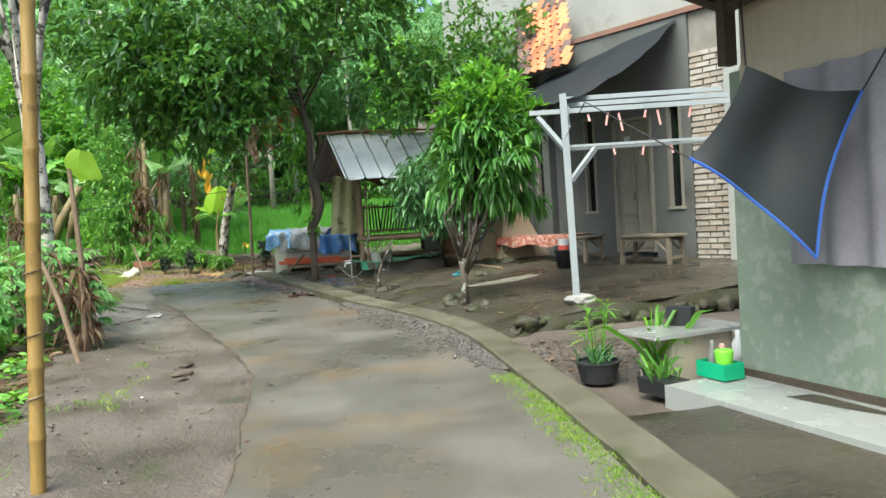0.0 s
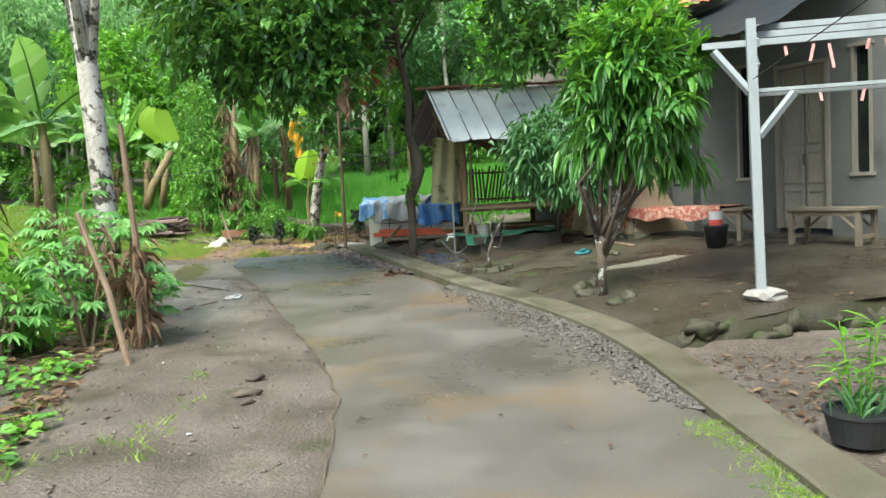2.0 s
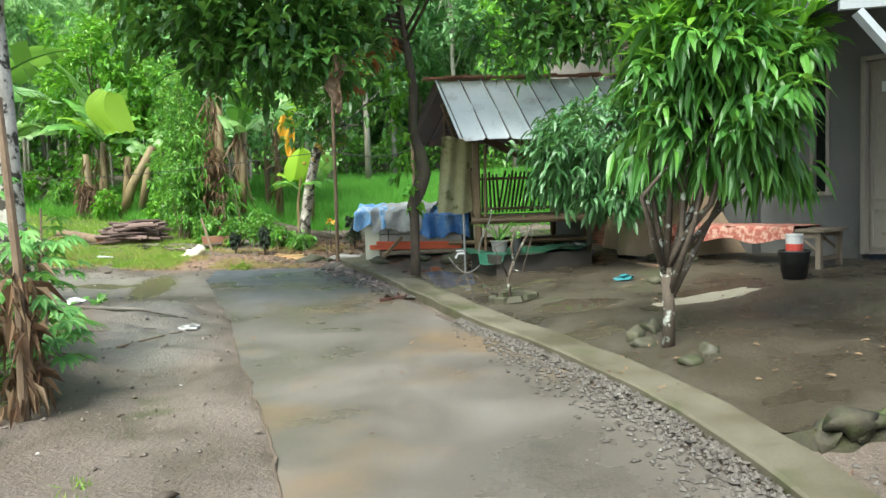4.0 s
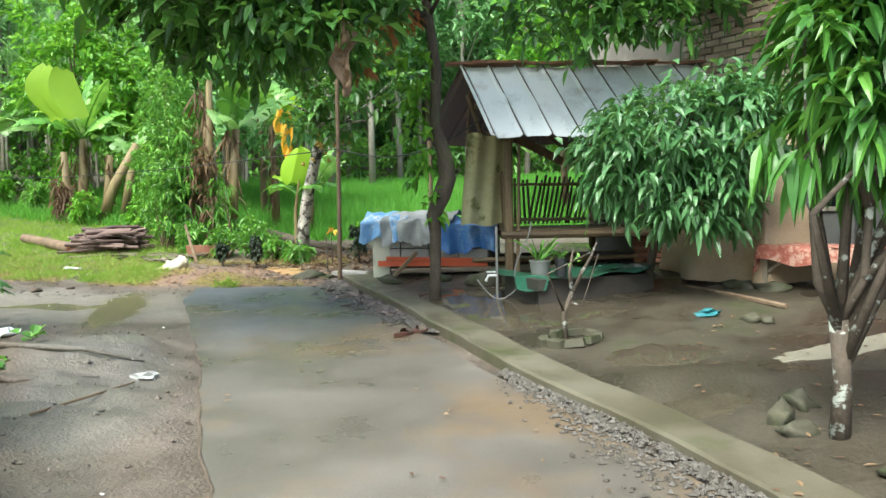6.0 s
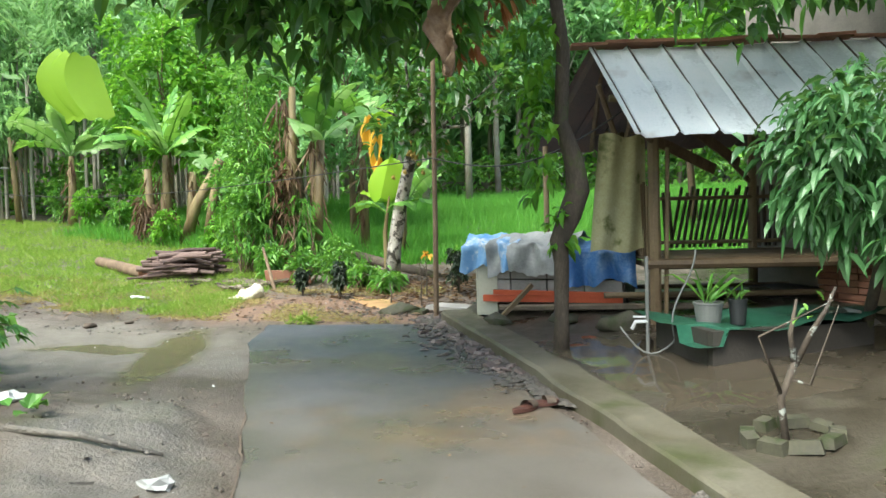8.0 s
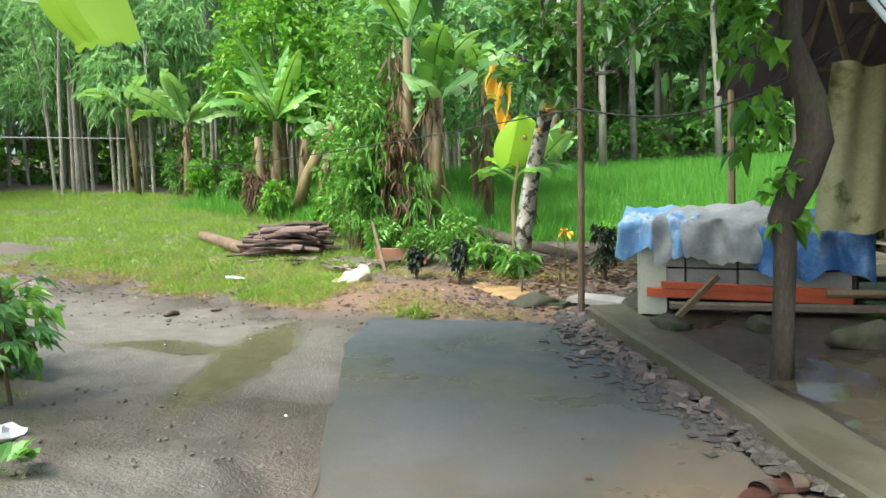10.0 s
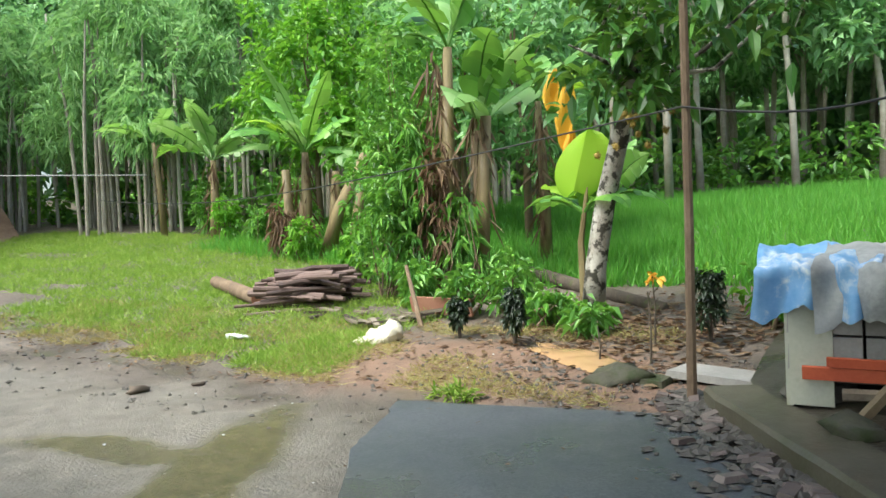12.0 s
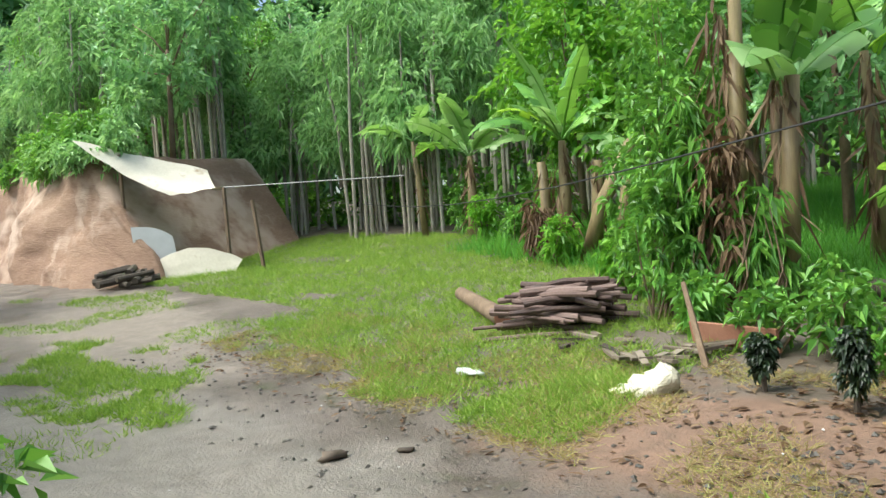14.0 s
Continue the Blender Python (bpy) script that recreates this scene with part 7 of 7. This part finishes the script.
for x, y, h, n, leaf in ((-7.2, 20.8, 0.4, 24, "leaf_mid"), (-6.6, 20.8, 0.45, 28, "leaf_mid"), (-6.0, 20.4, 0.26, 24, "leaf_mid"), (-5.5, 20.1, 0.22, 20, "leaf_mid"), (-6.9, 21.5, 0.5, 26, "leaf_mid"), (-8.0, 21.2, 0.45, 28, "leaf_mid"), (-8.7, 21.6, 1.3, 70, "leaf_mid"), (-8.95, 22.1, 2.1, 100, "leaf_mid"), (-9.2, 22.6, 3.0, 110, "leaf_mid"), (-9.8, 22.4, 0.7, 40, "leaf_bright"), (-3.9, 20.6, 0.5, 24, "leaf_bright"), (-12.2, 24.0, 0.6, 40, "leaf_bright"), (-14.5, 25.4, 0.7, 50, "leaf_mid"), (-16.0, 25.9, 0.8, 50, "leaf_bright"), (-13.6, 25.6, 1.2, 60, "leaf_mid"), (-17.8, 27.0, 1.0, 60, "leaf_mid"), (-10.7, 24.6, 1.2, 60, "leaf_bright"), (-11.6, 25.6, 1.4, 70, "leaf_mid"), (-15.2, 27.4, 1.4, 70, "leaf_bright")):
    k += 1
    shrub("shrub", "leafy green shrub at the edge of the clearing", g3(x, y), [(0, 0, h * 0.6, 0.14 + 0.27 * h, 0.14 + 0.27 * h, h * 0.5, n), (0.1, -0.1, h * 1.0, 0.1 + 0.2 * h, 0.15 + 0.18 * h, h * 0.3, n // 2)], leaf, 300 + k, per=9, size=0.12, L=0.13, W=0.055, group="clearing shrubs")
for x, y, h, n, leaf in ((-8.35, 21.75, 1.7, 46, "leaf_mid"), (-7.75, 21.85, 1.3, 22, "leaf_mid"), (-8.05, 21.8, 1.9, 26, "leaf_dry"), (-8.6, 21.9, 2.3, 46, "leaf_mid"), (-12.9, 24.3, 0.9, 34, "leaf_dry"), (-7.6, 21.95, 0.8, 16, "leaf_mid")):
    k += 1
    shrub("vine_tangle", "tangle of vines and dead leaves hung on the banana stems", g3(x, y), [(0, 0, h * 0.5, 0.2, 0.18, h * 0.5, n), (0.05, 0, h * 0.9, 0.24, 0.2, h * 0.25, n // 2)], leaf, 400 + k, per=9, size=0.12, L=0.2, W=0.05, down=0.7, group="vine tangles", category="vine")
s_ = Mesh()
s_.tube([g3(-8.2, 24.0, 0.05), g3(-7.0, 22.9, 0.1), g3(-6.0, 22.0, 0.06), g3(-5.0, 21.1, 0.05)], [0.12, 0.1, 0.09, 0.07], 8)
whole("fallen_trunk", s_, "bark_dark", "dark fallen trunk along the field edge", "log", smooth=True)
s_ = Mesh()
s_.tube([g3(-12.0, 24.4, 0.0), g3(-11.7, 24.5, 0.9), g3(-11.1, 24.6, 1.9)], [0.13, 0.12, 0.1], 8)
whole("dead_stem", s_, "banana_stem", "leaning dead banana stem", "banana stem", smooth=True)
s_ = Mesh()
foliage(s_, np.random.RandomState(9), [(-5.71, 17.86, 0.17, 0.2, 0.1, 0.05, 26)], 9, 0.05, 0.09, 0.02, "diamond", 0.1)
whole("grass_tuft", s_, "grass", "bright green grass tuft by the lane end", "grass")

# pale slab and stakes at the kerb's end
s_ = Mesh()
s_.box((-3.98, 18.68, 0.235), (0.78, 0.36, 0.05), -14, (0, 2), 0.96)
whole("stone_slab", s_, "cement_block", "pale wet concrete slab at the end of the kerb", "slab")
s_ = Mesh()
s_.box((-4.52, 18.55, 0.2), (0.34, 0.2, 0.07), -10, (4, 3), 0.9)
whole("stone_slab", s_, "mossy_stone", "mossy flat stone beside the kerb's end", "slab")
for x, y, h in ((-4.65, 19.2, 0.55), (-5.02, 19.05, 0.3), (-4.75, 19.75, 0.6)):
    t = thing("seedling", "thin bare seedling in the leaf litter", "seedling", g3(x, y), 0, "bare seedlings")
    s_ = Mesh()
    s_.tube([(0, 0, -0.03), (0.01, 0, h * 0.5), (-0.01, 0.01, h)], [0.011, 0.009, 0.005], 6)
    for q in range(3):
        s_.tube([(0, 0, h * (0.45 + 0.15 * q)), (0.07 * (-1) ** q, 0.02, h * (0.6 + 0.15 * q))], 0.004, 4)
    part("stem", s_, "bark_dark", t)
    if h > 0.58:
        s_ = Mesh()
        foliage(s_, np.random.RandomState(3), [(0, 0, h, 0.05, 0.05, 0.05, 4)], 4, 0.03, 0.09, 0.05, "long", 0.3)
        part("yellow_leaf", s_, "leaf_yellow", t, "yellow leaves at the tip")
rb = random.Random(40)
for q in range(46):
    y = rb.uniform(15.6, 18.3)
    x = kerb_x(y) - 0.24 - abs(rb.gauss(0, 0.16))
    s_ = Mesh()
    s_.box((x, y, ground_z(x, y) + 0.03), (rb.uniform(0.07, 0.16), rb.uniform(0.05, 0.1), rb.uniform(0.015, 0.03)), rb.uniform(0, 180), (rb.uniform(-16, 16), rb.uniform(-16, 16)), 0.8)
    whole("rubble_stone", s_, "slate_rubble", "flat broken stone in the rubble along the kerb", "stone", group="rubble along the kerb")

# near banana with a broad hanging lime leaf
nb = banana(g3(-7.0, 13.7), 2.4, 5, "banana plant reaching over the verge", 15, 1.5, 0.5, 2, 0.1)
s_ = Mesh()
s_.tube([(0, 0, 2.3), (0.5, 0.1, 2.85), (1.0, 0.25, 2.9), (1.28, 0.38, 2.6)], [0.025, 0.02, 0.014, 0.008], 6)
part("leaf_stalk", s_, "leaf_banana", nb)
s_ = Mesh()
def lime_blade(u, v):
    a = -0.1 + 0.04 * v - 0.17 * math.sin(math.pi * min(1, v * 1.1)) ** 0.8
    b = 0.17 + 0.12 * v
    w, h = a + (b - a) * u, (0.25 - 0.07 * u) * (1 - v) + (-0.27 + 0.03 * u) * v
    return (1.5 + 0.94 * w, 0.4 + 0.33 * w + 0.1 * abs(u - 0.5), 2.34 + h + 0.012 * math.sin(u * 24 + v * 3))


s_.grid(lime_blade, 16, 16)
part("leaf", s_, "leaf_lime", nb, "broad bright leaf")

k = 0
for x, y, z, h in ((-23.3, 19.7, 3.7, 0.6), (-24.9, 19.6, 3.8, 0.6), (-26.0, 19.6, 3.8, 0.7), (-29.0, 19.6, 3.9, 0.6), (-22.6, 20.3, 3.75, 0.7), (-23.8, 20.0, 4.0, 0.9), (-25.2, 20.2, 4.1, 0.8), (-26.6, 20.0, 4.2, 1.0), (-28.2, 20.3, 4.2, 0.9), (-30.0, 20.2, 4.3, 1.0), (-24.4, 21.2, 4.2, 1.4), (-27.4, 21.4, 4.3, 1.5)):
    k += 1
    shrub("shrub", "dense green bush on the earth bank", (x, y, z), [(0, 0, h * 0.4, 0.6 + 0.3 * h, 0.6, h * 0.55, 60), (0.2, 0.1, h * 0.9, 0.4 + 0.2 * h, 0.5, h * 0.4, 40)], ("leaf_mid", "leaf_bamboo_haze")[k % 2], 500 + k, per=9, size=0.2, L=0.2, W=0.08, group="bushes on the bank")
# lean-to at the earth bank
lt = thing("lean_to", "canvas lean-to propped against the earth bank", "shelter", (-20.8, 20.9, 0.9))
o = np.array((-20.8, 20.9, 0.9))
A_, B_, C_, D_ = (np.array(p) - o for p in ((-22.3, 19.4, 4.25), (-20.2, 21.95, 2.97), (-20.9, 21.0, 2.85), (-21.6, 22.2, 3.5)))
s_ = Mesh()
s_.grid(lambda u, v: (A_ * (1 - u) + D_ * u) * (1 - v) + (C_ * (1 - u) + B_ * u) * v + np.array((0, 0, -0.25 * math.sin(v * math.pi) * (0.5 + 0.5 * u) + 0.05 * noise.noise(Vector((u * 4, v * 4, 0))))), 16, 20)
surf("canvas", [(0.3, (0.5, 0.46, 0.36)), (0.7, (0.68, 0.64, 0.53))], 1.5, 20, (0.7, 0.9), 0.3, stain=((0.34, 0.25, 0.16), 1.5, 0.58, 0.7))
part("canopy", s_, "canvas", lt, "sagging stained canvas", True)
for p0, p1 in (((-20.25, 22.0, 0.9), (-20.2, 21.95, 2.95)), ((-19.4, 22.4, 0.9), (-19.55, 22.3, 2.6)), ((-21.9, 20.3, 1.0), (-22.0, 20.3, 3.9))):
    s_ = Mesh()
    s_.tube([np.array(p0) - o, np.array(p1) - o], 0.05, 6)
    part("post", s_, "bark_brown", lt)
s_ = Mesh()
s_.tube([np.array((-20.2, 21.95, 2.95)) - o, np.array((-17.5, 25.0, 2.9)) - o], 0.015, 4)
part("rope", s_, "grey_pvc", lt)
s_ = Mesh()
s_.grid(lambda u, v: np.array((-21.45 + 0.55 * u, 20.35 + 0.72 * u - 0.1 * v, 1.15 + 1.05 * v - 0.25 * (u * v) ** 3)) - o, 10, 10)
part("white_sheet", s_, "white_plastic", lt, "upright white sheet", True)
s_ = Mesh()
s_.grid(lambda u, v: np.array((-21.1 + 1.15 * u, 20.65 + 1.5 * u - 0.25 * (1 - v), 0.98 + (0.75 - 0.15 * u) * v * (0.55 + 0.45 * math.sin(u * math.pi)) + 0.04 * noise.noise(Vector((u * 5, v * 5, 0))))) - o, 16, 10)
part("ground_sheet", s_, "canvas", lt, "pale sheet slumped on the ground", True)
# flat black sheet added to paint the shade inside the shelter's opening
s_ = Mesh()
s_.grid(lambda u, v: np.array((-21.75 + 0.3 * u, 20.25 + 0.3 * u, 1.0 + 1.15 * v)) - o, 4, 4)
part("dark_opening", s_, "black_tarp", lt)
for k in range(14):
    s_ = Mesh()
    x, y = -20.6 + lp.uniform(-0.6, 0.5), 19.7 + lp.uniform(-0.3, 0.5)
    a = lp.uniform(0, 3.14)
    z = ground_z(x, y) + lp.uniform(0.08, 0.35)
    s_.tube([(x - 0.4 * math.cos(a), y - 0.4 * math.sin(a), z - 0.05), (x + 0.4 * math.cos(a), y + 0.4 * math.sin(a), z + 0.05)], lp.uniform(0.05, 0.09), 7)
    whole("firewood_log", s_, "bark_dark", "dark log in a heap before the lean-to", "log", group="heap before the lean-to")

# ---- green house, at the start of the walk ----
gh = thing("green_house", "house with pale green patterned wall and tiled terrace", "house", (2.3, 7.45, 0), math.degrees(math.atan2(-0.91, 0.41)))
s_ = Mesh()
s_.box((3.5, 0.06, 0.95), (7.0, 0.12, 2.1))
part("wall", s_, "green_wall", gh)
s_ = Mesh()
s_.box((3.6, 0.055, 2.4), (7.0, 0.1, 0.8))
s_.box((1.7, -0.002, 1.65), (3.2, 0.012, 0.75))
part("wall_panel", s_, "brown_panel", gh, "faded brown striped panel")
s_ = Mesh()
s_.box((0.06, 2.5, 1.3), (0.12, 4.8, 2.8))
part("end_wall", s_, "white_plaster", gh)
s_ = Mesh()
s_.box((3.5, 4.9, 1.3), (7, 0.12, 2.8))
s_.box((6.95, 2.5, 1.3), (0.12, 4.8, 2.8))
part("rear_wall", s_, "white_plaster", gh)
s_ = Mesh()
s_.box((3.4, 2.2, 2.95), (7.6, 6.3, 0.1), 0, (6, 0))
part("roof", s_, "roof_tile_old", gh)
s_ = Mesh()
s_.box((0.1, -0.1, 2.45), (0.07, 0.09, 0.85))
s_.tube([(-0.9, -0.3, 2.85), (-0.2, -0.15, 2.55), (0.1, -0.1, 2.38), (1.0, -0.05, 2.45)], 0.04, 6)
part("eave_beam", s_, "dark_wood", gh)
s_ = Mesh()
s_.box((1.35, -0.03, 1.25), (0.16, 0.05, 2.7))
part("door_post", s_, "dark_wood", gh)
s_ = Mesh()
s_.box((3.2, -0.29, -0.03), (6.5, 0.58, 0.17))
part("terrace", s_, "white_tile", gh, "pale glossy tiled terrace")
s_ = Mesh()
s_.box((3.2, -0.008, 0.078), (6.5, 0.018, 0.045))
part("skirting", s_, "dark_wood", gh)
s_ = Mesh()
s_.grid(lambda u, v: (0.5 + 0.75 * u, -0.06 - 0.03 * math.sin(u * 18), 1.9 - 1.1 * v), 26, 6)
surf("grey_curtain", [(0.3, (0.16, 0.15, 0.17)), (0.7, (0.27, 0.26, 0.29))], 3, 40, (0.8, 0.95), 0.2)
part("curtain", s_, "grey_curtain", gh, "hanging grey cloth", True)
# black cloth with blue hem on a line
ct = thing("hanging_cloth", "black cloth with a blue hem hung by its corners", "cloth", (0, 0, 0))
Q = [np.array(p) for p in ((2.07, 6.5, 1.88), (2.61, 6.42, 1.7), (2.32, 6.35, 0.87), (1.76, 6.5, 1.42))]


def hung(u, v):
    p = (Q[0] * (1 - u) + Q[1] * u) * (1 - v) + (Q[3] * (1 - u) + Q[2] * u) * v
    pull = -0.05 * math.sin(u * math.pi) * (1 - v) + 0.05 * math.sin(u * math.pi) * v
    side = np.array((0.05 * math.sin(v * math.pi) * (1 - 2 * u), 0, 0))
    return p + side + np.array((0, 0.06 * math.sin(u * 3.1) * math.sin(v * 3.1) - 0.02 * math.sin(u * 9), pull))


s_ = Mesh()
s_.grid(hung, 24, 24)
part("cloth", s_, "black_tarp", ct, smooth=True)
s_ = Mesh()
s_.tube([hung(t, 1) for t in np.linspace(0, 1, 14)] + [hung(1, t) for t in np.linspace(0.98, 0, 14)], 0.009, 5)
part("hem", s_, "blue_edge", ct, "blue hem")
s_ = Mesh()
s_.tube([hung(0, 0), np.array((2.3, 7.2, 2.5))], 0.005, 4)
s_.tube([hung(1, 0), np.array((3.0, 6.0, 2.6))], 0.005, 4)
s_.tube([hung(0, 1), np.array((1.4, 7.6, 1.9)), np.array((1.62, 10.6, 1.95))], 0.004, 4)
part("string", s_, "cable", ct)
cb = thing("wash_stand", "low brown cabinet with a white board top", "cabinet", (2.02, 7.75, -0.1), -66)
s_ = Mesh()
s_.box((0, 0, 0.2), (0.36, 0.5, 0.42))
part("body", s_, "brown_panel", cb)
s_ = Mesh()
s_.box((0.02, -0.02, 0.425), (0.42, 0.78, 0.025))
part("board_top", s_, "white_tile", cb)
s_ = Mesh()
s_.box((2.02, 7.83, 0.4), (0.16, 0.12, 0.13), -30, None, 1.08)
whole("black_tub", s_, "black_plastic", "small square black tub on the wash stand", "tub")
for x, y, z, rr, h, mt, nm, lb in ((2.34, 7.62, 0.057, 0.045, 0.26, "white_plastic", "bottle", "white plastic bottle by the wall"), (2.18, 7.46, 0.057, 0.035, 0.2, "pink_ribbon", "bottle", "pink-capped bottle in the basket"), (2.1, 7.4, 0.057, 0.03, 0.24, "grey_pvc", "bottle", "slim grey bottle in the basket")):
    s_ = Mesh()
    s_.lathe((x, y, z), [(0, 0), (rr, 0), (rr, h * 0.65), (rr * 0.45, h * 0.8), (rr * 0.45, h), (0, h)], 14)
    whole(nm, s_, mt, lb, "bottle", smooth=True)
bq = thing("basket", "bright green plastic basket with washing things", "basket", (2.13, 7.36, 0.056), -64)
s_ = Mesh()
s_.box((0, 0, 0.008), (0.2, 0.13, 0.012))
for c, sz in (((0, -0.075, 0.06), (0.24, 0.012, 0.1)), ((0, 0.075, 0.06), (0.24, 0.012, 0.1)), ((-0.12, 0, 0.06), (0.012, 0.16, 0.1)), ((0.12, 0, 0.06), (0.012, 0.16, 0.1))):
    s_.box(c, sz)
part("tray", s_, "green_plastic", bq)
s_ = Mesh()
s_.lathe((0.04, 0, 0.1), [(0, 0), (0.05, 0), (0.06, 0.08), (0.05, 0.09), (0, 0.09)], 16)
part("cup", s_, "lime_plastic", bq, "lime green cup")
wp = potted((1.44, 7.92, -0.05), 0.155, 0.15, "black_plastic", "wide black planter of grassy leaves and tall stems", 46, 11, 0.24, "leaf_pale")
tl = Mesh()
rt_ = np.random.RandomState(19)
P_, D_, N_ = [], [], []
for q in range(7):
    a = rt_.uniform(0, 6.28)
    tip = np.array((0.1 * math.cos(a), 0.1 * math.sin(a), rt_.uniform(0.35, 0.62)))
    tl.tube([(0.04 * math.cos(a), 0.04 * math.sin(a), 0.12), tip * 0.6, tip], [0.006, 0.005, 0.003], 5)
    for g in range(9):
        b = rt_.uniform(0, 6.28)
        P_.append(tip * rt_.uniform(0.75, 1.0)), D_.append((math.cos(b), math.sin(b), rt_.uniform(-0.2, 0.6))), N_.append((0, 0, 1))
tl.leaves(P_, D_, N_, 0.17 * rt_.uniform(0.6, 1.2, len(P_)), 0.022, "long", 0.2)
part("tall_stem", tl, "leaf_bright", wp)
potted((1.78, 7.42, -0.04), 0.12, 0.1, "black_plastic", "shallow dark pot with trailing leaves", 34, 12, 0.34, "leaf_mid", (0.26, 0.18), -60)
potted((1.8, 7.68, -0.04), 0.1, 0.12, "black_plastic", "pot with tall arching palm-like leaves", 30, 13, 0.66, "leaf_bright")

# ---- bricks of the grey house ----
bricks(brick_wall, -4.95, -3.28, 1.55, 3.9, 0.035, "brick", 5, 0.22, 0.065)
bricks(limed_wall, 0.21, 0.89, 0.3, 3.4, 0.035, "limed_brick", 6, 0.225, 0.07)
